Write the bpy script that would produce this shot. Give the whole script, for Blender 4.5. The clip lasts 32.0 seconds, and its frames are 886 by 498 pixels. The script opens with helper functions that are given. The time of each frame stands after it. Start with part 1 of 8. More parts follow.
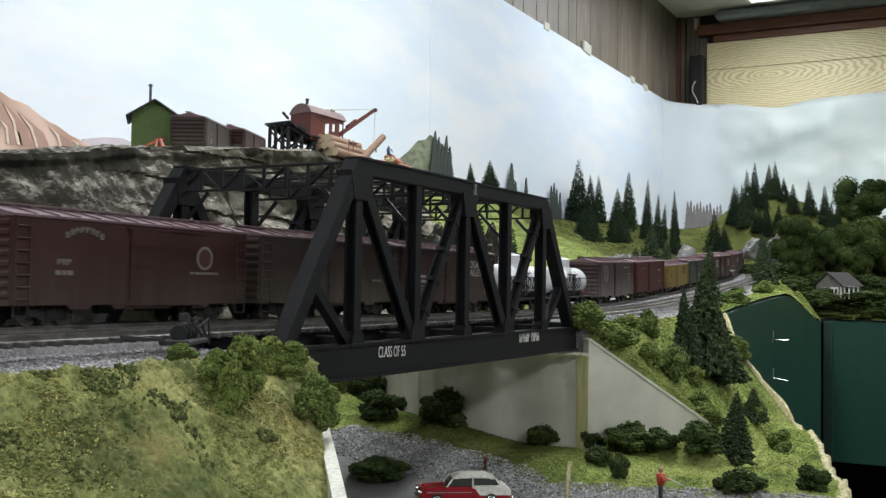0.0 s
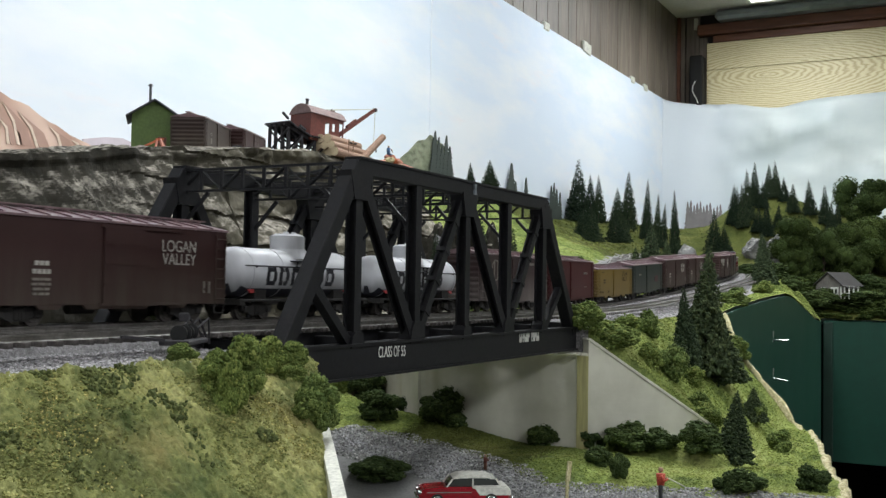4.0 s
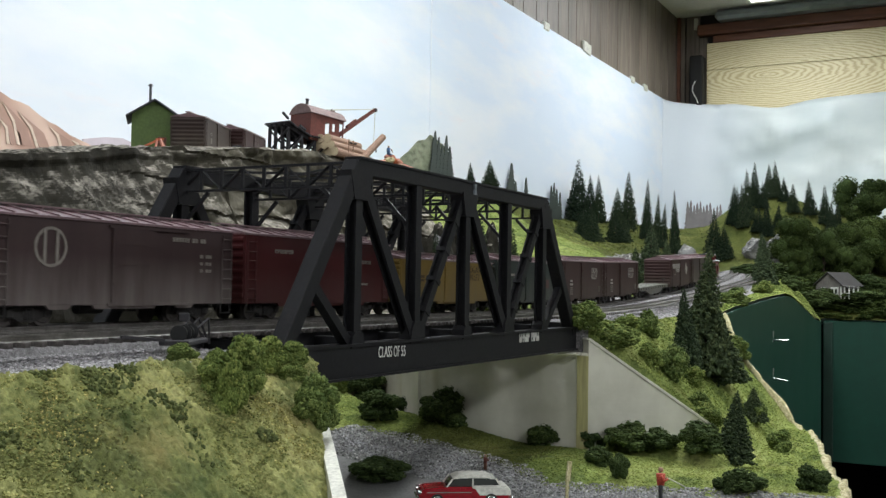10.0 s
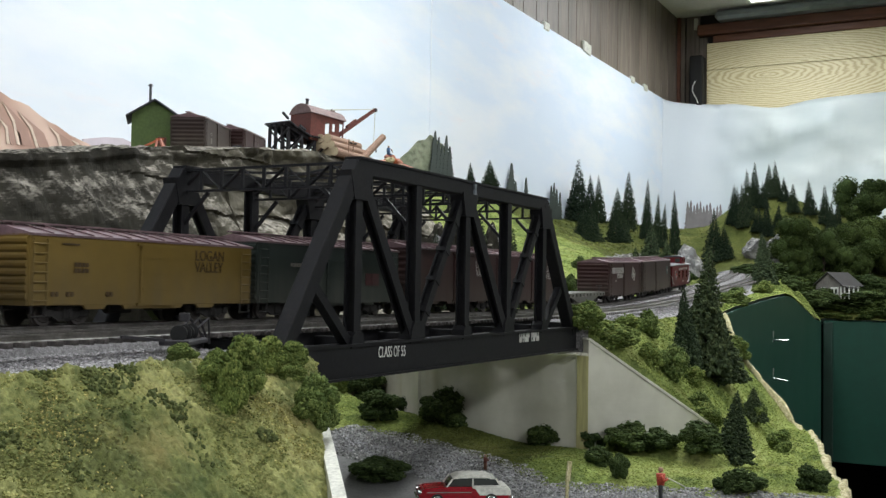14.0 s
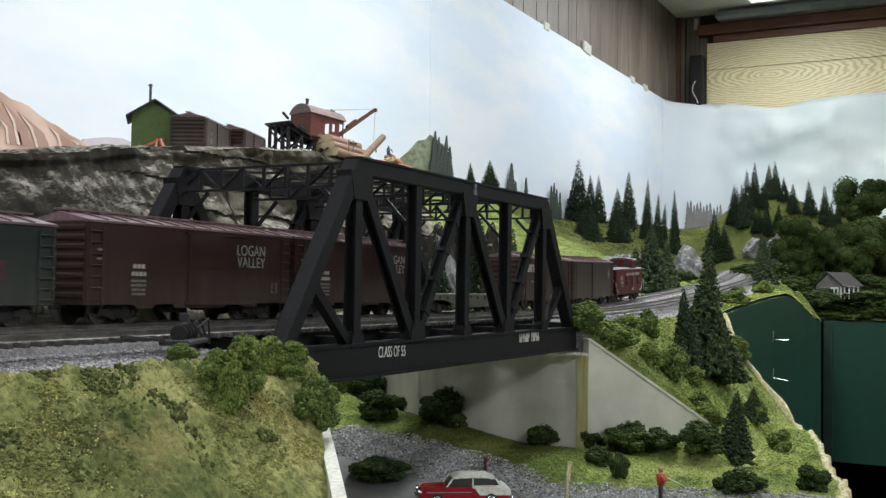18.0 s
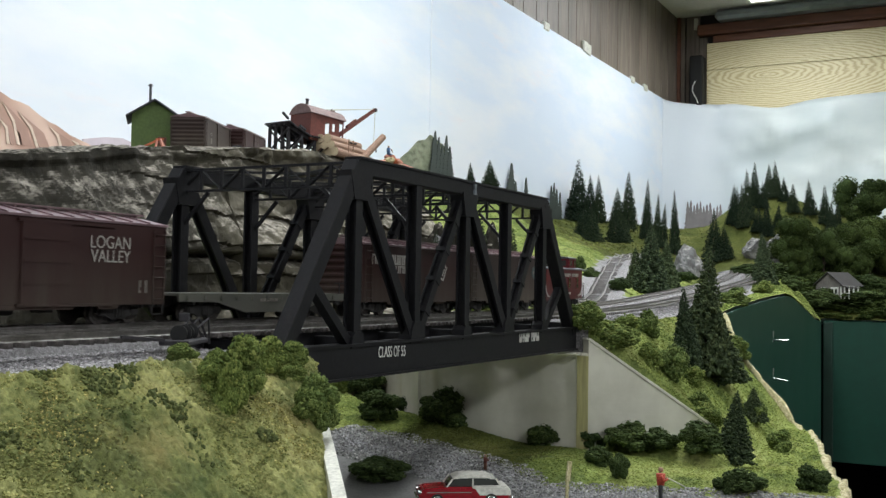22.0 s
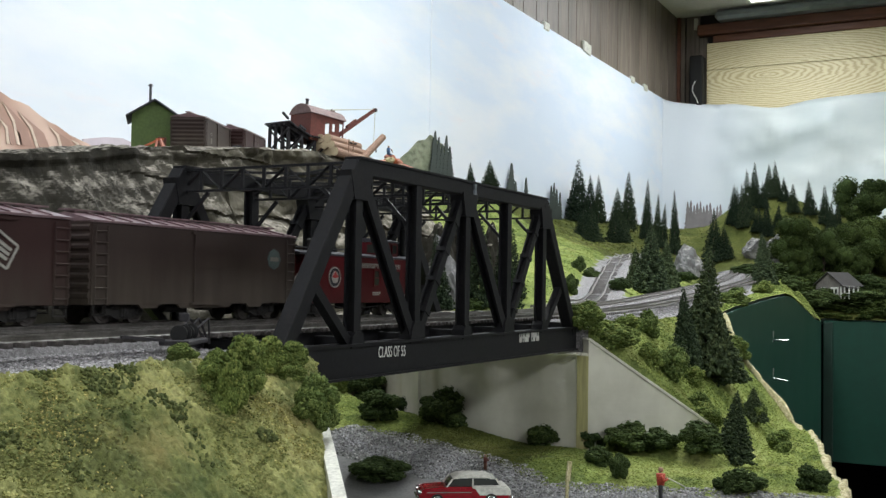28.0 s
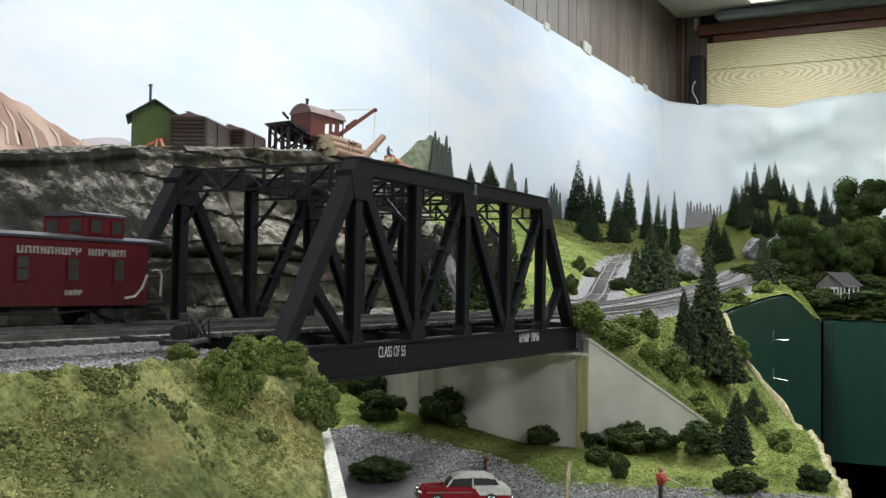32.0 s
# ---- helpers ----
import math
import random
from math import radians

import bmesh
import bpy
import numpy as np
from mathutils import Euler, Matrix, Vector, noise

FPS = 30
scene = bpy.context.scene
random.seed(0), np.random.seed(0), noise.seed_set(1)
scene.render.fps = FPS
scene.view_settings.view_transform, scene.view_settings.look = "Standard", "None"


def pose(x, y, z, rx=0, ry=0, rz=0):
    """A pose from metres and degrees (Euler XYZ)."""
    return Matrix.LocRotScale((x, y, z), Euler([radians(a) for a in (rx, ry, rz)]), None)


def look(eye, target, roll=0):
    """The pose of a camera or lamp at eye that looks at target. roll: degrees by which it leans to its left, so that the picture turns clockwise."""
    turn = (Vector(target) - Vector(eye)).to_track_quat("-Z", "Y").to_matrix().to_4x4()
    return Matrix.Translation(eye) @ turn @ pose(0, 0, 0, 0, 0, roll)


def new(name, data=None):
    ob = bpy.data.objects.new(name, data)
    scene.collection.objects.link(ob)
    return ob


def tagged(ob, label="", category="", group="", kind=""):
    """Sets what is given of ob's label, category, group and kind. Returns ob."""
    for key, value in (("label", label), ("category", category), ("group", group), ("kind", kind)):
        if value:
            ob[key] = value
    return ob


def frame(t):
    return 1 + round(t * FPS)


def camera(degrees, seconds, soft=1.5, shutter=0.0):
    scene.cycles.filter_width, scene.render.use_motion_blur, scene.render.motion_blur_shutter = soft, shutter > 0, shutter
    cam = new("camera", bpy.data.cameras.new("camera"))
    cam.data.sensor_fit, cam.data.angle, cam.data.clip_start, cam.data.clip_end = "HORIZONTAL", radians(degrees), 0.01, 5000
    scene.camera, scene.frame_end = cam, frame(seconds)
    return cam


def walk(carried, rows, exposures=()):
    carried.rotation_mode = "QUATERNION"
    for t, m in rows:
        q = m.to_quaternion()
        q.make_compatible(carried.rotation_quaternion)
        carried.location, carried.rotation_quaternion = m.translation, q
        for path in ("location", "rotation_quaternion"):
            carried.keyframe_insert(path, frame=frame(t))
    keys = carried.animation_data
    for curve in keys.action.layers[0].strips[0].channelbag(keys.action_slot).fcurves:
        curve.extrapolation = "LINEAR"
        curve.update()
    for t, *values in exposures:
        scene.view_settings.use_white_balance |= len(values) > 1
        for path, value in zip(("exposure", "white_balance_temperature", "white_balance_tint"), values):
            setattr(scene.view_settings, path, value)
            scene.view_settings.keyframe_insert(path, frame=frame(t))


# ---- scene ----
# A model railway in HO scale (1:87), in true model metres. x runs along the bridge, y to the back wall, z = 0 at the rail heads.
EYE = Vector((-0.3664, -0.3314, 0.01925))
YAW, PITCH, ROLL = radians(62.2145), radians(2.113), 0.951
AHEAD = Vector((math.sin(YAW) * math.cos(PITCH), math.cos(YAW) * math.cos(PITCH), math.sin(PITCH)))
cam = camera(46.85, 32.0, soft=1.4, shutter=0.5)
STAND = look(EYE, EYE + AHEAD, ROLL)
walk(cam, [(0, STAND), (32, STAND)])

# ---- light: fluorescent fittings on the ceiling of a closed basement room ----
CEIL, FLOOR, YWALL, XWALL = 1.16, -1.22, 0.80, 3.85
world = bpy.data.worlds.new("world")
world.use_nodes = True
world.node_tree.nodes["Background"].inputs[0].default_value = (0.9, 0.95, 1.0, 1)
world.node_tree.nodes["Background"].inputs[1].default_value = 0.02
scene.world = world
scene.view_settings.exposure = 0.0


def tube_light(x, y, power, turn=0):
    data = bpy.data.lights.new("fluorescent_light", "AREA")
    data.shape, data.size, data.size_y, data.energy, data.color = "RECTANGLE", 1.2, 0.28, power, (0.93, 0.97, 1.0)
    ob = new("fluorescent_light", data)
    ob.matrix_world = pose(x, y, CEIL - 0.075, 0, 0, turn)
    return ob


# only the third fitting is in view; second and fifth are added fill
FITTINGS = ((0.95, 0.06, 15.0, 0), (-0.97, 0.0, 5.0, 0), (2.87, 0.27, 6.5, 0), (-1.5, -2.0, 29.0, 0), (1.9, -1.35, 12.0, 0), (0.2, -2.0, 9.0, 0))
for lx, ly, power, turn in FITTINGS:
    tube_light(lx, ly, power, turn)

# ---- materials ----
def nodes_of(name):
    m = bpy.data.materials.new(name)
    m.use_nodes = True
    t = m.node_tree
    return m, t, t.nodes["Principled BSDF"]


def link(t, a, b):
    t.links.new(a, b)


def ramp(t, fac, stops):
    r = t.nodes.new("ShaderNodeValToRGB")
    e = r.color_ramp.elements
    while len(e) < len(stops):
        e.new(0.5)
    for el, (pos, col) in zip(e, stops):
        el.position, el.color = pos, (*col, 1)
    link(t, fac, r.inputs[0])
    return r.outputs[0]


def coords(t, kind="Object"):
    return t.nodes.new("ShaderNodeTexCoord").outputs[kind]


def noise_tex(t, vec, scale, detail=4, rough=0.55, out=0, stretch=None):
    if stretch:
        mp = t.nodes.new("ShaderNodeMapping")
        mp.inputs["Scale"].default_value = stretch
        link(t, vec, mp.inputs["Vector"])
        vec = mp.outputs[0]
    n = t.nodes.new("ShaderNodeTexNoise")
    n.inputs["Scale"].default_value, n.inputs["Detail"].default_value, n.inputs["Roughness"].default_value = scale, detail, rough
    link(t, vec, n.inputs["Vector"])
    return n.outputs[out]


def mix(t, a, b, fac, mode="MIX"):
    m = t.nodes.new("ShaderNodeMix")
    m.data_type, m.blend_type = "RGBA", mode
    for sock, v in ((m.inputs[0], fac), (m.inputs[6], a), (m.inputs[7], b)):
        if isinstance(v, (int, float)):
            sock.default_value = v
        elif isinstance(v, tuple):
            sock.default_value = (*v, 1)
        else:
            link(t, v, sock)
    return m.outputs[2]


def bump(t, bsdf, height, strength, dist):
    b = t.nodes.new("ShaderNodeBump")
    b.inputs["Strength"].default_value, b.inputs["Distance"].default_value = strength, dist
    link(t, height, b.inputs["Height"])
    link(t, b.outputs[0], bsdf.inputs["Normal"])


def stain(name, stops, scale, rough=0.7, fine=6.0, fine_amt=0.25, bump_amt=0.3, bump_dist=0.0006, metal=0.0, stretch=None, island=False, gloss_var=0.1, pick=0.0):
    """A surface with broad stains (ramp) and a finer grain on top."""
    m, t, b = nodes_of(name)
    c = coords(t)
    broad = noise_tex(t, c, scale, 5, 0.6, stretch=stretch)
    col = ramp(t, broad, stops)
    grain = noise_tex(t, c, scale * fine, 3, 0.6, stretch=stretch)
    g = ramp(t, grain, ((0.3, (1 - fine_amt,) * 3), (0.7, (1 + fine_amt * 0.6,) * 3)))
    col = mix(t, col, g, 1.0, "MULTIPLY")
    if pick:
        info = t.nodes.new("ShaderNodeObjectInfo").outputs["Random"] if not island else t.nodes.new("ShaderNodeNewGeometry").outputs["Random Per Island"]
        col = mix(t, col, ramp(t, info, ((0.0, (1 - pick,) * 3), (1.0, (1 + pick,) * 3))), 1.0, "MULTIPLY")
    link(t, col, b.inputs["Base Color"])
    rr = t.nodes.new("ShaderNodeMapRange")
    rr.inputs[3].default_value, rr.inputs[4].default_value = max(0.02, rough - gloss_var), min(1, rough + gloss_var)
    link(t, broad, rr.inputs[0])
    link(t, rr.outputs[0], b.inputs["Roughness"])
    b.inputs["Metallic"].default_value = metal
    if bump_amt:
        bump(t, b, grain, bump_amt, bump_dist)
    return m


def shades(c, lo=0.75, hi=1.2):
    return ((0.3, tuple(v * lo for v in c)), (0.7, tuple(min(1, v * hi) for v in c)))


def rail_paint(name, c, dirt=(0.074, 0.064, 0.050), rough=0.62, low=0.010, high=0.034):
    """Car paint with road dust that thickens in streaks towards the sill."""
    m, t, b = nodes_of(name)
    c3 = coords(t)
    col = ramp(t, noise_tex(t, c3, 40, 4), shades(c, 0.85, 1.12))
    streak = noise_tex(t, c3, 90, 4, 0.6, stretch=(1, 1, 0.12))
    sep = t.nodes.new("ShaderNodeSeparateXYZ")
    link(t, c3, sep.inputs[0])
    mr = t.nodes.new("ShaderNodeMapRange")
    mr.inputs[1].default_value, mr.inputs[2].default_value, mr.inputs[3].default_value, mr.inputs[4].default_value = low, high, 0.75, 0.06
    link(t, sep.outputs[2], mr.inputs[0])
    mul = t.nodes.new("ShaderNodeMath")
    mul.operation = "MULTIPLY"
    link(t, mr.outputs[0], mul.inputs[0])
    link(t, ramp(t, streak, ((0.25, (0.25,) * 3), (0.7, (1.0,) * 3))), mul.inputs[1])
    link(t, mix(t, col, dirt, mul.outputs[0]), b.inputs["Base Color"])
    b.inputs["Roughness"].default_value = rough
    b.inputs["Specular IOR Level"].default_value = 0.3
    bump(t, b, noise_tex(t, c3, 700, 2), 0.15, 0.0003)
    return m


M = {}
M["backdrop"] = None
M["panel"] = stain("wood_panelling", ((0.3, (0.105, 0.085, 0.070)), (0.6, (0.20, 0.165, 0.135)), (0.8, (0.29, 0.25, 0.21))), 3.0, 0.45, 9, 0.3, 0.1, 0.001, stretch=(4, 4, 0.35))
M["groove"] = stain("groove", shades((0.02, 0.016, 0.013)), 5, 0.8)
M["plank"] = None
M["brown"] = stain("brown_timber", shades((0.16, 0.062, 0.035)), 4, 0.5, 8, 0.3, 0.1, 0.001, stretch=(0.4, 0.4, 5))
M["ceil"] = stain("ceiling_paint", shades((0.66, 0.66, 0.64), 0.94, 1.05), 8, 0.9, 20, 0.08, 0.3, 0.002)
M["duct"] = stain("grey_duct", shades((0.26, 0.29, 0.31)), 3, 0.35, 8, 0.1, 0.1, 0.001, metal=0.4)
M["black"] = stain("black_plastic", shades((0.006, 0.006, 0.0065)), 8, 0.75, 8, 0.2)
M["floor"] = stain("concrete_floor", shades((0.12, 0.115, 0.11)), 2, 0.8, 12, 0.2)
M["wall"] = stain("plain_wall", shades((0.45, 0.43, 0.40)), 2, 0.8, 12, 0.1)
M["fascia"] = stain("green_fascia", shades((0.0055, 0.046, 0.029), 0.85, 1.15), 3, 0.42, 12, 0.15, 0.1, 0.001)
M["fasciadark"] = stain("fascia_joint", shades((0.004, 0.026, 0.016)), 3, 0.6)
M["steel"] = stain("bridge_steel", ((0.3, (0.0060, 0.0060, 0.0075)), (0.6, (0.0100, 0.0100, 0.0120)), (0.8, (0.020, 0.018, 0.018))), 60, 0.58, 8, 0.3, 0.25, 0.0003)
M["steel"].node_tree.nodes["Principled BSDF"].inputs["Specular IOR Level"].default_value = 0.30
M["white"] = stain("white_paint", shades((0.74, 0.74, 0.70)), 60, 0.6)
M["rail"] = stain("rail_metal", ((0.3, (0.15, 0.138, 0.128)), (0.7, (0.32, 0.305, 0.29))), 90, 0.38, 5, 0.2, metal=0.75)
M["tie"] = stain("tie_plastic", ((0.3, (0.034, 0.029, 0.028)), (0.7, (0.090, 0.080, 0.075))), 200, 0.85, 5, 0.3, pick=0.35)
M["tie_grey"] = stain("dusty_tie", ((0.3, (0.120, 0.112, 0.108)), (0.7, (0.235, 0.225, 0.220))), 200, 0.9, 5, 0.3, pick=0.3)
M["ballast"] = stain("ballast", ((0.25, (0.125, 0.119, 0.122)), (0.5, (0.27, 0.26, 0.265)), (0.75, (0.46, 0.445, 0.45))), 650, 0.9, 2.5, 0.35, 1.0, 0.0012)
M["stone"] = stain("ballast_stone", shades((0.36, 0.347, 0.355), 0.5, 1.5), 400, 0.9, 3, 0.2, pick=0.5, island=True)
M["riverstone"] = stain("river_stone", shades((0.27, 0.268, 0.26), 0.32, 1.7), 300, 0.85, 3, 0.2, pick=0.6, island=True)
M["concrete"] = None
M["road"] = stain("asphalt_road", shades((0.15, 0.15, 0.143), 0.75, 1.25), 70, 0.85, 8, 0.2, 0.5, 0.0004)
M["plaster"] = stain("plaster_edge", ((0.3, (0.30, 0.27, 0.12)), (0.5, (0.48, 0.43, 0.24)), (0.7, (0.68, 0.62, 0.42))), 220, 0.9, 4, 0.3, 0.6, 0.001)
M["strip"] = stain("white_styrene", shades((0.66, 0.66, 0.58), 0.8, 1.1), 120, 0.6)

# ---- small builders ----
def mesh_ob(name, bm, mat, parent=None, smooth=False, label="", at=None):
    me = bpy.data.meshes.new(name)
    bm.normal_update()
    bm.to_mesh(me)
    bm.free()
    for mm in (mat if isinstance(mat, (list, tuple)) else [mat]):
        me.materials.append(mm)
    if smooth:
        for p in me.polygons:
            p.use_smooth = True
    ob = new(name, me)
    if parent:
        ob.parent = parent
    if at is not None:
        ob.matrix_basis = at
    if label:
        tagged(ob, label)
    return ob


def part(name, bm, material, parent, label="", smooth=False, at=None):
    return mesh_ob(name, bm, material, parent, smooth, label, at)


def share(name, ob, parent, m):
    """Another part on the same mesh."""
    o = new(name, ob.data)
    o.parent = parent
    o.matrix_basis = m
    return o


def thing(name, label, category, group="", kind="", m=None):
    e = new(name)
    e.empty_display_size = 0.02
    tagged(e, label, category, group, kind)
    if m is not None:
        e.matrix_basis = m
    return e


def box(bm, x0, x1, y0, y1, z0, z1, bev=0.0, m=None, mi=0):
    """A box, with chamfered edges where bev is given."""
    before = len(bm.faces)
    res = bmesh.ops.create_cube(bm, size=1)
    vs = res["verts"]
    for v in vs:
        v.co = Vector(((x0 + x1) / 2 + v.co.x * (x1 - x0), (y0 + y1) / 2 + v.co.y * (y1 - y0), (z0 + z1) / 2 + v.co.z * (z1 - z0)))
    if bev:
        es = list({e for v in vs for e in v.link_edges})
        r = bmesh.ops.bevel(bm, geom=es, offset=bev, segments=1, affect="EDGES", profile=0.5)
        vs = list({v for f in r["faces"] for v in f.verts})
    if m is not None:
        bmesh.ops.transform(bm, matrix=m, verts=vs)
    if mi:
        for f in {f for v in vs for f in v.link_faces}:
            f.material_index = mi
    return vs


def bm_box(*a, **k):
    bm = bmesh.new()
    box(bm, *a, **k)
    return bm


def beam(bm, a, b, w, h, up=(0, 0, 1), bev=0.0):
    """A bar of width w and height h from a to b."""
    a, b = Vector(a), Vector(b)
    d = b - a
    x = d.normalized()
    u = Vector(up)
    y = u.cross(x).normalized()
    z = x.cross(y)
    m = Matrix(((x.x, y.x, z.x, a.x), (x.y, y.y, z.y, a.y), (x.z, y.z, z.z, a.z), (0, 0, 0, 1)))
    return box(bm, 0, d.length, -w / 2, w / 2, -h / 2, h / 2, bev, m)


def rod(bm, a, b, r0, r1=None, n=8, caps=True):
    a, b = Vector(a), Vector(b)
    d = b - a
    m = Matrix.Translation((a + b) / 2) @ d.to_track_quat("Z", "Y").to_matrix().to_4x4()
    return bmesh.ops.create_cone(bm, cap_ends=caps, segments=n, radius1=r0, radius2=r0 if r1 is None else r1, depth=d.length, matrix=m)["verts"]


def prism(bm, outline, x0, x1, axis="x"):
    """A solid drawn from a closed outline of (u, v), pushed along one axis."""
    def at(u, v, w):
        return {"x": (w, u, v), "y": (u, w, v), "z": (u, v, w)}[axis]
    A = [bm.verts.new(at(u, v, x0)) for u, v in outline]
    B = [bm.verts.new(at(u, v, x1)) for u, v in outline]
    n = len(outline)
    fs = [bm.faces.new(A), bm.faces.new(B[::-1])] + [bm.faces.new((A[i], B[i], B[(i + 1) % n], A[(i + 1) % n])) for i in range(n)]
    bmesh.ops.recalc_face_normals(bm, faces=fs)
    return A + B


def smooth01(a, b, x):
    t = np.clip((x - a) / (b - a), 0, 1)
    return t * t * (3 - 2 * t)


def wobble(x, y, z, s, n=3):
    return noise.fractal(Vector((x * s, y * s, z * s)), 1.0, 2.0, n)


# ---- the line of the tracks ----
LINE_X = (-3.0, 0.42, 0.52, 0.65, 0.8, 1.0, 1.1, 1.3, 1.6, 2.2, 2.8, 3.3)
LINE_Y = (0.0254, 0.0254, 0.0320, 0.0415, 0.0485, 0.0575, 0.0625, 0.0770, 0.104, 0.200, 0.36, 0.53)
LINE_Z = (0.0, 0.0, 0.0, 0.0022, 0.0060, 0.0153, 0.020, 0.0292, 0.043, 0.072, 0.085, 0.09)
_gx = np.linspace(-3.0, 3.3, 1261)


def _soft(vals):
    g = np.interp(_gx, LINE_X, vals)
    ker = np.hanning(61)
    pad = np.concatenate([np.full(30, g[0]), g, g[-1] + (g[-1] - g[-2]) * np.arange(1, 31)])
    return np.convolve(pad, ker / ker.sum(), "valid")


_gy, _gz = _soft(LINE_Y), _soft(LINE_Z)
_gs = np.concatenate([[0], np.cumsum(np.sqrt(np.diff(_gx) ** 2 + np.diff(_gy) ** 2 + np.diff(_gz) ** 2))]) - 3.0


def line_y(x):
    return float(np.interp(x, _gx, _gy))


def line_z(x):
    return float(np.interp(x, _gx, _gz))


def on_line(s, side=0.0):
    """The place and heading of the far track at the distance s along it; side shifts it to the near one."""
    x = float(np.interp(s, _gs, _gx))
    y, z = line_y(x), line_z(x)
    dy, dz = (line_y(x + 0.01) - line_y(x - 0.01)) / 0.02, (line_z(x + 0.01) - line_z(x - 0.01)) / 0.02
    a = math.atan2(dy, 1)
    return Vector((x + math.sin(a) * -side, y + math.cos(a) * side, z)), a, math.atan(dz)

# ---- the room ----
def sky_paint():
    m, t, b = nodes_of("painted_sky")
    c = coords(t)
    sep = t.nodes.new("ShaderNodeSeparateXYZ")
    link(t, c, sep.inputs[0])
    mr = t.nodes.new("ShaderNodeMapRange")
    mr.inputs[1].default_value, mr.inputs[2].default_value = 0.2, 0.75
    link(t, sep.outputs[2], mr.inputs[0])
    base = ramp(t, mr.outputs[0], ((0.0, (0.72, 0.79, 0.88)), (1.0, (0.66, 0.76, 0.90))))
    puff = noise_tex(t, c, 3.0, 5, 0.55, stretch=(1, 1, 3.2))
    col = mix(t, base, (0.81, 0.84, 0.88), ramp(t, puff, ((0.42, (0,) * 3), (0.66, (0.9,) * 3))))
    wisp = noise_tex(t, c, 7.0, 4, 0.6, stretch=(1, 1, 4.5))
    col = mix(t, col, (0.86, 0.78, 0.80), ramp(t, wisp, ((0.60, (0,) * 3), (0.74, (0.35,) * 3))))
    link(t, col, b.inputs["Base Color"])
    b.inputs["Roughness"].default_value = 0.55
    bump(t, b, noise_tex(t, c, 5, 3), 0.15, 0.004)
    return m


def paper_paint():
    m, t, b = nodes_of("sky_paper")
    c = coords(t)
    col = ramp(t, noise_tex(t, c, 3.5, 5, 0.5, stretch=(1, 1, 2)), ((0.3, (0.54, 0.62, 0.63)), (0.7, (0.71, 0.77, 0.76))))
    # the sheet starts in the sky blue of the board beside it
    sep = t.nodes.new("ShaderNodeSeparateXYZ")
    link(t, c, sep.inputs[0])
    mr = t.nodes.new("ShaderNodeMapRange")
    mr.inputs[1].default_value, mr.inputs[2].default_value, mr.inputs[3].default_value, mr.inputs[4].default_value = 0.42, 0.785, 0.0, 1.0
    link(t, sep.outputs[1], mr.inputs[0])
    col = mix(t, col, (0.75, 0.81, 0.89), mr.outputs[0])
    link(t, col, b.inputs["Base Color"])
    b.inputs["Roughness"].default_value = 0.38
    return m


def plank_paint():
    m, t, b = nodes_of("pine_board")
    c = coords(t)
    w = t.nodes.new("ShaderNodeTexWave")
    w.wave_type, w.rings_direction = "RINGS", "X"
    mp = t.nodes.new("ShaderNodeMapping")
    mp.inputs["Scale"].default_value, mp.inputs["Location"].default_value = (1, 1.1, 4.5), (0, -0.45, -4.0)
    link(t, c, mp.inputs[0])
    link(t, mp.outputs[0], w.inputs[0])
    for k, v in (("Scale", 9), ("Distortion", 5.5), ("Detail", 3), ("Detail Scale", 1.6)):
        w.inputs[k].default_value = v
    col = ramp(t, w.outputs[1], ((0.0, (0.56, 0.46, 0.24)), (0.5, (0.72, 0.63, 0.38)), (1.0, (0.78, 0.71, 0.46))))
    knot = noise_tex(t, c, 4.5, 2, 0.4)
    col = mix(t, col, (0.40, 0.29, 0.13), ramp(t, knot, ((0.68, (0,) * 3), (0.78, (0.6,) * 3))))
    link(t, col, b.inputs["Base Color"])
    b.inputs["Roughness"].default_value = 0.5
    return m


M["backdrop"], M["paper"], M["plank"] = sky_paint(), paper_paint(), plank_paint()
XL, YF = -3.0, -3.2
mesh_ob("floor", bm_box(XL, XWALL + 0.1, YF, YWALL + 0.1, FLOOR - 0.1, FLOOR), M["floor"])
mesh_ob("ceiling", bm_box(XL - 0.1, XWALL + 0.1, YF - 0.1, YWALL + 0.1, CEIL, CEIL + 0.1), M["ceil"])
wall_n = mesh_ob("wall_north", bm_box(XL, XWALL + 0.1, YWALL, YWALL + 0.1, FLOOR, CEIL), M["groove"])
wall_e = mesh_ob("wall_east", bm_box(XWALL, XWALL + 0.1, YF, YWALL, FLOOR, CEIL), M["groove"])
mesh_ob("wall_south", bm_box(XL, XWALL + 0.1, YF - 0.1, YF, FLOOR, CEIL), M["wall"])
mesh_ob("wall_west", bm_box(XL - 0.1, XL, YF - 0.1, YWALL + 0.1, FLOOR, CEIL), M["wall"])
for n in ("floor", "ceiling", "wall_north", "wall_east", "wall_south", "wall_west"):
    tagged(bpy.data.objects[n], {"floor": "grey concrete basement floor", "ceiling": "off-white ceiling of the train room", "wall_north": "brown wood-panelled wall behind the sky backdrop", "wall_east": "end wall of dark panelling and pale boards"}.get(n, "plain wall that closes the room"), n.split("_")[0], kind="structure")

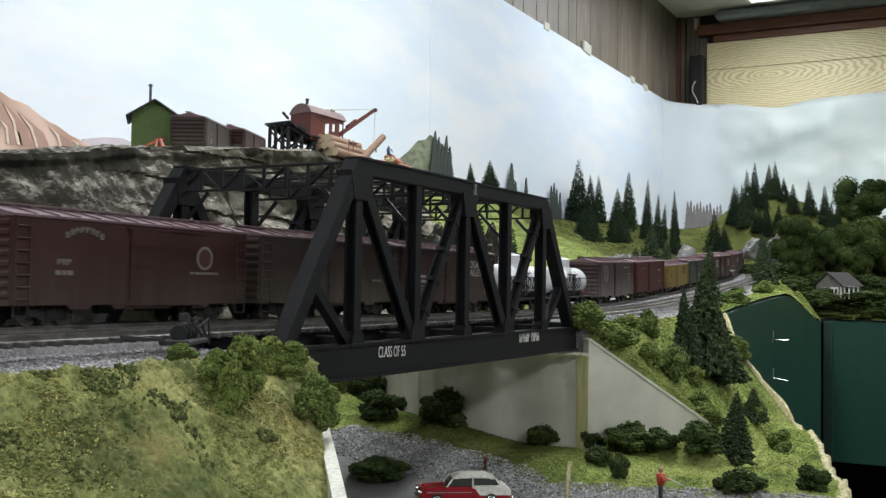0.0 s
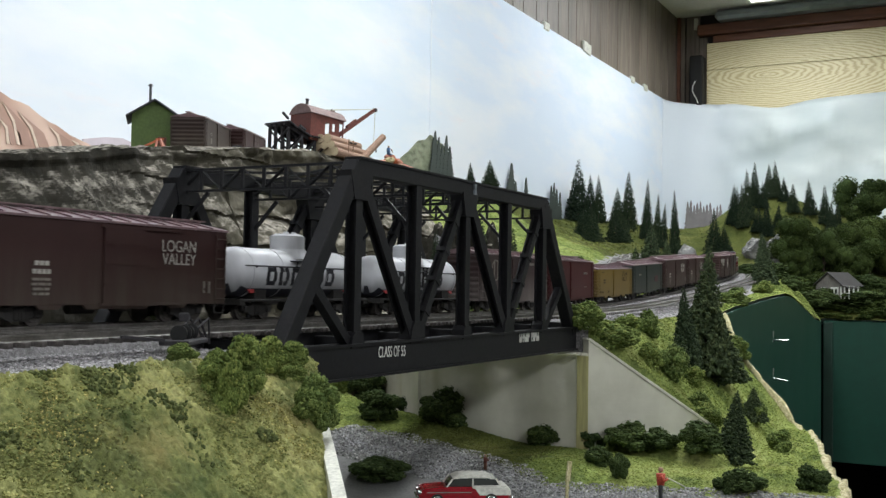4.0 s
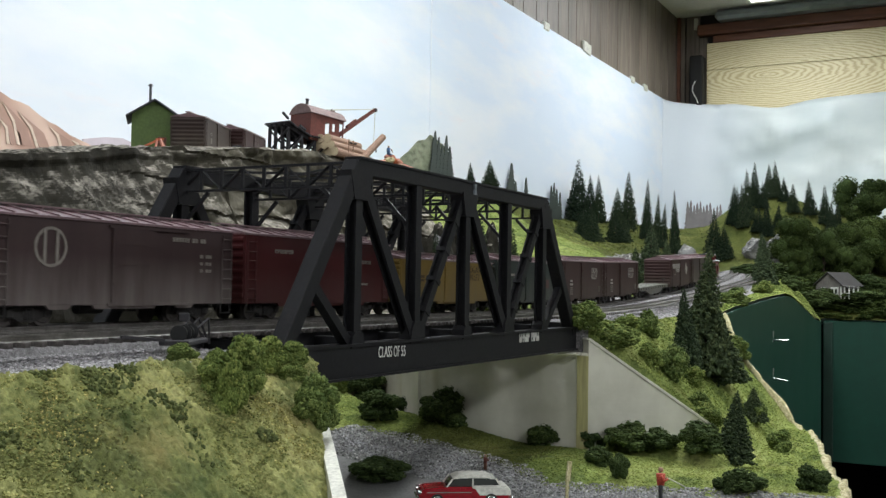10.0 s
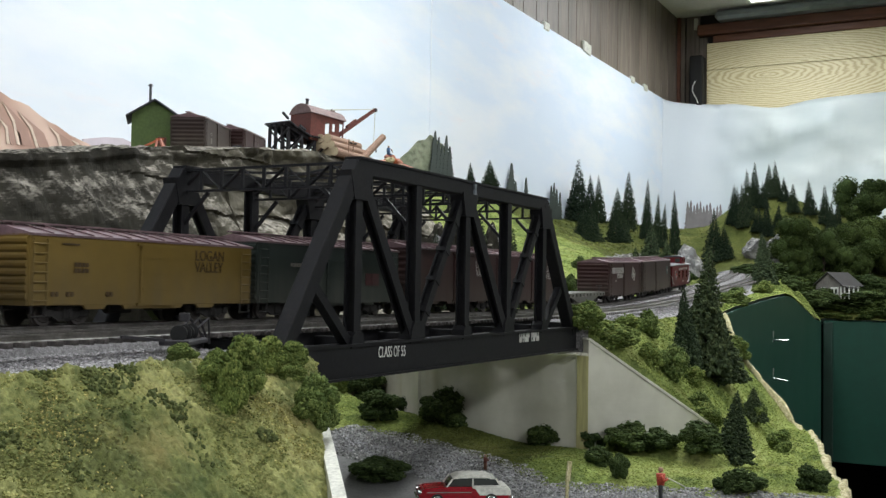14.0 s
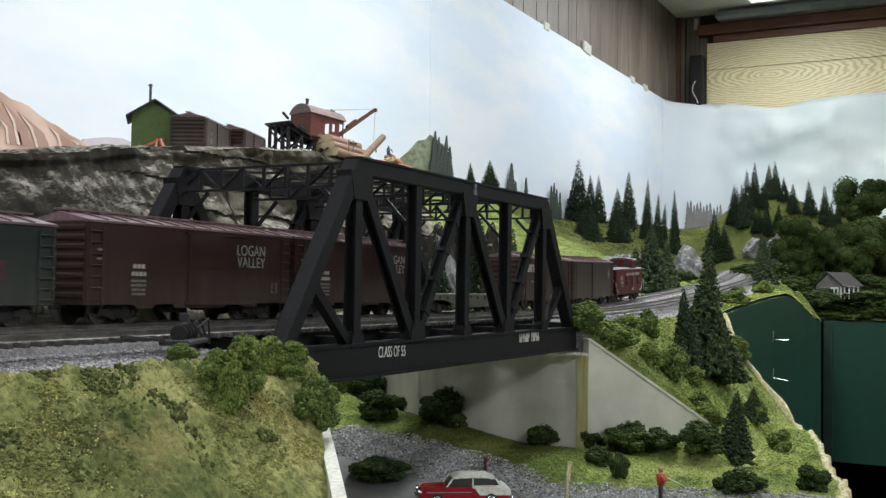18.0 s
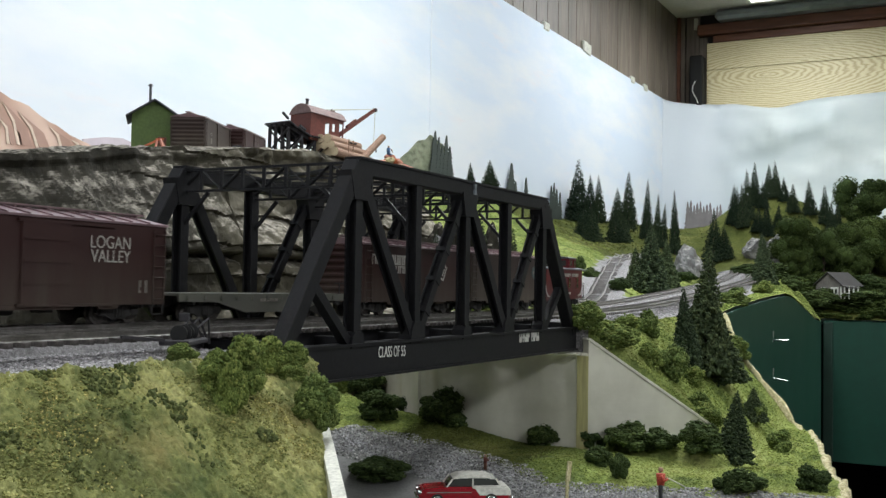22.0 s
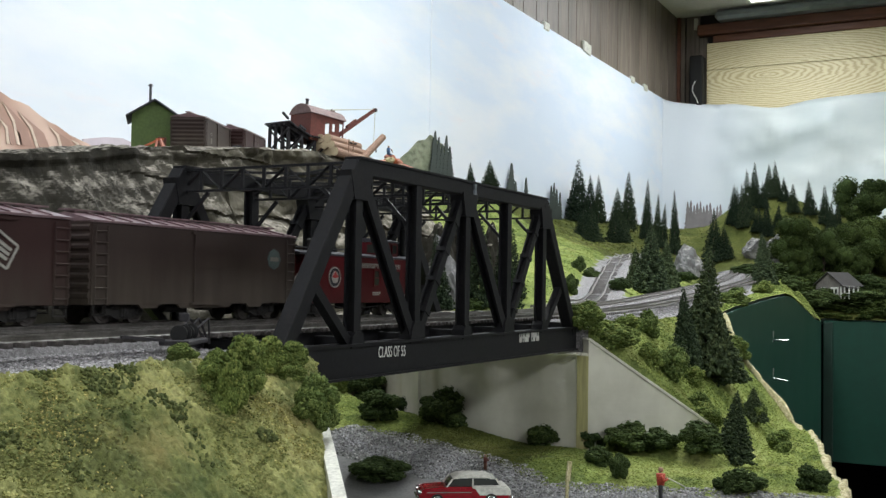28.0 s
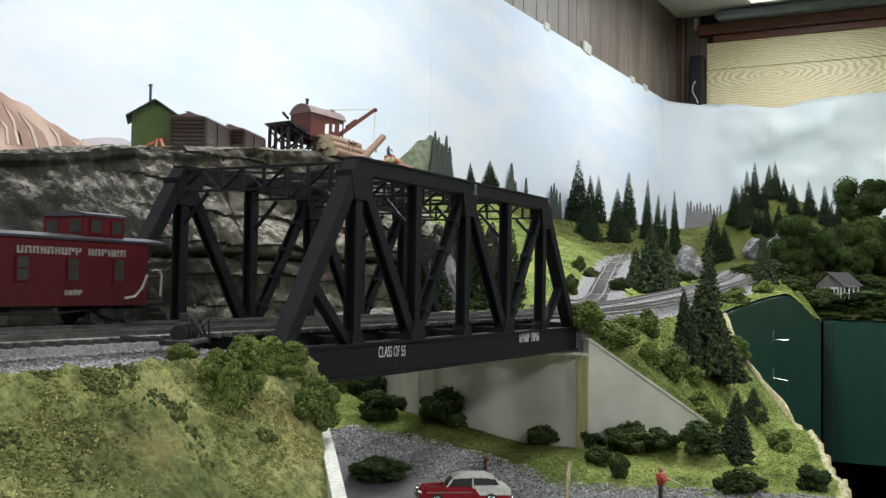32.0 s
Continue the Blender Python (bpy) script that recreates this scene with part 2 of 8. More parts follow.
# grooved boards of the panelling, proud of the dark grooves
rnd = random.Random(4)
gx, i = XL, 0
while gx < XWALL - 0.02:
    w = rnd.choice((0.085, 0.095, 0.10, 0.07, 0.13)) if gx > 1.5 else 0.4
    w = min(w, XWALL - gx)
    part("panel_board", bm_box(gx + 0.002, gx + w - 0.002, YWALL - 0.008, YWALL, 0.6, CEIL - 0.001, 0.001), M["panel"], wall_n)
    gx += w
for y0, y1 in ((0.70, 0.755), (0.76, 0.791)):
    part("panel_board", bm_box(XWALL - 0.008, XWALL, y0, y1, 0.6, CEIL - 0.001, 0.001), M["panel"], wall_e)
part("corner_trim", bm_box(XWALL - 0.022, XWALL - 0.009, YWALL - 0.024, YWALL - 0.009, 0.6, CEIL - 0.001, 0.002), M["brown"], wall_e, "dark rounded corner moulding")

# the boarded opening in the end wall
frame_w = thing("window_1", "boarded-up wide opening with brown timber head and pale pine planks", "window", kind="structure")
for z0, z1 in ((0.640, 0.923), (0.925, 1.036)):
    part("plank", bm_box(XWALL - 0.030, XWALL - 0.004, -2.6, 0.665, z0, z1, 0.002), M["plank"], frame_w)
part("head_rail", bm_box(XWALL - 0.034, XWALL - 0.004, -2.6, 0.640, 1.037, 1.066, 0.003), M["brown"], frame_w)
part("head_board", bm_box(XWALL - 0.05, XWALL - 0.004, -2.6, 0.70, 1.068, 1.112, 0.004), M["brown"], frame_w)
part("side_trim", bm_box(XWALL - 0.016, XWALL - 0.004, 0.667, 0.698, 0.60, 1.066, 0.003), M["panel"], frame_w)
duct = mesh_ob("duct", bm_box(XWALL - 0.10, XWALL - 0.006, -2.6, 0.62, 1.114, 1.152, 0.012), M["duct"])
tagged(duct, "long grey metal duct under the ceiling", "duct")
clip = mesh_ob("clip", bm_box(XWALL - 0.02, XWALL - 0.008, 0.705, 0.722, 1.10, 1.15, 0.004), M["strip"])
tagged(clip, "small pale hook on the dark panelling", "hook")

spk = thing("speaker", "narrow black loudspeaker hung on the end wall", "loudspeaker")
bm = bm_box(XWALL - 0.09, XWALL - 0.032, 0.668, 0.722, 0.775, 0.978, 0.006)
part("cabinet", bm, M["black"], spk)
bm = bmesh.new()
pts = [Vector((XWALL - 0.095, 0.695 + 0.012 * math.sin(k * 0.9), 0.87 - 0.018 * k)) for k in range(6)]
for a, b in zip(pts, pts[1:]):
    rod(bm, a, b, 0.0022, n=6)
part("cable", bm, M["white"], spk, "loose pale cable")

# sky backdrop: painted board along the long wall, creased paper round the corner
back = mesh_ob("backdrop", bm_box(XL, XWALL - 0.254, YWALL - 0.016, YWALL - 0.010, -0.10, 0.778), M["backdrop"])
tagged(back, "pale blue hand-painted sky backdrop with soft white clouds", "backdrop", kind="structure")
part("seam", bm_box(1.672, 1.676, YWALL - 0.0175, YWALL - 0.0158, -0.1, 0.777), M["paper"], back)
bm = bmesh.new()
nu, nv = 110, 40
rows = []
for i in range(nu + 1):
    # the sheet leaves the long wall, sweeps round the corner and runs along the end wall
    arc, r = 16, 0.205
    if i <= arc:
        a = math.pi / 2 * i / arc
        x, y = XWALL - 0.255 + r * math.sin(a), YWALL - 0.017 - r + r * math.cos(a)
    else:
        a, x, y = math.pi / 2, XWALL - 0.050, YWALL - 0.017 - r - (i - arc) / (nu - arc) * 2.3
    top = 0.778 - 0.030 * math.exp(-((y - 0.40) / 0.11) ** 2) + 0.010 * smooth01(0.3, -0.2, y)
    row = []
    for j in range(nv + 1):
        z = -0.10 + (top + 0.10) * j / nv
        v = j / nv
        dent = 0.060 * v ** 1.6 * (wobble(y, z, 3.1, 3.4, 3) + 0.6 * wobble(y, z, 7.7, 8.0, 2)) * smooth01(0.70, 0.50, y)
        row.append(bm.verts.new((x - max(-0.010, 0.024 * math.tanh(dent / 0.024)), y, z)))
    rows.append(row)
for i in range(nu):
    for j in range(nv):
        bm.faces.new((rows[i][j], rows[i + 1][j], rows[i + 1][j + 1], rows[i][j + 1]))
paper = mesh_ob("backdrop_paper", bm, M["paper"], smooth=True)
sheet = paper.modifiers.new("sheet", "SOLIDIFY")
sheet.thickness, sheet.offset = 0.0012, 0
tagged(paper, "creased pale grey-green sky paper with a curling top edge", "backdrop", kind="structure")
for x, z in ((2.37, 0.779), (2.70, 0.785), (2.73, 0.782), (3.20, 0.779), (3.36, 0.779)):
    bm = bm_box(x - 0.02, x + 0.02, YWALL - 0.020, YWALL - 0.009, z - 0.012, z + 0.012 + 0.012 * (2.6 < x < 2.8), 0.003)
    tagged(mesh_ob("clamp", bm, M["strip"]), "small pale clip that holds the backdrop", "clip", "clips on the backdrop")

# ceiling fittings, the unseen added ones included
def fitting(x, y, turn):
    e = thing("ceiling_light", "white fluorescent ceiling light with prismatic diffuser", "lamp", "ceiling lights", m=pose(x, y, 0, 0, 0, turn))
    bm = bmesh.new()
    for x0, x1, y0, y1 in ((-0.63, 0.63, -0.17, -0.15), (-0.63, 0.63, 0.15, 0.17), (-0.63, -0.61, -0.15, 0.15), (0.61, 0.63, -0.15, 0.15)):
        box(bm, x0, x1, y0, y1, CEIL - 0.07, CEIL - 0.001)
    part("housing", bm, M["white"], e)
    part("diffuser", bm_box(-0.609, 0.609, -0.149, 0.149, CEIL - 0.06, CEIL - 0.04), M["glow"], e)


m, t, b = nodes_of("light_diffuser")
b.inputs["Emission Color"].default_value, b.inputs["Emission Strength"].default_value = (0.95, 0.98, 1.0, 1), 6.0
M["glow"] = m
for lx, ly, power, turn in FITTINGS:
    fitting(lx, ly, turn)

# ---- the scenery shell ----
EDGE_X = (-3.0, 0.20, 0.343, 0.427, 0.535, 0.675, 0.728, 0.748, 0.770, 0.83, 1.3, 1.9, 2.38, 2.3805, 3.8)
EDGE_Y = (-0.27, -0.268, -0.251, -0.236, -0.214, -0.183, -0.159, -0.127, -0.100, -0.066, -0.055, -0.03, 0.03, -1.6, -1.6)


def verge_z(x):
    """Height of the layout edge past the slope, where the verge runs level with the track and then falls."""
    return float(np.interp(x, (0.80, 0.83, 0.908, 1.118, 1.342, 1.42, 1.587, 1.79, 2.0, 2.38), (-0.008, -0.005, 0.001, 0.011, 0.018, 0.0145, -0.003, -0.03, -0.04, -0.052)))


def front(x):
    return float(np.interp(x, EDGE_X, EDGE_Y))


def bump_at(x, y, cx, cy, sx, sy):
    return math.exp(-((x - cx) / sx) ** 2 - ((y - cy) / sy) ** 2)


def shelf_z(x):
    """Height of the rock shelf on which the loading yard stands."""
    return float(np.interp(x, (-1.5, -0.3, 0.14, 0.30, 0.50, 0.80), (0.085, 0.090, 0.108, 0.132, 0.155, 0.157)))


def gorge_west(y):
    """The end of the west bank, as x for a given y; it flares along the wing wall."""
    return 0.002 if y > -0.079 else max(-0.22, -0.0140 + (y + 0.0890) * 1.275)


def branch_y(x):
    return float(np.interp(x, (0.50, 0.66, 0.80, 1.00, 1.40, 1.70, 2.1), (0.03, 0.052, 0.083, 0.142, 0.258, 0.328, 0.41)))


def ground_z(x, y):
    """The scenery surface, with a level bed cut for the branch track."""
    z = raw_ground(x, y)
    if 0.62 < x < 2.08 and y > line_y(x) + 0.012:
        off = abs(y - branch_y(x))
        if off < 0.055:
            z += (raw_ground(x, branch_y(x)) + 0.001 - z) * smooth01(0.055, 0.030, off) * smooth01(0.62, 0.72, x)
    return z


def raw_ground(x, y):
    yt, zt = line_y(x), line_z(x)
    mid = yt - 0.0254
    d = abs(y - mid)
    bed = zt - (0.0030 if x > 0.38 else 0.0040) - 0.007 * smooth01(0.043, 0.062, d)
    n1 = wobble(x, y, 0.3, 9, 4)
    n2 = wobble(x, y, 1.7, 45, 3)
    rough = (0.006 * n1 + 0.0030 * n2 + (0.0016 * wobble(x, y, 6.0, 130, 2) if x < 0.9 else 0.0)) * smooth01(0.058, 0.09, d)
    if x > 0.78:
        rough *= smooth01(front(x) + 0.0, front(x) + 0.05, y)
    if y < mid:
        low = max(-0.118 - 0.02 * smooth01(-0.2, -0.27, y), zt - 0.011 - (0.78 if x < 0.1 else 1.0) * max(0.0, mid - 0.072 - y))
        if x > 0.3:
            low = max(low, -0.112)
        if 0.78 < x < 2.3805:
            f, top = front(x), zt - 0.011
            flat = top + (verge_z(x) - top) * min(1.0, max(0.0, (mid - 0.066 - y) / max(0.01, mid - 0.066 - f))) ** 1.5
            low += (flat - low) * smooth01(0.78, 0.84, x)
    else:
        low = bed
        if x > 0.6:
            up = (y - yt - 0.06)
            hill = 0.30 * max(0.0, min(up, 0.34)) + 0.048 * smooth01(0.34, 0.55, up)
            far = smooth01(0.24, 0.40, y)
            low = bed + hill * smooth01(0.60 + 0.35 * far, 0.85 + 0.55 * far, x)
        if x < 0.85:
            shelf = (shelf_z(x) + 0.011 * smooth01(0.36, 0.42, y) * smooth01(0.48, 0.62, x)) * smooth01(0.285, 0.325, y) * smooth01(0.80, 0.64, x)
            low = max(low, bed + shelf)
    z = min(bed, low) if y < mid else low
    if x > 2.3:
        if y < mid - 0.07:
            z = max(z, -0.045 + 0.080 * smooth01(2.40, 2.52, x))
        z += 0.285 * bump_at(x, y, 2.98, 0.235, 0.25, 0.21 if y > 0.235 else 0.27) + 0.09 * smooth01(2.6, 3.1, x) * smooth01(0.12, 0.0, y) + 0.065 * bump_at(x, y, 2.95, 0.52, 0.4, 0.15)
    if 1.2 < x < 2.6:
        z += 0.075 * bump_at(x, y, 1.80, 0.73, 0.26, 0.14)
    if x > 1.8:
        z += 0.055 * smooth01(0.42, 0.70, y) * smooth01(2.15, 2.75, x)
    # the river gorge under the bridge
    if gorge_west(y) < x < 0.369:
        floor_z = -0.100 - 0.018 * smooth01(0.30, 0.22, x) + 0.014 * smooth01(0.03, 0.2, y) + 0.05 * smooth01(0.12, 0.24, y) - 0.006 * smooth01(-0.05, -0.2, y)
        z = floor_z + rough * 0.35 + 0.012 * smooth01(-0.03, 0.06, y) * smooth01(0.27, 0.36, x)
        if y > 0.285:
            z = max(z, shelf_z(x) * smooth01(0.285, 0.325, y))
        return z
    if 0.369 <= x < 0.46 and y < -0.06:
        # foot of the flared wing wall
        wing = -0.06 - (x - 0.366) * 1.08
        if y < wing:
            z = min(z, -0.098 + 0.002 * n1)
    if 0.369 <= x < 0.50 and 0.05 < y < 0.26 and y > 0.062 + (x - 0.369) * 1.03:
        # foot of the back wing wall
        z = min(z, -0.088 + 1.0 * max(0.0, x - 0.425) + 0.25 * max(0.0, y - 0.16))
    return z + rough


xs = np.unique(np.round(np.concatenate([np.linspace(-3, -0.5, 40), np.linspace(-0.5, 0.9, 351), np.linspace(0.9, 2.3, 141), np.linspace(2.3, 3.8, 101), (2.38, 2.3805)]), 4))
vs = np.concatenate([np.linspace(0, 0.55, 120), np.linspace(0.55, 1.0, 46)[1:]])
verts, faces = [], []
for x in xs:
    f = front(x)
    for v in vs:
        # columns are close together near the front and wide at the back
        y = f + (0.30 - f) * v / 0.55 if v < 0.55 else 0.30 + (0.78 - 0.30) * (v - 0.55) / 0.45
        verts.append((x, y, ground_z(x, y)))
W = len(vs)
for i in range(len(xs) - 1):
    for j in range(W - 1):
        a = i * W + j
        if abs(verts[a][1] - verts[a + W][1]) > 0.05:
            continue
        faces.append((a, a + W, a + W + 1, a + 1))


def turf(name="ground_turf", loose=False, fresh=False, tone=1.0):
    """Ground foam: mixed greens with ochre and bare earth, in clumps."""
    m, t, b = nodes_of(name)
    c = coords(t)
    broad = noise_tex(t, c, 13, 6, 0.62)
    if fresh:
        col = ramp(t, broad, ((0.30, (0.112, 0.148, 0.042)), (0.48, (0.172, 0.218, 0.062)), (0.60, (0.235, 0.278, 0.088)), (0.74, (0.29, 0.305, 0.115))))
    else:
        col = ramp(t, broad, ((0.28, (0.095, 0.110, 0.044)), (0.45, (0.205, 0.218, 0.084)), (0.58, (0.315, 0.308, 0.132)), (0.72, (0.48, 0.41, 0.20))))
    foam = noise_tex(t, c, 380, 3, 0.7)
    col = mix(t, col, ramp(t, foam, ((0.28, (0.50, 0.53, 0.48)), (0.5, (1.0, 1.0, 0.96)), (0.75, (1.5, 1.46, 1.34)))), 1.0, "MULTIPLY")
    tuft = noise_tex(t, c, 34, 4, 0.65)
    col = mix(t, col, (0.060, 0.088, 0.030), ramp(t, tuft, ((0.54, (0,) * 3), (0.70, (0.75,) * 3))))
    straw = noise_tex(t, c, 21, 4, 0.6)
    col = mix(t, col, (0.30, 0.255, 0.105), ramp(t, straw, ((0.56, (0,) * 3), (0.72, (0.20 if fresh else 0.8,) * 3))))
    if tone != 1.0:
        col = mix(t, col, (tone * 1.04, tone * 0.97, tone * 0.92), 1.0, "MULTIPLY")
    if loose:
        geo = t.nodes.new("ShaderNodeNewGeometry").outputs["Random Per Island"]
        col = mix(t, col, ramp(t, geo, ((0.0, (0.84, 0.86, 0.82)), (1.0, (1.25, 1.22, 1.18)))), 1.0, "MULTIPLY")
    link(t, col, b.inputs["Base Color"])
    b.inputs["Roughness"].default_value = 0.95
    b.inputs["Specular IOR Level"].default_value = 0.1
    if not loose:
        bump(t, b, foam, 1.0, 0.0012)
    return m


def rock_paint(name, dark, lit, warm, ledge_pale=None):
    m, t, b = nodes_of(name)
    c = coords(t)
    col = ramp(t, noise_tex(t, c, 14, 6, 0.62), ((0.3, dark), (0.5, tuple((p + q) / 2 for p, q in zip(dark, lit))), (0.7, lit)))
    col = mix(t, col, warm, ramp(t, noise_tex(t, c, 6, 3), ((0.5, (0,) * 3), (0.75, (0.55,) * 3))))
    crack = noise_tex(t, c, 60, 5, 0.7, stretch=(0.6, 0.6, 1))
    col = mix(t, col, ramp(t, crack, ((0.34, (0.55,) * 3), (0.48, (0.95,) * 3), (0.64, (1.20,) * 3))), 1.0, "MULTIPLY")
    if ledge_pale:
        # the colour is multiplied by up to 3.9 between x 0.26 and 0.44
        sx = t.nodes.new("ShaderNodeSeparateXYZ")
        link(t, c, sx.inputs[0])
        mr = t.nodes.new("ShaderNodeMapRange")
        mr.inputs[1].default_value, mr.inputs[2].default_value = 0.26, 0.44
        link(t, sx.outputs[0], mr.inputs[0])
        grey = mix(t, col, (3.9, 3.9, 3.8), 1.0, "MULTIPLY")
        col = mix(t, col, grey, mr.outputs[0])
        # a paler colour on faces that turn upward, broken up by grain
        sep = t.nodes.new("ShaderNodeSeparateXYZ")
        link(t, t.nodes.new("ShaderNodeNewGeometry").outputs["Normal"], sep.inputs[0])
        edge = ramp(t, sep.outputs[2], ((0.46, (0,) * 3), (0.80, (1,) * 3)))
        ledge_grain = ramp(t, noise_tex(t, c, 120, 4, 0.7), ((0.42, (0,) * 3), (0.60, (0.85,) * 3)))
        col = mix(t, col, ledge_pale, mix(t, edge, ledge_grain, 1.0, "MULTIPLY"))
        # upright runs of dark green-brown wash
        run = noise_tex(t, c, 30, 4, 0.6, stretch=(1, 1, 0.22))
        col = mix(t, col, tuple(v * 0.55 for v in warm), ramp(t, run, ((0.52, (0,) * 3), (0.68, (0.75,) * 3))))
    link(t, col, b.inputs["Base Color"])
    b.inputs["Roughness"].default_value = 0.92
    b.inputs["Specular IOR Level"].default_value = 0.15
    grit = mix(t, crack, noise_tex(t, c, 260, 4, 0.7), 0.35)
    bump(t, b, grit, 0.45, 0.0020)
    return m


M["turf"] = turf()
M["foam"] = turf("turf_foam", True)
M["foam_light"] = turf("light_turf_foam", True, True)
M["meadow"] = turf("meadow_turf", False, True)
# tone darkens turf for the hills and as painted shade below the bridge
M["hill_and_shade_foam"] = turf("hill_and_shade_foam", True, True, 0.44)
M["hill"] = turf("hill_and_shade_turf", False, True, 0.44)
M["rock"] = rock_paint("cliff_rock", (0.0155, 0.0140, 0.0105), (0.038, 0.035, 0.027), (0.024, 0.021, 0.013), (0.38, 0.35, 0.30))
M["grey_rock"] = rock_paint("grey_rock", (0.085, 0.085, 0.086), (0.30, 0.30, 0.30), (0.22, 0.21, 0.19), (0.44, 0.43, 0.41))
M["bank"] = stain("gravel_bank", ((0.3, (0.13, 0.13, 0.14)), (0.55, (0.30, 0.30, 0.31)), (0.75, (0.46, 0.45, 0.46))), 350, 0.9, 3, 0.4, 1.0, 0.0015)


def bed_half(x, y):
    return abs(y - line_y(x) + 0.0254)


def bank_mid(y):
    """The middle of the stony river bank, as x for a given y."""
    return float(np.interp(y, (-0.26, -0.17, -0.134, -0.105, -0.083, -0.046, -0.009, 0.022, 0.057, 0.086, 0.16), (0.285, 0.262, 0.254, 0.242, 0.240, 0.258, 0.277, 0.284, 0.288, 0.288, 0.27)))


def bank_half(y):
    return 0.022 * smooth01(0.115, 0.095, y)


me = bpy.data.meshes.new("ground")
me.from_pydata(verts, [], faces)
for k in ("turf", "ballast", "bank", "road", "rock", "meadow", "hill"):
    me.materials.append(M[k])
for p in me.polygons:
    c = p.center
    x, y = c.x, c.y
    p.use_smooth = True
    d = bed_half(x, y) + 0.004 * wobble(x, y, 5, 60, 2)
    if gorge_west(y) < x < 0.369:
        b = x - bank_mid(y) + 0.012 * wobble(x, y, 2, 40, 2)
        if abs(b) < bank_half(y) and y < 0.17:
            p.material_index = 2
        elif b <= -bank_half(y) and -0.27 < y < 0.1:
            p.material_index = 3
        else:
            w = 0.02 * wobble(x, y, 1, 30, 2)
            # shade under the bridge is painted in: dark turf there, meadow on both sides
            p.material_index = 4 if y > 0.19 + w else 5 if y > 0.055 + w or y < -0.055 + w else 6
    elif d < 0.067 and x < 2.42:
        p.material_index = 1
    elif 0.5 < x < 2.0 and abs(y - branch_y(x)) < 0.037 + 0.006 * wobble(x, y, 3, 50, 2) and y > line_y(x):
        p.material_index = 1
    elif x < 0.6 and y > 0.068 or x < 0.72 and y > 0.24:
        p.material_index = 4
    elif x < 0.5 and y < -0.17 and abs(x - 0.37) < 0.09 and abs(x - bank_mid(y)) < 0.03:
        p.material_index = 2
    elif x > 0.37:
        p.material_index = 6 if x > 1.75 + 0.1 * wobble(x, y, 2, 6, 2) else 5
ground = new("ground", me)
tagged(ground, "sculpted model landscape with green turf, ballast and gravel", "ground", kind="structure")

# fascia boards along the front edge, with the rough plaster edge of the shell above them
fas = thing("fascia", "dark green painted fascia boards along the layout edge", "fascia", kind="structure")
ex = list(np.concatenate([np.linspace(-3, 0.2, 20), np.linspace(0.2, 0.9, 60)[1:], np.linspace(0.9, 2.38, 40)[1:]]))
bm = bmesh.new()
prev = None
for x in ex:
    y, z = front(x) - 0.002, ground_z(x, front(x)) - 0.004
    a = [bm.verts.new(v) for v in ((x, y, z), (x, y, -0.40), (x, y + 0.006, -0.40), (x, y + 0.006, z))]
    if prev:
        for k in range(4):
            bm.faces.new((prev[k], a[k], a[(k + 1) % 4], prev[(k + 1) % 4]))
    prev = a
part("board", bm, M["fascia"], fas)
bm = bm_box(2.386, 2.398, -1.6, 0.024, -0.405, -0.050, 0.002)
part("board", bm, M["fascia"], fas)
for yy in (0.012, -0.62):
    part("batten", bm_box(2.376, 2.3855, yy - 0.012, yy + 0.012, -0.40, -0.055, 0.002), M["fasciadark"], fas)
bm = bmesh.new()
prev = None
for x in np.linspace(0.25, 0.83, 260):
    f = front(x)
    g = ground_z(x, f + 0.004)
    k = 0.0035 * wobble(x, 0, 0, 70, 4)
    w = 0.46 - 0.22 * smooth01(0.55, 0.74, x) + 0.25 * wobble(x, 2, 0, 40, 3)
    ring = [bm.verts.new(v) for v in ((x + 0.002, f - 0.0045 + k, g - 0.012 * w + k), (x, f - 0.004 + k, g + 0.0005), (x - 0.004 * w, f - 0.004 + 0.008 * w + k, g + 0.0022 * w), (x - 0.004 * w, f - 0.004 + 0.014 * w, g - 0.004))]
    if prev:
        for q in range(3):
            bm.faces.new((prev[q], ring[q], ring[q + 1], prev[q + 1]))
    prev = ring
bmesh.ops.recalc_face_normals(bm, faces=bm.faces[:])
part("plaster_edge", bm, M["plaster"], fas, "ragged cream plaster edge of the scenery", smooth=True)
# added black block that paints in the darkness below the layout
mesh_ob("under_layout_dark", bm_box(2.5, 3.7, -1.5, 0.5, -1.2, -0.6), M["black"])
tagged(bpy.data.objects["under_layout_dark"], "black block painting in the dark void below the layout", "shelf", kind="structure")

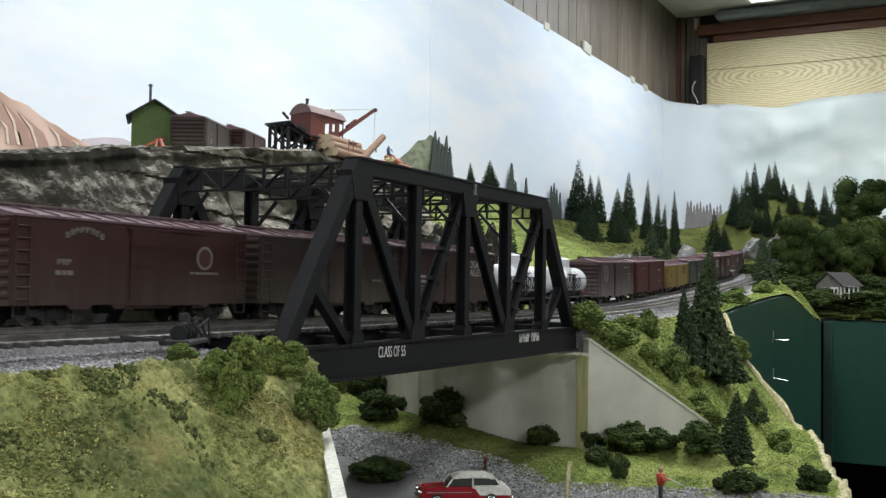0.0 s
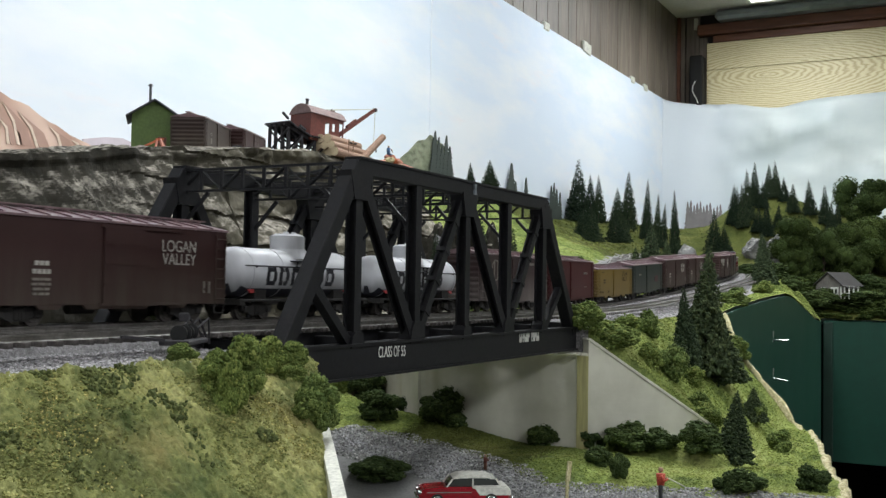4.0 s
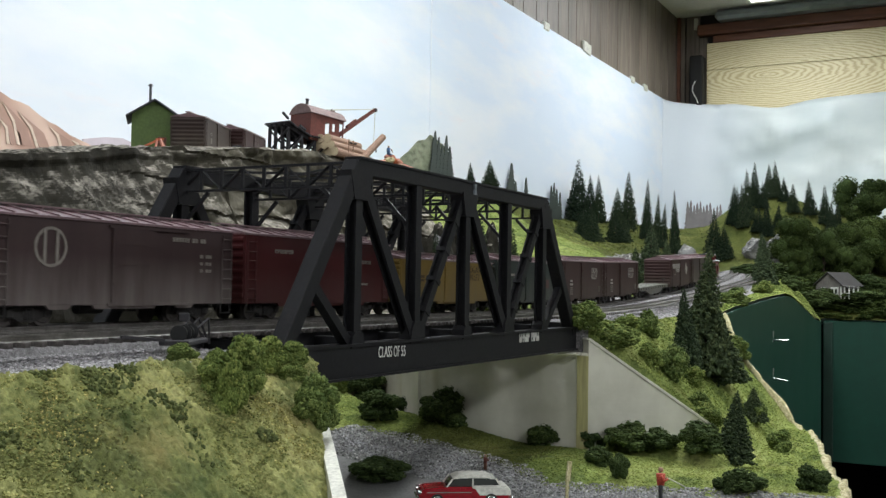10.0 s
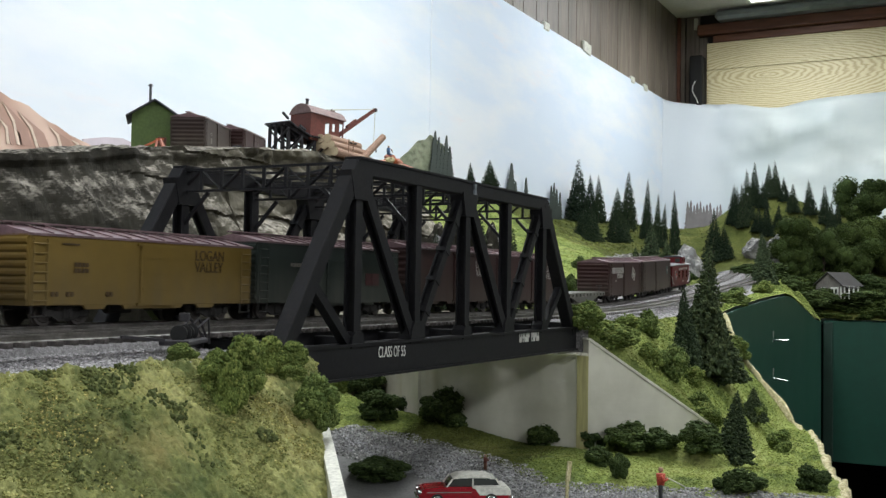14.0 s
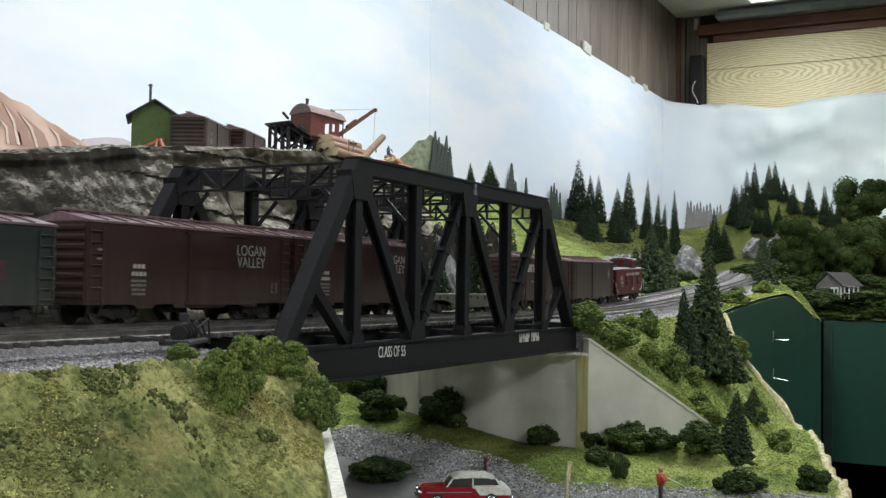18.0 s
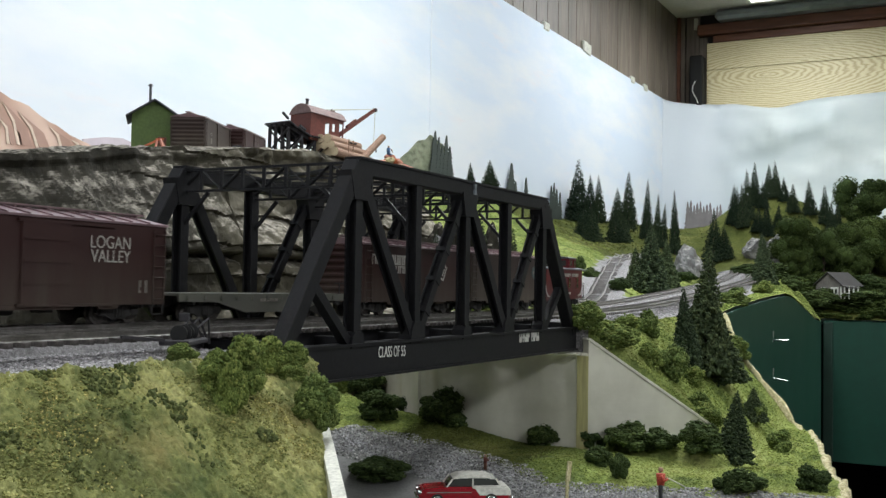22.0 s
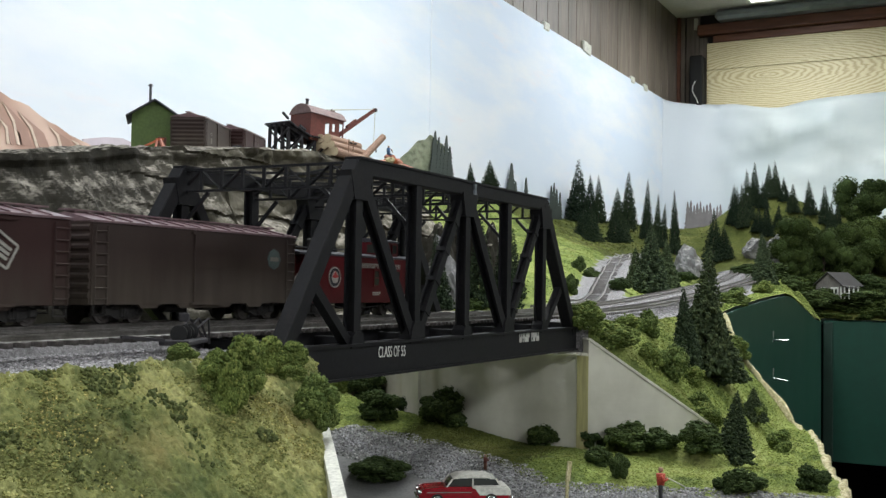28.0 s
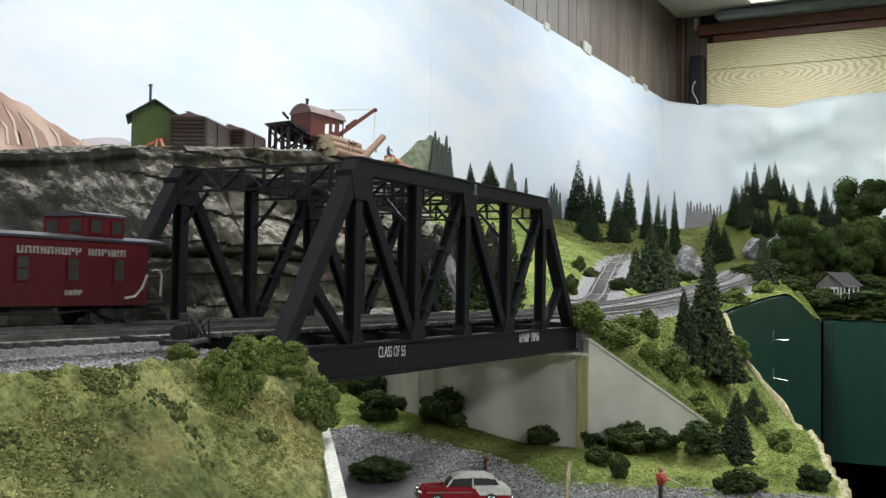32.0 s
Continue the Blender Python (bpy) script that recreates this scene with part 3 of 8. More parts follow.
# ---- the rock face behind the bridge ----
def cliff():
    e = thing("cliff", "tall grey-brown carved plaster rock face with pale ledges", "cliff", kind="structure")
    xs = np.concatenate([np.linspace(-1.6, -0.12, 30), np.linspace(-0.12, 0.90, 620)[1:]])
    nv = 150
    vs_, fs_ = [], []
    for x in xs:
        top = (shelf_z(x) + 0.004 + 0.004 * wobble(x, 0, 0, 14, 3)) * (1 - 0.5 * smooth01(0.66, 0.86, x))
        end = smooth01(0.70, 0.90, x)
        for j in range(nv + 1):
            v = j / nv
            if v < 0.88:
                u = v / 0.88
                z = -0.11 * (0.02 < x < 0.36) + -0.014 * (not 0.02 < x < 0.36) 
                z = z + (top - z) * u
                lean = 0.250 + 0.040 * max(0, z + 0.014) / max(0.08, top)
                strata = smooth01(0.20, 0.34, x)
                # large swellings and hollows, wide along the face
                lean += 0.016 * wobble(x * 0.8, z, 5.0, 8, 3) + 0.007 * wobble(x, z * 0.6, 2.0, 20, 3)
                # angular chips with grooves between them, warped so that no row repeats
                wx, wz = x + 0.016 * wobble(x, z, 1.0, 16, 3), z + 0.010 * wobble(x, z, 4.0, 18, 3)
                for fx, fz, depth in ((7, 15, 0.010), (17, 34, 0.0050), (40, 70, 0.0022)):
                    near, _ = noise.voronoi(Vector((wx * fx, wz * fz, 0.5)))
                    lean -= depth * (0.35 + 0.65 * strata) * min(0.5, near[1] - near[0]) * 1.6
                # runnels and grain
                lean += 0.0030 * abs(wobble(x, z * 0.35, 8.0, 40, 3)) + 0.0013 * wobble(x, z, 9.0, 70, 3)
                # courses of bedded rock with undercut shelves
                hz = z + 0.008 * wobble(x, 3, 0, 9, 3)
                step = (hz / 0.027) % 1.0
                lean += 0.010 * strata * (step - 0.5) * (0.25 + 1.1 * abs(wobble(math.floor(hz / 0.027) * 3.3, x, 1, 8, 2)))
                # a long overhang with a dark crack below it
                crack = 0.043 + 0.006 * wobble(x, 0, 0, 6, 2)
                ledge = 0.55 + 0.45 * strata
                y = lean - 0.012 * ledge * smooth01(crack, crack + 0.003, z) * smooth01(0.12, 0.06, z) + 0.014 * ledge * math.exp(-((z - crack) / 0.0032) ** 2) - 0.003 * smooth01(top - 0.012, top - 0.006, z)
                vs_.append((x + 0.05 * end * u, y + 0.22 * end * end, z))
            else:
                u = (v - 0.88) / 0.12
                y = 0.292 + 0.11 * u + 0.006 * wobble(x, u, 5, 30, 2) + 0.22 * end * end
                vs_.append((x + 0.05 * end, y, top + 0.002 * math.sin(u * 3.1) + 0.0035 * wobble(x, y, 1, 40, 3)))
    n = nv + 1
    for i in range(len(xs) - 1):
        for j in range(nv):
            a = i * n + j
            fs_.append((a, a + n, a + n + 1, a + 1))
    me = bpy.data.meshes.new("rock_face")
    me.from_pydata(vs_, [], fs_)
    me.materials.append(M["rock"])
    o = new("rock_face", me)
    o.parent = e
    return e


cliff()


def boulder(name, label, x, y, z, sx, sy, sz, mat, seed, cuts=4):
    """A craggy rock, cut by random planes and roughened."""
    bm = bmesh.new()
    bmesh.ops.create_icosphere(bm, subdivisions=cuts, radius=1)
    r = random.Random(seed)
    planes = [(Vector((r.uniform(-1, 1), r.uniform(-1, 1), r.uniform(-0.3, 1))).normalized(), r.uniform(0.55, 0.9)) for _ in range(9)]
    for v in bm.verts:
        for n, d in planes:
            k = v.co.dot(n) - d
            if k > 0:
                v.co -= n * k * 0.85
        v.co *= 1 + 0.16 * wobble(v.co.x, v.co.y, v.co.z + seed, 2.2, 4) + 0.10 * wobble(v.co.x, v.co.y, v.co.z, 7, 4)
        v.co = Vector((v.co.x * sx, v.co.y * sy, v.co.z * sz))
    o = mesh_ob(name, bm, mat, at=pose(x, y, z, 0, 0, r.uniform(0, 360)))
    return tagged(o, label, "rock", "rock outcrops")

# ---- the double-track truss bridge ----
L, PN, HW, ZB, ZT = 0.3645, 0.06075, 0.0561, -0.0096, 0.0826
bridge = thing("truss_bridge", "black double-track steel through-truss bridge over the river", "bridge")
ZC, ZTC = ZB - 0.0065, ZT - 0.0045


def lattice(name, p, q, depth, w, n, axis_up=(0, 0, 1)):
    """A light strut of two flats with zig-zag lacing between them."""
    bm = bmesh.new()
    p, q, u = Vector(p), Vector(q), Vector(axis_up) * depth / 2
    beam(bm, p + u, q + u, w, 0.0012, axis_up)
    beam(bm, p - u, q - u, w, 0.0012, axis_up)
    side = 1
    for i in range(n):
        a, b = p.lerp(q, i / n), p.lerp(q, (i + 1) / n)
        beam(bm, a - u * side, b + u * side, 0.0016, 0.0007, (0.3, 0.3, 1))
        if i:
            beam(bm, a - u, a + u, w * 0.8, 0.0016, (1, 0.2, 0))
        side = -side
    return part(name, bm, M["steel"], bridge)


for sy in (-1, 1):
    y = sy * HW
    bm = bmesh.new()
    box(bm, -0.004, L + 0.004, y - 0.0035, y + 0.0035, ZB - 0.0165, ZB, 0.0004)
    box(bm, -0.004, L + 0.004, y - 0.0050, y + 0.0050, ZB - 0.0012, ZB + 0.0002)
    box(bm, -0.004, L + 0.004, y - 0.0050, y + 0.0050, ZB - 0.0172, ZB - 0.016)
    part("bottom_chord", bm, M["steel"], bridge)
    bm = bmesh.new()
    box(bm, PN - 0.002, L - PN + 0.002, y - 0.0040, y + 0.0040, ZT - 0.0085, ZT, 0.0005)
    box(bm, PN - 0.002, L - PN + 0.002, y - 0.0048, y + 0.0048, ZT - 0.0009, ZT + 0.0004)
    part("top_chord", bm, M["steel"], bridge)
    for x0, x1 in ((0, PN), (L, L - PN)):
        bm = bmesh.new()
        beam(bm, (x0, y, ZB - 0.004), (x1, y, ZT - 0.003), 0.0085, 0.0080, (0, 0, 1), 0.0005)
        part("end_post", bm, M["steel"], bridge)
        # knee strut from the middle of the end post to the first bottom node
        bm = bmesh.new()
        mx, mz = x0 * 0.65 + x1 * 0.35, ZB * 0.65 + ZT * 0.35
        beam(bm, (mx, y, mz), (x1 - (x1 - x0) * 0.07, y, ZB), 0.0050, 0.0045)
        part("sub_strut", bm, M["steel"], bridge)
    for i in range(1, 6):
        bm = bmesh.new()
        x = i * PN
        for dy in (-0.0026, 0.0026):
            box(bm, x - 0.0030, x + 0.0030, y + dy - 0.0006, y + dy + 0.0006, ZB, ZT - 0.004)
        box(bm, x - 0.0006, x + 0.0006, y - 0.0026, y + 0.0026, ZB, ZT - 0.004)
        part("vertical_post", bm, M["steel"], bridge)
    # Warren diagonals: down, up, down, up between the nodes
    for i in range(1, 5):
        za, zb = (ZT - 0.006, ZB) if i % 2 else (ZB, ZT - 0.006)
        bm = bmesh.new()
        a, b = Vector((i * PN + 0.002, y, za)), Vector(((i + 1) * PN - 0.002, y, zb))
        for dy in (-0.0022, 0.0022):
            o = Vector((0, dy, 0))
            beam(bm, a + o, b + o, 0.0012, 0.0062 if i % 2 else 0.0050)
        beam(bm, a, b, 0.0034, 0.0010)
        if i % 2 == 0:
            for f in (0.16, 0.36, 0.56, 0.76):
                beam(bm, a.lerp(b, f), a.lerp(b, f + 0.028), 0.0066, 0.0062)
        part("diagonal", bm, M["steel"], bridge)
    for i in range(0, 7):
        x = i * PN
        top = i in (1, 3, 5)
        bm = bmesh.new()
        w, hh = (0.0085, 0.010) if i % 2 == 0 else (0.0062, 0.006)
        if i in (0, 6):
            bm.free()
            continue
        prism(bm, [(x - w, ZB - 0.002), (x + w, ZB - 0.002), (x + w * 0.8, ZB + hh * 0.6), (x + w * 0.45, ZB + hh), (x - w * 0.45, ZB + hh), (x - w * 0.8, ZB + hh * 0.6)], y - 0.0041, y + 0.0041, "y")
        part("gusset_plate", bm, M["steel"], bridge)
        if top:
            bm = bmesh.new()
            prism(bm, [(x - 0.010, ZT - 0.007), (x + 0.010, ZT - 0.007), (x + 0.0065, ZT - 0.021), (x - 0.0065, ZT - 0.021)], y - 0.0046, y + 0.0046, "y")
            part("gusset_plate", bm, M["steel"], bridge)
# cross struts, portals and top laterals
for i in range(1, 6):
    x = i * PN
    lattice("sway_strut" if 1 < i < 5 else "portal_strut", (x, -HW, ZT - (0.0075 if 1 < i < 5 else 0.008)), (x, HW, ZT - (0.0075 if 1 < i < 5 else 0.008)), 0.0115, 0.0020, 8)
    for sy in (-1, 1):
        bm = bmesh.new()
        beam(bm, (x, sy * HW, ZT - 0.034), (x, sy * (HW - 0.019), ZT - 0.0145), 0.0018, 0.0016, (1, 0, 0))
        part("knee_brace", bm, M["steel"], bridge)
for i in range(1, 5):
    for a, b in ((-1, 1), (1, -1)):
        bm = bmesh.new()
        beam(bm, (i * PN, a * HW * 0.96, ZT - 0.003 + a * 0.0004), ((i + 1) * PN, b * HW * 0.96, ZT - 0.003 + a * 0.0004), 0.0022, 0.0012)
        part("lateral_brace", bm, M["steel"], bridge)
# floor system
for i in range(0, 7):
    part("floor_beam", bm_box(i * PN - 0.002, i * PN + 0.002, -HW + 0.006, HW - 0.006, -0.017, -0.0062, 0.0004), M["steel"], bridge)
for yy in (-0.0337, -0.0171, 0.0171, 0.0337):
    part("stringer", bm_box(-0.004, L + 0.004, yy - 0.0015, yy + 0.0015, -0.0125, -0.0046), M["steel"], bridge)
# hand-painted words on the near bottom chord
cu = bpy.data.curves.new("painted_words", "FONT")
cu.body, cu.size, cu.extrude, cu.align_x = "CLASS OF 55", 0.0080, 0.0001, "CENTER"
cu.offset = 0.0
cu.materials.append(M["white"])
words = new("painted_words", cu)
words.parent = bridge
words.matrix_basis = Matrix.Translation((0.0935, -HW - 0.0042, -0.0175)) @ pose(0, 0, 0, 90) @ pose(0, 0, 0, 0, 0, -1.2) @ Matrix.Diagonal((0.62, 1, 1, 1))
bm = bmesh.new()
bx = 0.2600
rn = random.Random(2)
for k in range(12):
    if k != 6:
        for dx, z0, z1 in ((0, 0, 1), (0.0014, rn.choice((0, 0.45)), rn.choice((0.6, 1)))):
            box(bm, bx + dx, bx + dx + 0.00055, -HW - 0.0040, -HW - 0.0036, -0.0170 + 0.0060 * z0, -0.0170 + 0.0060 * z1)
        zz = -0.0170 + 0.0060 * rn.choice((0.05, 0.5, 0.9))
        box(bm, bx, bx + 0.0018, -HW - 0.0040, -HW - 0.0036, zz - 0.0003, zz + 0.0003)
    bx += 0.0029
part("painted_marks", bm, M["white"], bridge, "row of white painted scrawl")
bm = bmesh.new()
prism(bm, [(0.1855, ZT - 0.0075), (0.1895, ZT - 0.0075), (0.1885, ZT - 0.004), (0.1895, ZT - 0.001), (0.1860, ZT - 0.001), (0.1868, ZT - 0.004)], -HW - 0.0052, -HW - 0.0041, "y")
part("worn_patch", bm, M["duct"], bridge, "scuffed grey patch")

# ---- abutments ----
def abut_paint():
    m, t, b = nodes_of("abutment_concrete")
    c = coords(t)
    col = ramp(t, noise_tex(t, c, 22, 5, 0.6), ((0.3, (0.44, 0.43, 0.36)), (0.7, (0.62, 0.61, 0.53))))
    run = noise_tex(t, c, 26, 4, 0.6, stretch=(1, 1, 0.06))
    col = mix(t, col, (0.40, 0.37, 0.22), ramp(t, run, ((0.55, (0,) * 3), (0.75, (0.75,) * 3))))
    link(t, col, b.inputs["Base Color"])
    b.inputs["Roughness"].default_value = 0.65
    bump(t, b, noise_tex(t, c, 90, 2, stretch=(0.3, 0.3, 3)), 0.15, 0.0006)
    return m


M["concrete"] = abut_paint()
M["moss"] = stain("algae_stain", shades((0.42, 0.39, 0.19), 0.8, 1.2), 60, 0.8, stretch=(1, 1, 0.1))
east = thing("abutment", "pale concrete bridge abutment with flared wing walls", "abutment", "bridge abutments", kind="structure")
part("face_wall", bm_box(0.3640, 0.380, -0.071, 0.072, -0.125, -0.0285, 0.001), M["concrete"], east)
part("bearing_shelf", bm_box(0.352, 0.3635, -0.066, 0.075, -0.0305, -0.0280, 0.0008), M["concrete"], east)


def wing(p, q, z0, z1, foot):
    """A wing wall from p to q with a falling top and a thin coping."""
    d = Vector((q[0] - p[0], q[1] - p[1]))
    n = Vector((-d.y, d.x)).normalized() * 0.005
    bm = bmesh.new()
    A = [bm.verts.new((p[0] + s * n.x, p[1] + s * n.y, z)) for s in (-1, 1) for z in (foot, z0)]
    B = [bm.verts.new((q[0] + s * n.x, q[1] + s * n.y, z)) for s in (-1, 1) for z in (foot, z1)]
    for f in ((A[0], A[1], B[1], B[0]), (A[2], B[2], B[3], A[3]), (A[1], A[3], B[3], B[1]), (A[0], B[0], B[2], A[2]), (A[0], A[2], A[3], A[1]), (B[0], B[1], B[3], B[2])):
        bm.faces.new(f)
    bmesh.ops.recalc_face_normals(bm, faces=bm.faces[:])
    part("wing_wall", bm, M["concrete"], east)
    bm = bmesh.new()
    beam(bm, (p[0], p[1], z0 + 0.001), (q[0], q[1], z1 + 0.001), 0.012, 0.0022, (0, 0, 1), 0.0003)
    part("coping", bm, M["concrete"], east)


wing((0.3668, -0.068), (0.440, -0.143), -0.019, -0.086, -0.125)
wing((0.3688, 0.0715), (0.455, 0.160), -0.029, -0.056, -0.135)
part("algae_streak", bm_box(0.3630, 0.3645, -0.0715, -0.0625, -0.125, -0.031), M["moss"], east, "yellow-green damp streak")
west = thing("abutment", "concrete abutment with a narrow white wing wall edge", "abutment", "bridge abutments", kind="structure")
part("face_wall", bm_box(-0.012, -0.0005, -0.064, 0.072, -0.125, -0.0285, 0.001), M["concrete"], west)
# the west wing wall runs towards the front with a falling top
p, q = Vector((-0.0110, -0.0890)), Vector((-0.0747, -0.1390))
d = (q - p).normalized()
n = Vector((-d.y, d.x)) * 0.0024
bm = bmesh.new()
ring = []
for k, (c, z) in enumerate(((p - d * 0.014, -0.0366), (p, -0.0389), (p.lerp(q, 0.45), -0.0430), (q, -0.0492), (q + d * 0.03, -0.054))):
    ring.append([bm.verts.new((c.x + s * n.x, c.y + s * n.y, zz)) for s, zz in ((-1, -0.125), (-1, z), (1, z), (1, -0.125))])
for a, b in zip(ring, ring[1:]):
    for k in range(4):
        bm.faces.new((a[k], b[k], b[(k + 1) % 4], a[(k + 1) % 4]))
bm.faces.new(ring[0])
bm.faces.new(ring[-1])
bmesh.ops.recalc_face_normals(bm, faces=bm.faces[:])
part("wing_wall", bm, M["strip"], west, "bare white wing wall edge")

# ---- tracks ----
def rail_sweep(path, side, name, parent, w=0.0011, h=0.0025, top=0.0):
    """A rail with head, web and foot along a list of (place, heading)."""
    prof = [(-w * 0.5, top), (w * 0.5, top), (w * 0.5, top - h * 0.3), (w * 0.22, top - h * 0.4), (w * 0.22, top - h * 0.8), (w * 1.0, top - h), (-w * 1.0, top - h), (-w * 0.22, top - h * 0.8), (-w * 0.22, top - h * 0.4), (-w * 0.5, top - h * 0.3)]
    bm = bmesh.new()
    prev = None
    for p, a in path:
        nx, ny = -math.sin(a), math.cos(a)
        ring = [bm.verts.new((p.x + nx * (side + u), p.y + ny * (side + u), p.z + v)) for u, v in prof]
        if prev:
            for k in range(len(prof)):
                bm.faces.new((prev[k], ring[k], ring[(k + 1) % len(prof)], prev[(k + 1) % len(prof)]))
        prev = ring
    return part(name, bm, M["rail"], parent)


def tie_mesh(length=0.030):
    bm = bm_box(-0.0013, 0.0013, -length / 2, length / 2, -0.0019, 0, 0.0002)
    return bm


def lay(label, side, s0, s1, near0, near1, guard=False):
    tr = thing("track", label, "track", "parallel tracks", kind="structure")
    path = []
    s = s0
    while s < s1:
        p, a, g = on_line(s, side)
        path.append((p, a))
        s += 0.4 if s < -0.9 else 0.02
    for k, sd in enumerate((-0.0088, 0.0088)):
        rail_sweep(path, sd, "rail", tr)
    if guard:
        gp = [(p, a) for p, a in path if -0.06 < p.x < 0.43]
        for sd in (-0.0055, 0.0055):
            rail_sweep(gp, sd, "guard_rail", tr, top=-0.0006, h=0.0019)
    first, rest = {}, bmesh.new()
    s = s0
    rn = random.Random(int(side * 1e4) + 7)
    while s < s1:
        p, a, g = on_line(s, side)
        bridge_tie = -0.01 < p.x < 0.376
        m = Matrix.Translation((p.x, p.y, p.z - 0.0024 + rn.uniform(-0.0001, 0.0001))) @ pose(0, 0, 0, 0, -math.degrees(g), math.degrees(a) + rn.uniform(-0.6, 0.6))
        if near0 <= s <= near1:
            # past the bridge the ties are dusted with ballast
            look_ = "tie" if p.x < 0.39 else "tie_grey"
            if look_ not in first:
                first[look_] = part("tie", tie_mesh(), M[look_], tr, at=m)
            else:
                share("tie", first[look_], tr, m)
        elif s > -0.9:
            box(rest, -0.0013, 0.0013, -0.015, 0.015, -0.0019, 0, m=m)
        s += 0.0050 if bridge_tie else 0.0072
    if len(rest.verts):
        o = part("far_ties", rest, M["tie_grey"], tr)
        o["kind"] = "stuff"
    else:
        rest.free()
    return tr


lay("weathered far track with dark ties on grey ballast", 0.0, -3.0, 2.45, -0.30, 1.25, True)
lay("weathered near track with dark ties on grey ballast", -0.0508, -3.0, 2.45, -0.42, 1.15, True)


def branch_line():
    tr = thing("track", "branch track climbing through the meadow", "track", "parallel tracks", kind="structure")
    path = []
    for x in np.linspace(0.52, 2.05, 70):
        y = branch_y(x)
        a = math.atan2(branch_y(x + 0.02) - branch_y(x - 0.02), 0.04)
        path.append((Vector((x, y, max(ground_z(x, y), line_z(x) - 0.004) + 0.0062)), a))
    for sd in (-0.0088, 0.0088):
        rail_sweep(path, sd, "rail", tr)
    bm = bmesh.new()
    for i in range(len(path) - 1):
        for f in (0, 0.33, 0.67):
            p, a = path[i][0].lerp(path[i + 1][0], f), path[i][1]
            box(bm, -0.0013, 0.0013, -0.015, 0.015, -0.0065, -0.0051, m=Matrix.Translation(p) @ pose(0, 0, 0, 0, 0, math.degrees(a)))
    part("ties", bm, M["tie_grey"], tr)["kind"] = "stuff"


branch_line()

# ---- the freight train ----
M["underbody"] = stain("underbody_black", shades((0.020, 0.018, 0.017)), 90, 0.8, 5, 0.3)
M["wheel"] = stain("wheel_steel", shades((0.10, 0.09, 0.085)), 90, 0.45, 5, 0.3, metal=0.6)
M["letter"] = stain("lettering_white", shades((0.46, 0.44, 0.40), 0.75, 1.1), 150, 0.7, bump_amt=0)
M["letter_dim"] = stain("lettering_faded", shades((0.21, 0.19, 0.165), 0.8, 1.1), 150, 0.7, bump_amt=0)
M["letter_dark"] = stain("lettering_black", shades((0.022, 0.022, 0.03)), 150, 0.6, bump_amt=0)
M["letter_red"] = stain("lettering_red", shades((0.45, 0.05, 0.05)), 150, 0.6, bump_amt=0)
PAINT = {
    "oxide": rail_paint("oxide_red_paint", (0.0449, 0.0146, 0.0129)),
    "brown": rail_paint("mineral_brown_paint", (0.0359, 0.0120, 0.0114)),
    "dusty": rail_paint("weathered_brown_paint", (0.0382, 0.0240, 0.0209), (0.112, 0.096, 0.074)),
    "grey": rail_paint("dust_grey_brown_paint", (0.0360, 0.0180, 0.0187), (0.23, 0.205, 0.19), 0.62, 0.008, 0.031),
    "red": rail_paint("bright_oxide_paint", (0.0592, 0.0074, 0.0088), (0.06, 0.025, 0.022)),
    "yellow": rail_paint("reefer_yellow_paint", (0.1917, 0.1249, 0.0232), (0.125, 0.098, 0.055)),
    "green": rail_paint("dark_green_paint", (0.0158, 0.0248, 0.0214), (0.08, 0.08, 0.065)),
    "flat": rail_paint("flatcar_grey_paint", (0.1035, 0.1062, 0.0900), (0.10, 0.095, 0.08)),
    "caboose": rail_paint("caboose_red_paint", (0.1105, 0.0064, 0.0102), (0.04, 0.013, 0.011), 0.45),
    "silver": rail_paint("silver_tank_paint", (0.62, 0.63, 0.66), (0.045, 0.045, 0.05), 0.33, 0.0150, 0.0260),
}
ROOF = stain("roof_metal", shades((0.19, 0.125, 0.135)), 70, 0.36, 6, 0.25)
ROOF_CABOOSE = stain("caboose_roof_grey", shades((0.060, 0.058, 0.072)), 70, 0.36, 6, 0.25)
PARTS = {}


def shared(key, name, parent, m, make, mat, smooth=False, label=""):
    """A part whose mesh is built once and used again by the other cars."""
    if key not in PARTS:
        PARTS[key] = part(name, make(), mat, parent, label, smooth, m)
        return PARTS[key]
    o = share(name, PARTS[key], parent, m)
    if label:
        tagged(o, label)
    return o


def side_frame():
    bm = bmesh.new()
    prism(bm, [(-0.0125, 0.0050), (-0.0125, 0.0078), (-0.0050, 0.0080), (-0.0038, 0.0092), (0.0038, 0.0092), (0.0050, 0.0080), (0.0125, 0.0078), (0.0125, 0.0050), (0.0090, 0.0046), (0.0040, 0.0022), (-0.0040, 0.0022), (-0.0090, 0.0046)], -0.0008, 0.0008, "y")
    for x in (-0.0095, 0.0095):
        box(bm, x - 0.0018, x + 0.0018, -0.0018, 0.0008, 0.0038, 0.0074, 0.0004)
    for x in (-0.0016, 0, 0.0016):
        rod(bm, (x, -0.0012, 0.0030), (x, -0.0012, 0.0078), 0.0007, n=6)
    return bm


def wheel_mesh():
    bm = bmesh.new()
    rod(bm, (0, -0.0010, 0), (0, 0.0010, 0), 0.0050, n=20)
    rod(bm, (0, 0.0008, 0), (0, 0.0014, 0), 0.0057, n=20)
    rod(bm, (0, -0.0014, 0), (0, -0.0008, 0), 0.0034, 0.0040, n=16)
    return bm


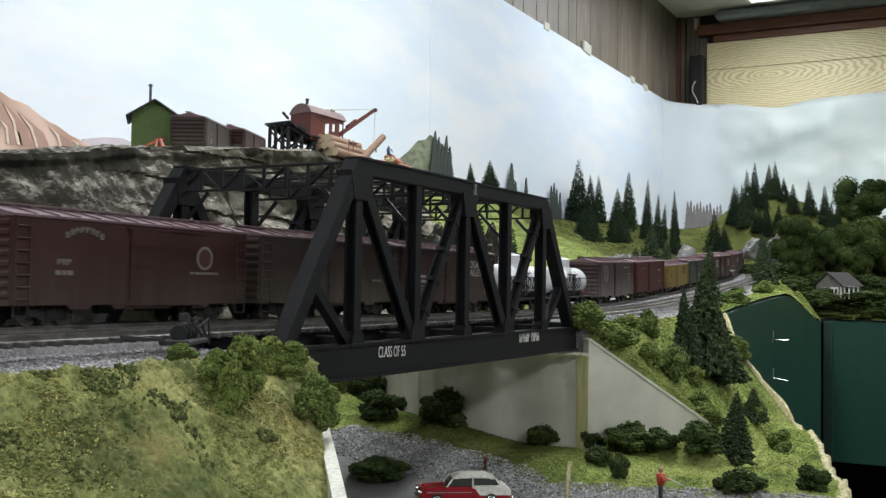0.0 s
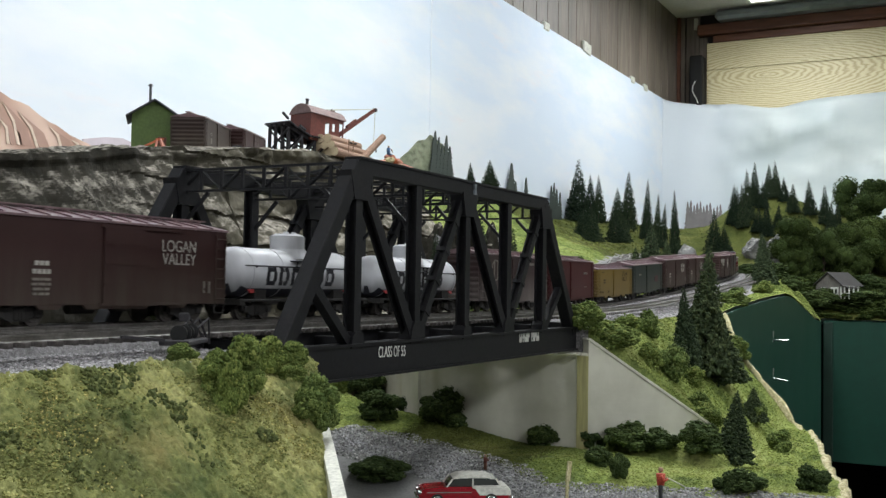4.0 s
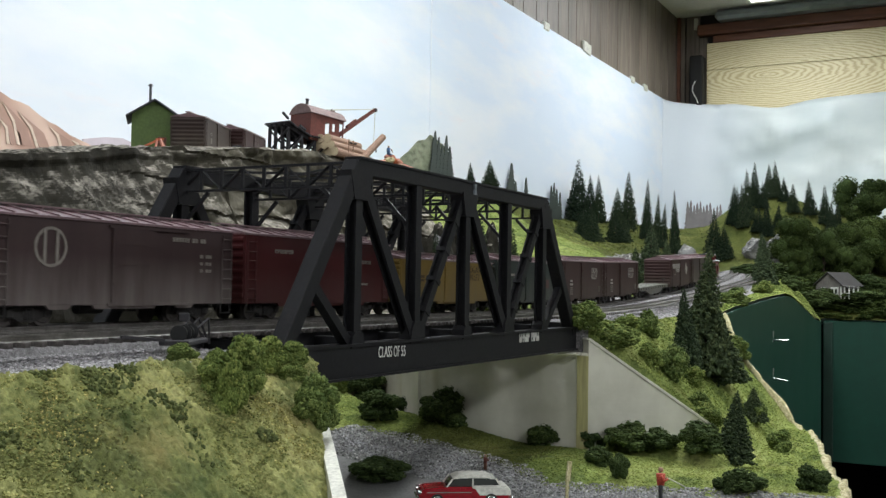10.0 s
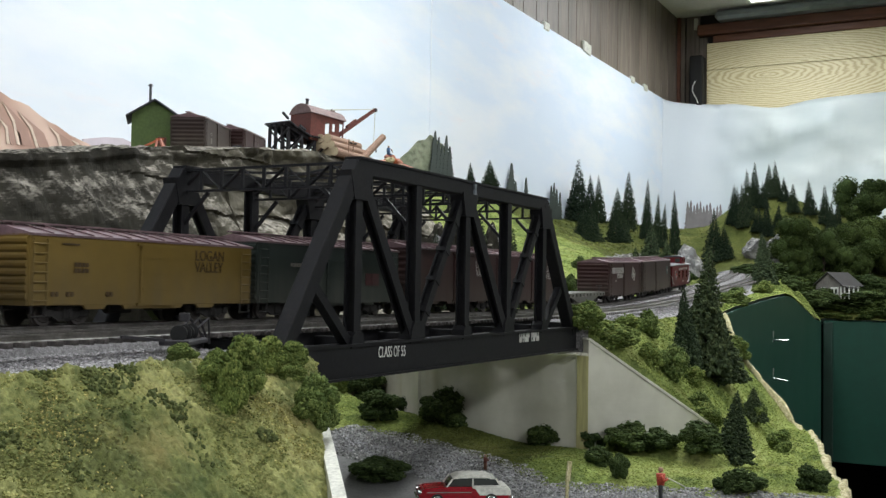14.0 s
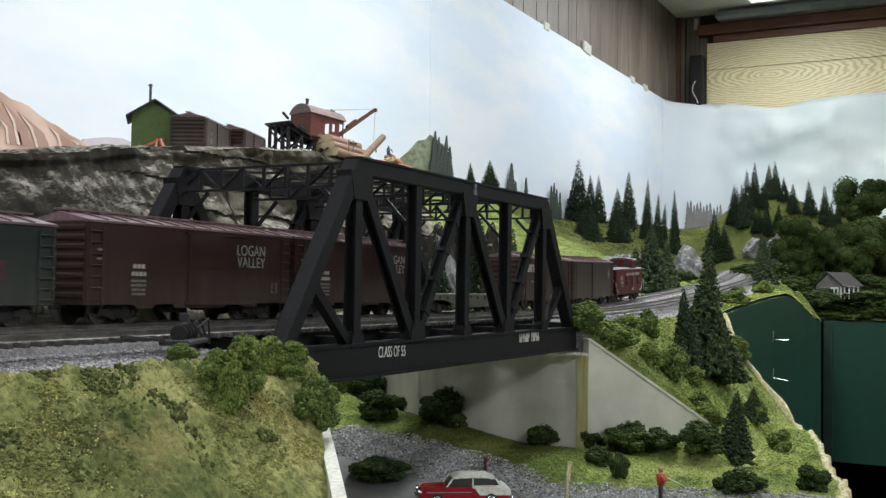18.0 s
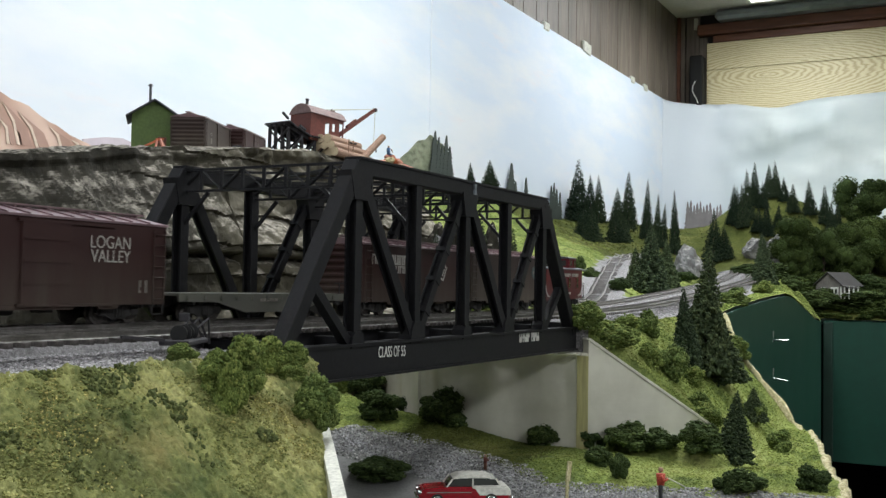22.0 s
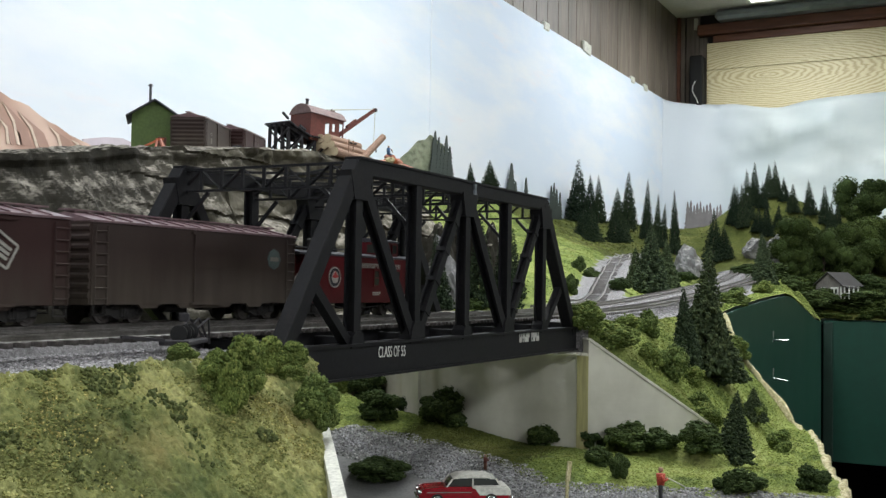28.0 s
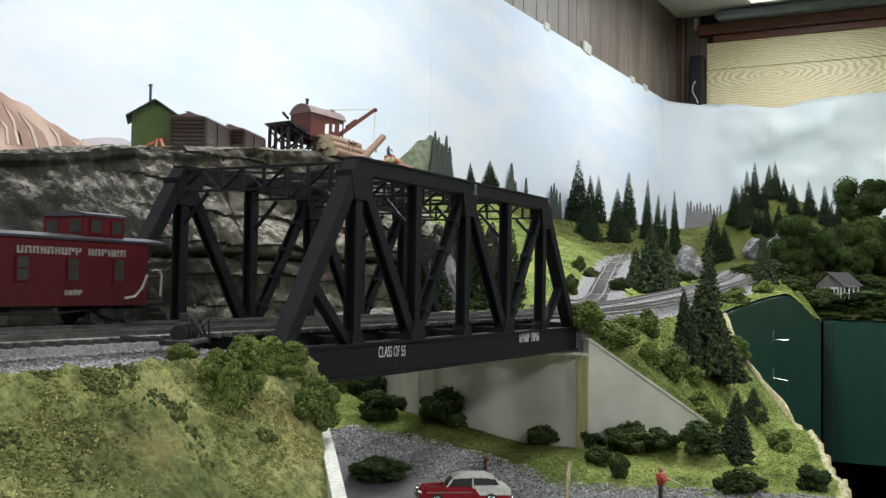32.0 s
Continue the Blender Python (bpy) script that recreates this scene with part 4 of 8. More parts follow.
def trucks(car, half):
    for x in (-half, half):
        tr = new("truck")
        tr.parent = car
        tr.matrix_basis = pose(x, 0, 0)
        bolster = bm_box(-0.003, 0.003, -0.0115, 0.0115, 0.0045, 0.0095, 0.0005)
        if "bolster" not in PARTS:
            PARTS["bolster"] = part("bolster", bolster, M["underbody"], tr)
        else:
            bolster.free()
            share("bolster", PARTS["bolster"], tr, Matrix())
        for sy in (-1, 1):
            shared("sideframe", "side_frame", tr, pose(0, sy * 0.0118, 0, 0, 0, 0 if sy < 0 else 180), side_frame, M["underbody"])
            for wx in (-0.0095, 0.0095):
                shared("wheel", "wheel", tr, pose(wx, sy * 0.0088, 0.0050, 0, 0, 0 if sy < 0 else 180), wheel_mesh, M["wheel"])


def coupler_mesh():
    bm = bmesh.new()
    box(bm, -0.006, 0.0015, -0.0012, 0.0012, 0.0068, 0.0088, 0.0003)
    box(bm, 0.0005, 0.0032, -0.0020, 0.0016, 0.0066, 0.0092, 0.0005)
    return bm


def couplers(car, half):
    shared("coupler", "coupler", car, pose(half, 0, 0), coupler_mesh, M["underbody"])
    shared("coupler", "coupler", car, pose(-half, 0, 0, 0, 0, 180), coupler_mesh, M["underbody"])


def words(car, text, x, z, size, y, mat, squeeze=0.8):
    cu = bpy.data.curves.new("lettering", "FONT")
    cu.body, cu.size, cu.extrude, cu.align_x, cu.align_y = text, size, 0.00006, "CENTER", "CENTER"
    cu.materials.append(mat)
    cu.offset = 0.0
    ob = new("lettering", cu)
    ob.parent = car
    ob.matrix_basis = Matrix.Translation((x, y, z)) @ pose(0, 0, 0, 90) @ Matrix.Diagonal((squeeze, 1, 1, 1))
    return ob


def bars(car, x, z, widths, h, y, mat, gap=0.0006, unit=0.001, curve=0.0):
    """Unreadable or trade lettering: a row of plain blocks."""
    bm = bmesh.new()
    total = sum(abs(w) for w in widths) * unit + gap * (len(widths) - 1)
    u = -total / 2
    rn = random.Random(int(abs(x) * 1e5) + len(widths))
    for w in widths:
        if w > 0:
            c = u + w * unit / 2
            dz = -curve * (c / (total / 2)) ** 2 if curve else 0
            z0, z1, ww = z - h / 2 + dz, z + h / 2 + dz, w * unit
            if len(widths) > 2 and h > 0.0021 and ww < 0.011:
                # two uprights and a cross stroke
                sw = min(ww * 0.34, h * 0.26)
                box(bm, x + u, x + u + sw, y - 0.0001, y + 0.0002, z0, z1)
                lo = rn.choice((0.0, 0.0, 0.45))
                box(bm, x + u + ww - sw, x + u + ww, y - 0.0001, y + 0.0002, z0 + (z1 - z0) * lo, z1)
                zz = z0 + (z1 - z0) * rn.choice((0.12, 0.5, 0.88))
                box(bm, x + u, x + u + ww, y - 0.0001, y + 0.0002, zz - h * 0.09, zz + h * 0.09)
            else:
                box(bm, x + u, x + u + ww, y - 0.0001, y + 0.0002, z0, z1)
        u += abs(w) * unit + gap
    return part("lettering", bm, mat, car)


def ladder_mesh(h, w=0.0070, n=7):
    bm = bmesh.new()
    for x in (0, w):
        rod(bm, (x, -0.0006, 0), (x, -0.0006, h), 0.00035, n=5)
    for i in range(n):
        z = h * (i + 0.5) / n
        rod(bm, (0, -0.0007, z), (w, -0.0007, z), 0.00042, n=5)
    return bm


def end_mesh(hw, z0, z1, ribs):
    """A corrugated steel end, with its ribs standing out."""
    bm = bmesh.new()
    pts = [(-0.0008, z0)]
    for i in range(ribs):
        z = z0 + 0.002 + (z1 - z0 - 0.003) * (i + 0.5) / ribs
        pts += [(0.0004, z - 0.0016), (0.0011, z - 0.0006), (0.0011, z + 0.0006), (0.0004, z + 0.0016)]
    pts += [(0.0004, z1), (-0.0008, z1)]
    pts[0:1] = [(-0.0008, z0), (0.0004, z0)]
    prism(bm, pts, -hw + 0.0010, hw - 0.0010, "y")
    return bm


def boxcar(name, label, category, c, paint, length=0.1455, style="steel", roof=None, eave=0.0454):
    hw, sill, half = 0.0178, 0.0088, length / 2
    car = thing(name, label, category, "freight cars of the train")
    mat = PAINT[paint]
    bm = bmesh.new()
    box(bm, -half, half, -hw, hw, sill, eave, 0.0003)
    part("body", bm, mat, car)
    # notched side sill
    for sy in (-1, 1):
        for x0, x1 in ((-half + 0.028, -half + 0.042), (-0.020, 0.020), (half - 0.042, half - 0.028)):
            bm = bmesh.new()
            prism(bm, [(x0, sill + 0.0003), (x1, sill + 0.0003), (x1 - 0.002, sill - 0.0017), (x0 + 0.002, sill - 0.0017)], sy * (hw - 0.0006) - 0.0005, sy * (hw - 0.0006) + 0.0005, "y")
            part("sill_tab", bm, mat, car)
    bm = bmesh.new()
    ov = 0.0007
    prism(bm, [(-hw - ov, eave - 0.0006), (-hw - ov, eave + 0.0004), (0, eave + 0.0042), (hw + ov, eave + 0.0004), (hw + ov, eave - 0.0006)], -half - 0.0004, half + 0.0004)
    for i in range(1, 13):
        x = -half + length * i / 13
        for sy in (-1, 1):
            beam(bm, (x, sy * (hw + 0.0004), eave + 0.0008), (x, sy * 0.001, eave + 0.0045), 0.0009, 0.0007)
    part("roof", bm, roof or ROOF, car)
    bm = bmesh.new()
    for dy in (-0.0019, 0, 0.0019):
        box(bm, -half - 0.001, half + 0.001, dy - 0.0008, dy + 0.0008, eave + 0.0049, eave + 0.0056)
    for i in range(9):
        x = -half + 0.004 + (length - 0.008) * i / 8
        box(bm, x - 0.0005, x + 0.0005, -0.0026, 0.0026, eave + 0.0036, eave + 0.0050)
    part("running_board", bm, roof or ROOF, car)
    for sy in (-1, 1):
        bm = bmesh.new()
        dw = 0.0125 if style == "steel" else 0.0095
        x0 = 0.003 if style == "steel" else 0
        y = sy * (hw + 0.0006)
        box(bm, x0 - dw, x0 + dw, y - 0.0005, y + 0.0005, sill + 0.0006, eave - 0.0024, 0.0002)
        for k in range(1, 4):
            z = sill + (eave - sill) * k / 4
            box(bm, x0 - dw + 0.0008, x0 + dw - 0.0008, y + sy * 0.0006 - 0.0003, y + sy * 0.0006 + 0.0003, z - 0.0006, z + 0.0006)
        part("door", bm, mat, car)
        for z in (eave - 0.0020, sill + 0.0002):
            bm = bm_box(x0 - dw - 0.002, x0 + dw * 3.0 if style == "steel" else x0 + dw + 0.002, y - 0.0007, y + 0.0007, z - 0.0006, z + 0.0006)
            part("door_track", bm, mat, car)
        for x in (half - 0.0085, -half + 0.0012):
            shared(("ladder", eave, paint), "ladder", car, pose(x if sy < 0 else x + 0.007, sy * hw, sill, 0, 0, 0 if sy < 0 else 180), lambda: ladder_mesh(eave - sill - 0.002), mat)
            bm = bmesh.new()
            for a, b in (((x, sill), (x, sill - 0.0045)), ((x + 0.007, sill), (x + 0.007, sill - 0.0045)), ((x, sill - 0.0045), (x + 0.007, sill - 0.0045))):
                rod(bm, (a[0], sy * hw, a[1]), (b[0], sy * hw, b[1]), 0.0004, n=5)
            part("stirrup", bm, M["underbody"], car)
    for sx in (-1, 1):
        shared(("end", eave, paint), "end_wall", car, pose(sx * half, 0, 0, 0, 0, 0 if sx > 0 else 180), lambda: end_mesh(hw, sill, eave, 8), mat)
    bm = bmesh.new()
    rod(bm, (half + 0.0025, -0.006, 0.037), (half + 0.0032, -0.006, 0.037), 0.0032, n=14)
    rod(bm, (half, -0.006, 0.037), (half + 0.0030, -0.006, 0.037), 0.0005, n=6)
    part("brake_wheel", bm, M["underbody"], car)
    bm = bmesh.new()
    box(bm, -half + 0.002, half - 0.002, -0.003, 0.003, 0.0075, sill)
    for x in (-0.030, -0.010, 0.012, 0.030):
        box(bm, x - 0.001, x + 0.001, -0.0165, 0.0165, 0.0082, sill)
    rod(bm, (-0.018, -0.006, 0.0070), (-0.004, -0.006, 0.0070), 0.0024, n=10)
    box(bm, 0.008, 0.016, -0.009, -0.003, 0.0055, 0.0095, 0.0006)
    part("underframe", bm, M["underbody"], car)
    trucks(car, half - 0.024)
    couplers(car, half)
    return car, -hw - 0.0004


def disc(car, x, z, r, y, mat, name="emblem", ring=0.0, n=24, square=False):
    bm = bmesh.new()
    if ring:
        loops = []
        for i in range(n):
            ca, sa = math.cos(2 * math.pi * i / n), math.sin(2 * math.pi * i / n)
            loops.append([bm.verts.new((x + q * ca, yy, z + q * sa)) for q, yy in ((r - ring / 2, y + 0.0002), (r - ring / 2, y - 0.0001), (r + ring / 2, y - 0.0001), (r + ring / 2, y + 0.0002))])
        for i in range(n):
            for k in range(4):
                bm.faces.new((loops[i][k], loops[(i + 1) % n][k], loops[(i + 1) % n][(k + 1) % 4], loops[i][(k + 1) % 4]))
        bmesh.ops.recalc_face_normals(bm, faces=bm.faces[:])
    else:
        rod(bm, (x, y - 0.0001, z), (x, y + 0.0002, z), r, n=4 if square else n)
    return part(name, bm, mat, car)


def tank_car(label, letters, c):
    car = thing("tank_car", label, "tank car", "freight cars of the train")
    half, zc, r = 0.0508, 0.0252, 0.0137
    bm = bmesh.new()
    n = 28
    prof = [(-half - 0.0030, 0.0), (-half - 0.0026, r * 0.45), (-half - 0.0012, r * 0.82), (-half + 0.001, r), (half - 0.001, r), (half + 0.0012, r * 0.82), (half + 0.0026, r * 0.45), (half + 0.0030, 0.0)]
    rings = []
    for x, rr in prof:
        rings.append([bm.verts.new((x, max(rr, 1e-5) * math.cos(2 * math.pi * i / n), zc + max(rr, 1e-5) * math.sin(2 * math.pi * i / n))) for i in range(n)])
    for A, B in zip(rings, rings[1:]):
        for i in range(n):
            bm.faces.new((A[i], A[(i + 1) % n], B[(i + 1) % n], B[i]))
    bmesh.ops.recalc_face_normals(bm, faces=bm.faces[:])
    # the belly is painted black
    for f in bm.faces:
        if f.calc_center_median().z < zc - 0.60 * r:
            f.material_index = 1
    part("tank", bm, [PAINT["silver"], M["letter_dark"]], car, smooth=True)
    for x in (-half + 0.004, -0.0205, 0.0205, half - 0.004):
        bm = bmesh.new()
        for i in range(n):
            a, b = 2 * math.pi * i / n, 2 * math.pi * (i + 1) / n
            beam(bm, (x, (r + 0.0001) * math.cos(a), zc + (r + 0.0001) * math.sin(a)), (x, (r + 0.0001) * math.cos(b), zc + (r + 0.0001) * math.sin(b)), 0.0005, 0.0005, (0, math.cos(a), math.sin(a)))
        part("rivet_band", bm, PAINT["silver"], car)
    bm = bmesh.new()
    rod(bm, (0, 0, zc + r - 0.005), (0, 0, zc + r + 0.0005), 0.0125, 0.0105, n=28)
    rod(bm, (0, 0, zc + r), (0, 0, 0.0468), 0.0100, 0.0100, n=28)
    rod(bm, (0, 0, 0.0468), (0, 0, 0.0482), 0.0102, 0.0070, n=28)
    for x in (-0.004, 0.0035):
        rod(bm, (x, -0.002, 0.0480), (x, -0.002, 0.0494), 0.0018, 0.0014, n=10)
    part("dome", bm, PAINT["silver"], car, "silver expansion dome")
    for sy in (-1, 1):
        bm = bmesh.new()
        box(bm, -0.0125, 0.0125, sy * 0.0132 - 0.0022, sy * 0.0132 + 0.0022, 0.0318, 0.0326)
        for x in (-0.009, 0.009):
            rod(bm, (x, sy * 0.0145, 0.0320), (x, sy * 0.0132, 0.0285), 0.0004, n=5)
        part("dome_platform", bm, M["letter_dark"], car)
        bm = bmesh.new()
        for x in (-0.0025, 0.0025):
            rod(bm, (x, sy * 0.0152, 0.0105), (x, sy * 0.0150, 0.0320), 0.0005, n=5)
        for k in range(7):
            z = 0.0125 + k * 0.0029
            rod(bm, (-0.0025, sy * 0.0151, z), (0.0025, sy * 0.0151, z), 0.0004, n=5)
        part("ladder", bm, M["underbody"], car)
        bm = bmesh.new()
        rod(bm, (-half - 0.004, sy * 0.0142, 0.0288), (half + 0.004, sy * 0.0142, 0.0288), 0.0004, n=6)
        for x in (-0.045, -0.024, 0.024, 0.045):
            rod(bm, (x, sy * 0.0142, 0.0288), (x, sy * 0.0128, 0.0280), 0.0006, n=5)
        part("handrail", bm, M["letter_dark"], car)
        bm = bm_box(-half - 0.010, half + 0.010, sy * 0.0140 - 0.0030, sy * 0.0140 + 0.0030, 0.0098, 0.0110, 0.0002)
        part("walkway", bm, M["underbody"], car)
    bm = bmesh.new()
    box(bm, -half - 0.010, half + 0.010, -0.0030, 0.0030, 0.0075, 0.0110)
    for sx in (-1, 1):
        box(bm, sx * (half + 0.009) - 0.002, sx * (half + 0.009) + 0.002, -0.0165, 0.0165, 0.0080, 0.0112)
    for x in (-0.038, 0.038):
        box(bm, x - 0.005, x + 0.005, -0.0110, 0.0110, 0.0105, 0.0160)
    rod(bm, (-0.012, -0.005, 0.0068), (0.006, -0.005, 0.0068), 0.0026, n=10)
    part("underframe", bm, M["underbody"], car)
    for sx in (-1, 1):
        bm = bmesh.new()
        prism(bm, [(sx * (half - 0.009), 0.0178), (sx * (half - 0.0015), 0.0178), (sx * (half - 0.0035), 0.0142), (sx * (half - 0.0065), 0.0142)], -0.0119, -0.0114, "y")
        bmesh.ops.rotate(bm, cent=(0, -0.0116, 0.016), matrix=Matrix.Rotation(radians(-38), 3, "X"), verts=bm.verts[:])
        bmesh.ops.translate(bm, vec=(0, 0.0012, -0.0003), verts=bm.verts[:])
        part("placard", bm, M["letter_red"], car, "small red marker")
    # large trade lettering as plain dark blocks that follow the shell
    bm = bmesh.new()
    u = -0.003 - sum(abs(v) for v in letters) * 0.5
    for w in letters:
        if w > 0:
            for k in range(4):
                a0, a1 = radians(-29 + k * 10.5), radians(-29 + (k + 1) * 10.5)
                for e0, e1 in ((0.06, 0.30), (0.62, 0.86)) if k in (1, 2) else ((0.12, 0.80),):
                    vs = []
                    for rr in (r + 0.0001, r + 0.00025):
                        for x in (u + w * e0, u + w * e1):
                            for a in (a0, a1):
                                vs.append(bm.verts.new((x, -rr * math.cos(a), zc + rr * math.sin(a))))
                    for f in ((4, 5, 7, 6), (0, 2, 3, 1), (0, 1, 5, 4), (2, 6, 7, 3), (0, 4, 6, 2), (1, 3, 7, 5)):
                        bm.faces.new([vs[i] for i in f])
        u += abs(w)
    bmesh.ops.recalc_face_normals(bm, faces=bm.faces[:])
    part("lettering", bm, M["letter_dark"], car, "large dark block marks on the shell")
    trucks(car, half - 0.008)
    couplers(car, half + 0.010)
    return car


def flat_car(c):
    car = thing("flat_car", "empty grey-green flat car with fish-belly side sills", "flat car", "freight cars of the train")
    half = 0.0745
    bm = bmesh.new()
    for i in range(58):
        x = -half + 0.001 + (2 * half - 0.002) * i / 58
        box(bm, x, x + 0.0023, -0.0172, 0.0172, 0.0128, 0.0140)
    part("deck", bm, PAINT["flat"], car, "weathered plank deck")
    for sy in (-1, 1):
        bm = bmesh.new()
        prism(bm, [(-half, 0.0135), (half, 0.0135), (half, 0.0100), (half - 0.028, 0.0096), (half - 0.050, 0.0042), (-half + 0.050, 0.0042), (-half + 0.028, 0.0096), (-half, 0.0100)], sy * 0.0170 - 0.0006, sy * 0.0170 + 0.0006, "y")
        for k in range(12):
            x = -half + 0.006 + (2 * half - 0.012) * k / 11
            box(bm, x - 0.0008, x + 0.0008, sy * 0.0181 - 0.0006, sy * 0.0181 + 0.0006, 0.0106, 0.0130)
        part("side_sill", bm, PAINT["flat"], car)
    bm = bmesh.new()
    box(bm, -half + 0.001, half - 0.001, -0.003, 0.003, 0.0072, 0.0127)
    for k in range(9):
        x = -half + 0.012 + (2 * half - 0.024) * k / 8
        box(bm, x - 0.001, x + 0.001, -0.0163, 0.0163, 0.0085, 0.0127)
    part("underframe", bm, M["underbody"], car)
    bm = bmesh.new()
    rod(bm, (half - 0.003, -0.012, 0.0140), (half - 0.003, -0.012, 0.0200), 0.0005, n=6)
    rod(bm, (half - 0.003, -0.012, 0.0200), (half - 0.003, -0.012, 0.0206), 0.0030, n=14)
    part("brake_wheel", bm, M["underbody"], car)
    bars(car, -0.005, 0.0106, (2, 2, 2, 0.8, 1, 1, 1, 1), 0.0016, -0.0180, M["letter_dim"])
    trucks(car, half - 0.024)
    couplers(car, half)
    return car


def caboose(c):
    car = thing("caboose", "bright red wooden caboose with cupola and white grab irons", "caboose", "freight cars of the train")
    half, hw, sill, eave = 0.0600, 0.0166, 0.0085, 0.0372
    red = PAINT["caboose"]
    wx = (-0.0098, 0.016, 0.042)
    bm = bmesh.new()
    box(bm, -0.0540, half, -hw, hw, sill, eave, 0.0002)
    part("body", bm, red, car)

    def curved_roof(x0, x1, w, z, rise, over, mat, name):
        bm = bmesh.new()
        pts = [(-w - over, z - 0.0007)] + [(-w - over + 2 * (w + over) * k / 8, z + 0.0003 + rise * (1 - (k / 4 - 1) ** 2)) for k in range(9)] + [(w + over, z - 0.0007)]
        prism(bm, pts, x0, x1)
        return part(name, bm, mat, car)
    curved_roof(-half - 0.0080, half + 0.0105, hw, eave, 0.0022, 0.0010, ROOF_CABOOSE, "roof")
    bm = bmesh.new()
    box(bm, 0.0255, 0.0485, -0.0132, 0.0132, eave + 0.001, eave + 0.0105, 0.0003)
    cup = part("cupola", bm, red, car)
    curved_roof(0.0249, 0.0493, 0.0132, eave + 0.0110, 0.0016, 0.0006, ROOF_CABOOSE, "cupola_roof")
    bm = bmesh.new()
    for dy in (-0.0014, 0.0014):
        box(bm, -half - 0.011, 0.001, dy - 0.001, dy + 0.001, eave + 0.0040, eave + 0.0046)
    part("running_board", bm, ROOF_CABOOSE, car)
    glass = M["glass"]
    for sy in (-1, 1):
        for x in wx:
            bm = bmesh.new()
            y = sy * (hw + 0.0004)
            for a, b, cc, d in ((x - 0.0034, x + 0.0034, 0.0286, 0.0294), (x - 0.0036, x + 0.0036, 0.0186, 0.0196), (x - 0.0034, x - 0.0027, 0.0196, 0.0286), (x + 0.0027, x + 0.0034, 0.0196, 0.0286), (x - 0.0027, x + 0.0027, 0.0238, 0.0244)):
                box(bm, a, b, y - 0.0004, y + 0.0004, cc, d)
            wn = part("window", bm, red, car)
            part("pane", bm_box(x - 0.0027, x + 0.0027, y - 0.00025, y + 0.0001, 0.0196, 0.0286), glass, wn)
        for x in (0.0312, 0.0434):
            y = sy * (0.0132 + 0.0003)
            bm = bmesh.new()
            for a, b, cc, d in ((x - 0.0034, x + 0.0034, 0.0459, 0.0464), (x - 0.0034, x + 0.0034, 0.0399, 0.0405), (x - 0.0034, x - 0.0028, 0.0405, 0.0459), (x + 0.0028, x + 0.0034, 0.0405, 0.0459)):
                box(bm, a, b, y - 0.0004, y + 0.0004, cc, d)
            wn = part("window", bm, red, car)
            part("pane", bm_box(x - 0.0028, x + 0.0028, y - 0.0002, y + 0.0001, 0.0405, 0.0459), glass, wn)
    for y in (-0.007, 0.007):
        part("cupola_pane", bm_box(0.0482, 0.0488, y - 0.0035, y + 0.0035, 0.0405, 0.0458), glass, car)
        part("cupola_pane", bm_box(0.0252, 0.0258, y - 0.0033, y + 0.0033, 0.0405, 0.0458), glass, car)
    for sx in (-1, 1):
        e = sx * half
        bm = bmesh.new()
        box(bm, min(e, e + sx * 0.011), max(e, e + sx * 0.011), -0.0160, 0.0160, 0.0090, 0.0105, 0.0002)
        for sy in (-1, 1):
            for k, z in enumerate((0.0072, 0.0045)):
                box(bm, e + sx * 0.0055 - 0.0045, e + sx * 0.0055 + 0.0045, sy * (0.0155 + 0.0012 * k) - 0.0018, sy * (0.0155 + 0.0012 * k) + 0.0018, z, z + 0.0006)
        part("platform", bm, M["underbody"], car)
        bm = bmesh.new()
        x = e + sx * 0.0105
        for y in (-0.0150, -0.008, 0.008, 0.0150):
            rod(bm, (x, y, 0.0105), (x, y, 0.0215), 0.0004, n=5)
        for y0, y1 in ((-0.0150, -0.004), (0.004, 0.0150)):
            rod(bm, (x, y0, 0.0215), (x, y1, 0.0215), 0.0005, n=5)
        rod(bm, (x, 0.004, 0.0105), (x, 0.004, 0.0280), 0.0005, n=5)
        rod(bm, (x - 0.0006, 0.004, 0.0280), (x + 0.0006, 0.004, 0.0280), 0.0032, n=14)
        part("end_railing", bm, M["underbody"], car)
        for sy in (-1, 1):
            # curved white grab irons at the corners
            bm = bmesh.new()
            pts = [Vector((e - sx * 0.0145, sy * (hw + 0.0006), 0.0118)), Vector((e - sx * 0.0085, sy * (hw + 0.0008), 0.0125)), Vector((e - sx * 0.004, sy * (hw + 0.0008), 0.0165)), Vector((e - sx * 0.001, sy * (hw + 0.0007), 0.0225))]
            for a, b in zip(pts, pts[1:]):
                rod(bm, a, b, 0.00055, n=6)
            part("grab_iron", bm, M["letter"], car, "curved white grab iron")
            bm = bmesh.new()
            pts = [Vector((e + sx * 0.0030, sy * 0.0160, 0.0245)), Vector((e + sx * 0.0075, sy * 0.0160, 0.0250)), Vector((e + sx * 0.0098, sy * 0.0160, 0.0225)), Vector((e + sx * 0.0092, sy * 0.0160, 0.0125))]
            for a, b in zip(pts, pts[1:]):
                rod(bm, a, b, 0.0005, n=6)
            part("grab_iron", bm, M["letter"], car, "curved white grab iron")
    bm = bmesh.new()
    rod(bm, (-0.026, 0.006, eave + 0.002), (-0.026, 0.006, eave + 0.009), 0.0012, n=8)
    rod(bm, (-0.026, 0.006, eave + 0.009), (-0.026, 0.006, eave + 0.0105), 0.0018, 0.0008, n=8)
    part("stove_pipe", bm, M["underbody"], car)
    bm = bmesh.new()
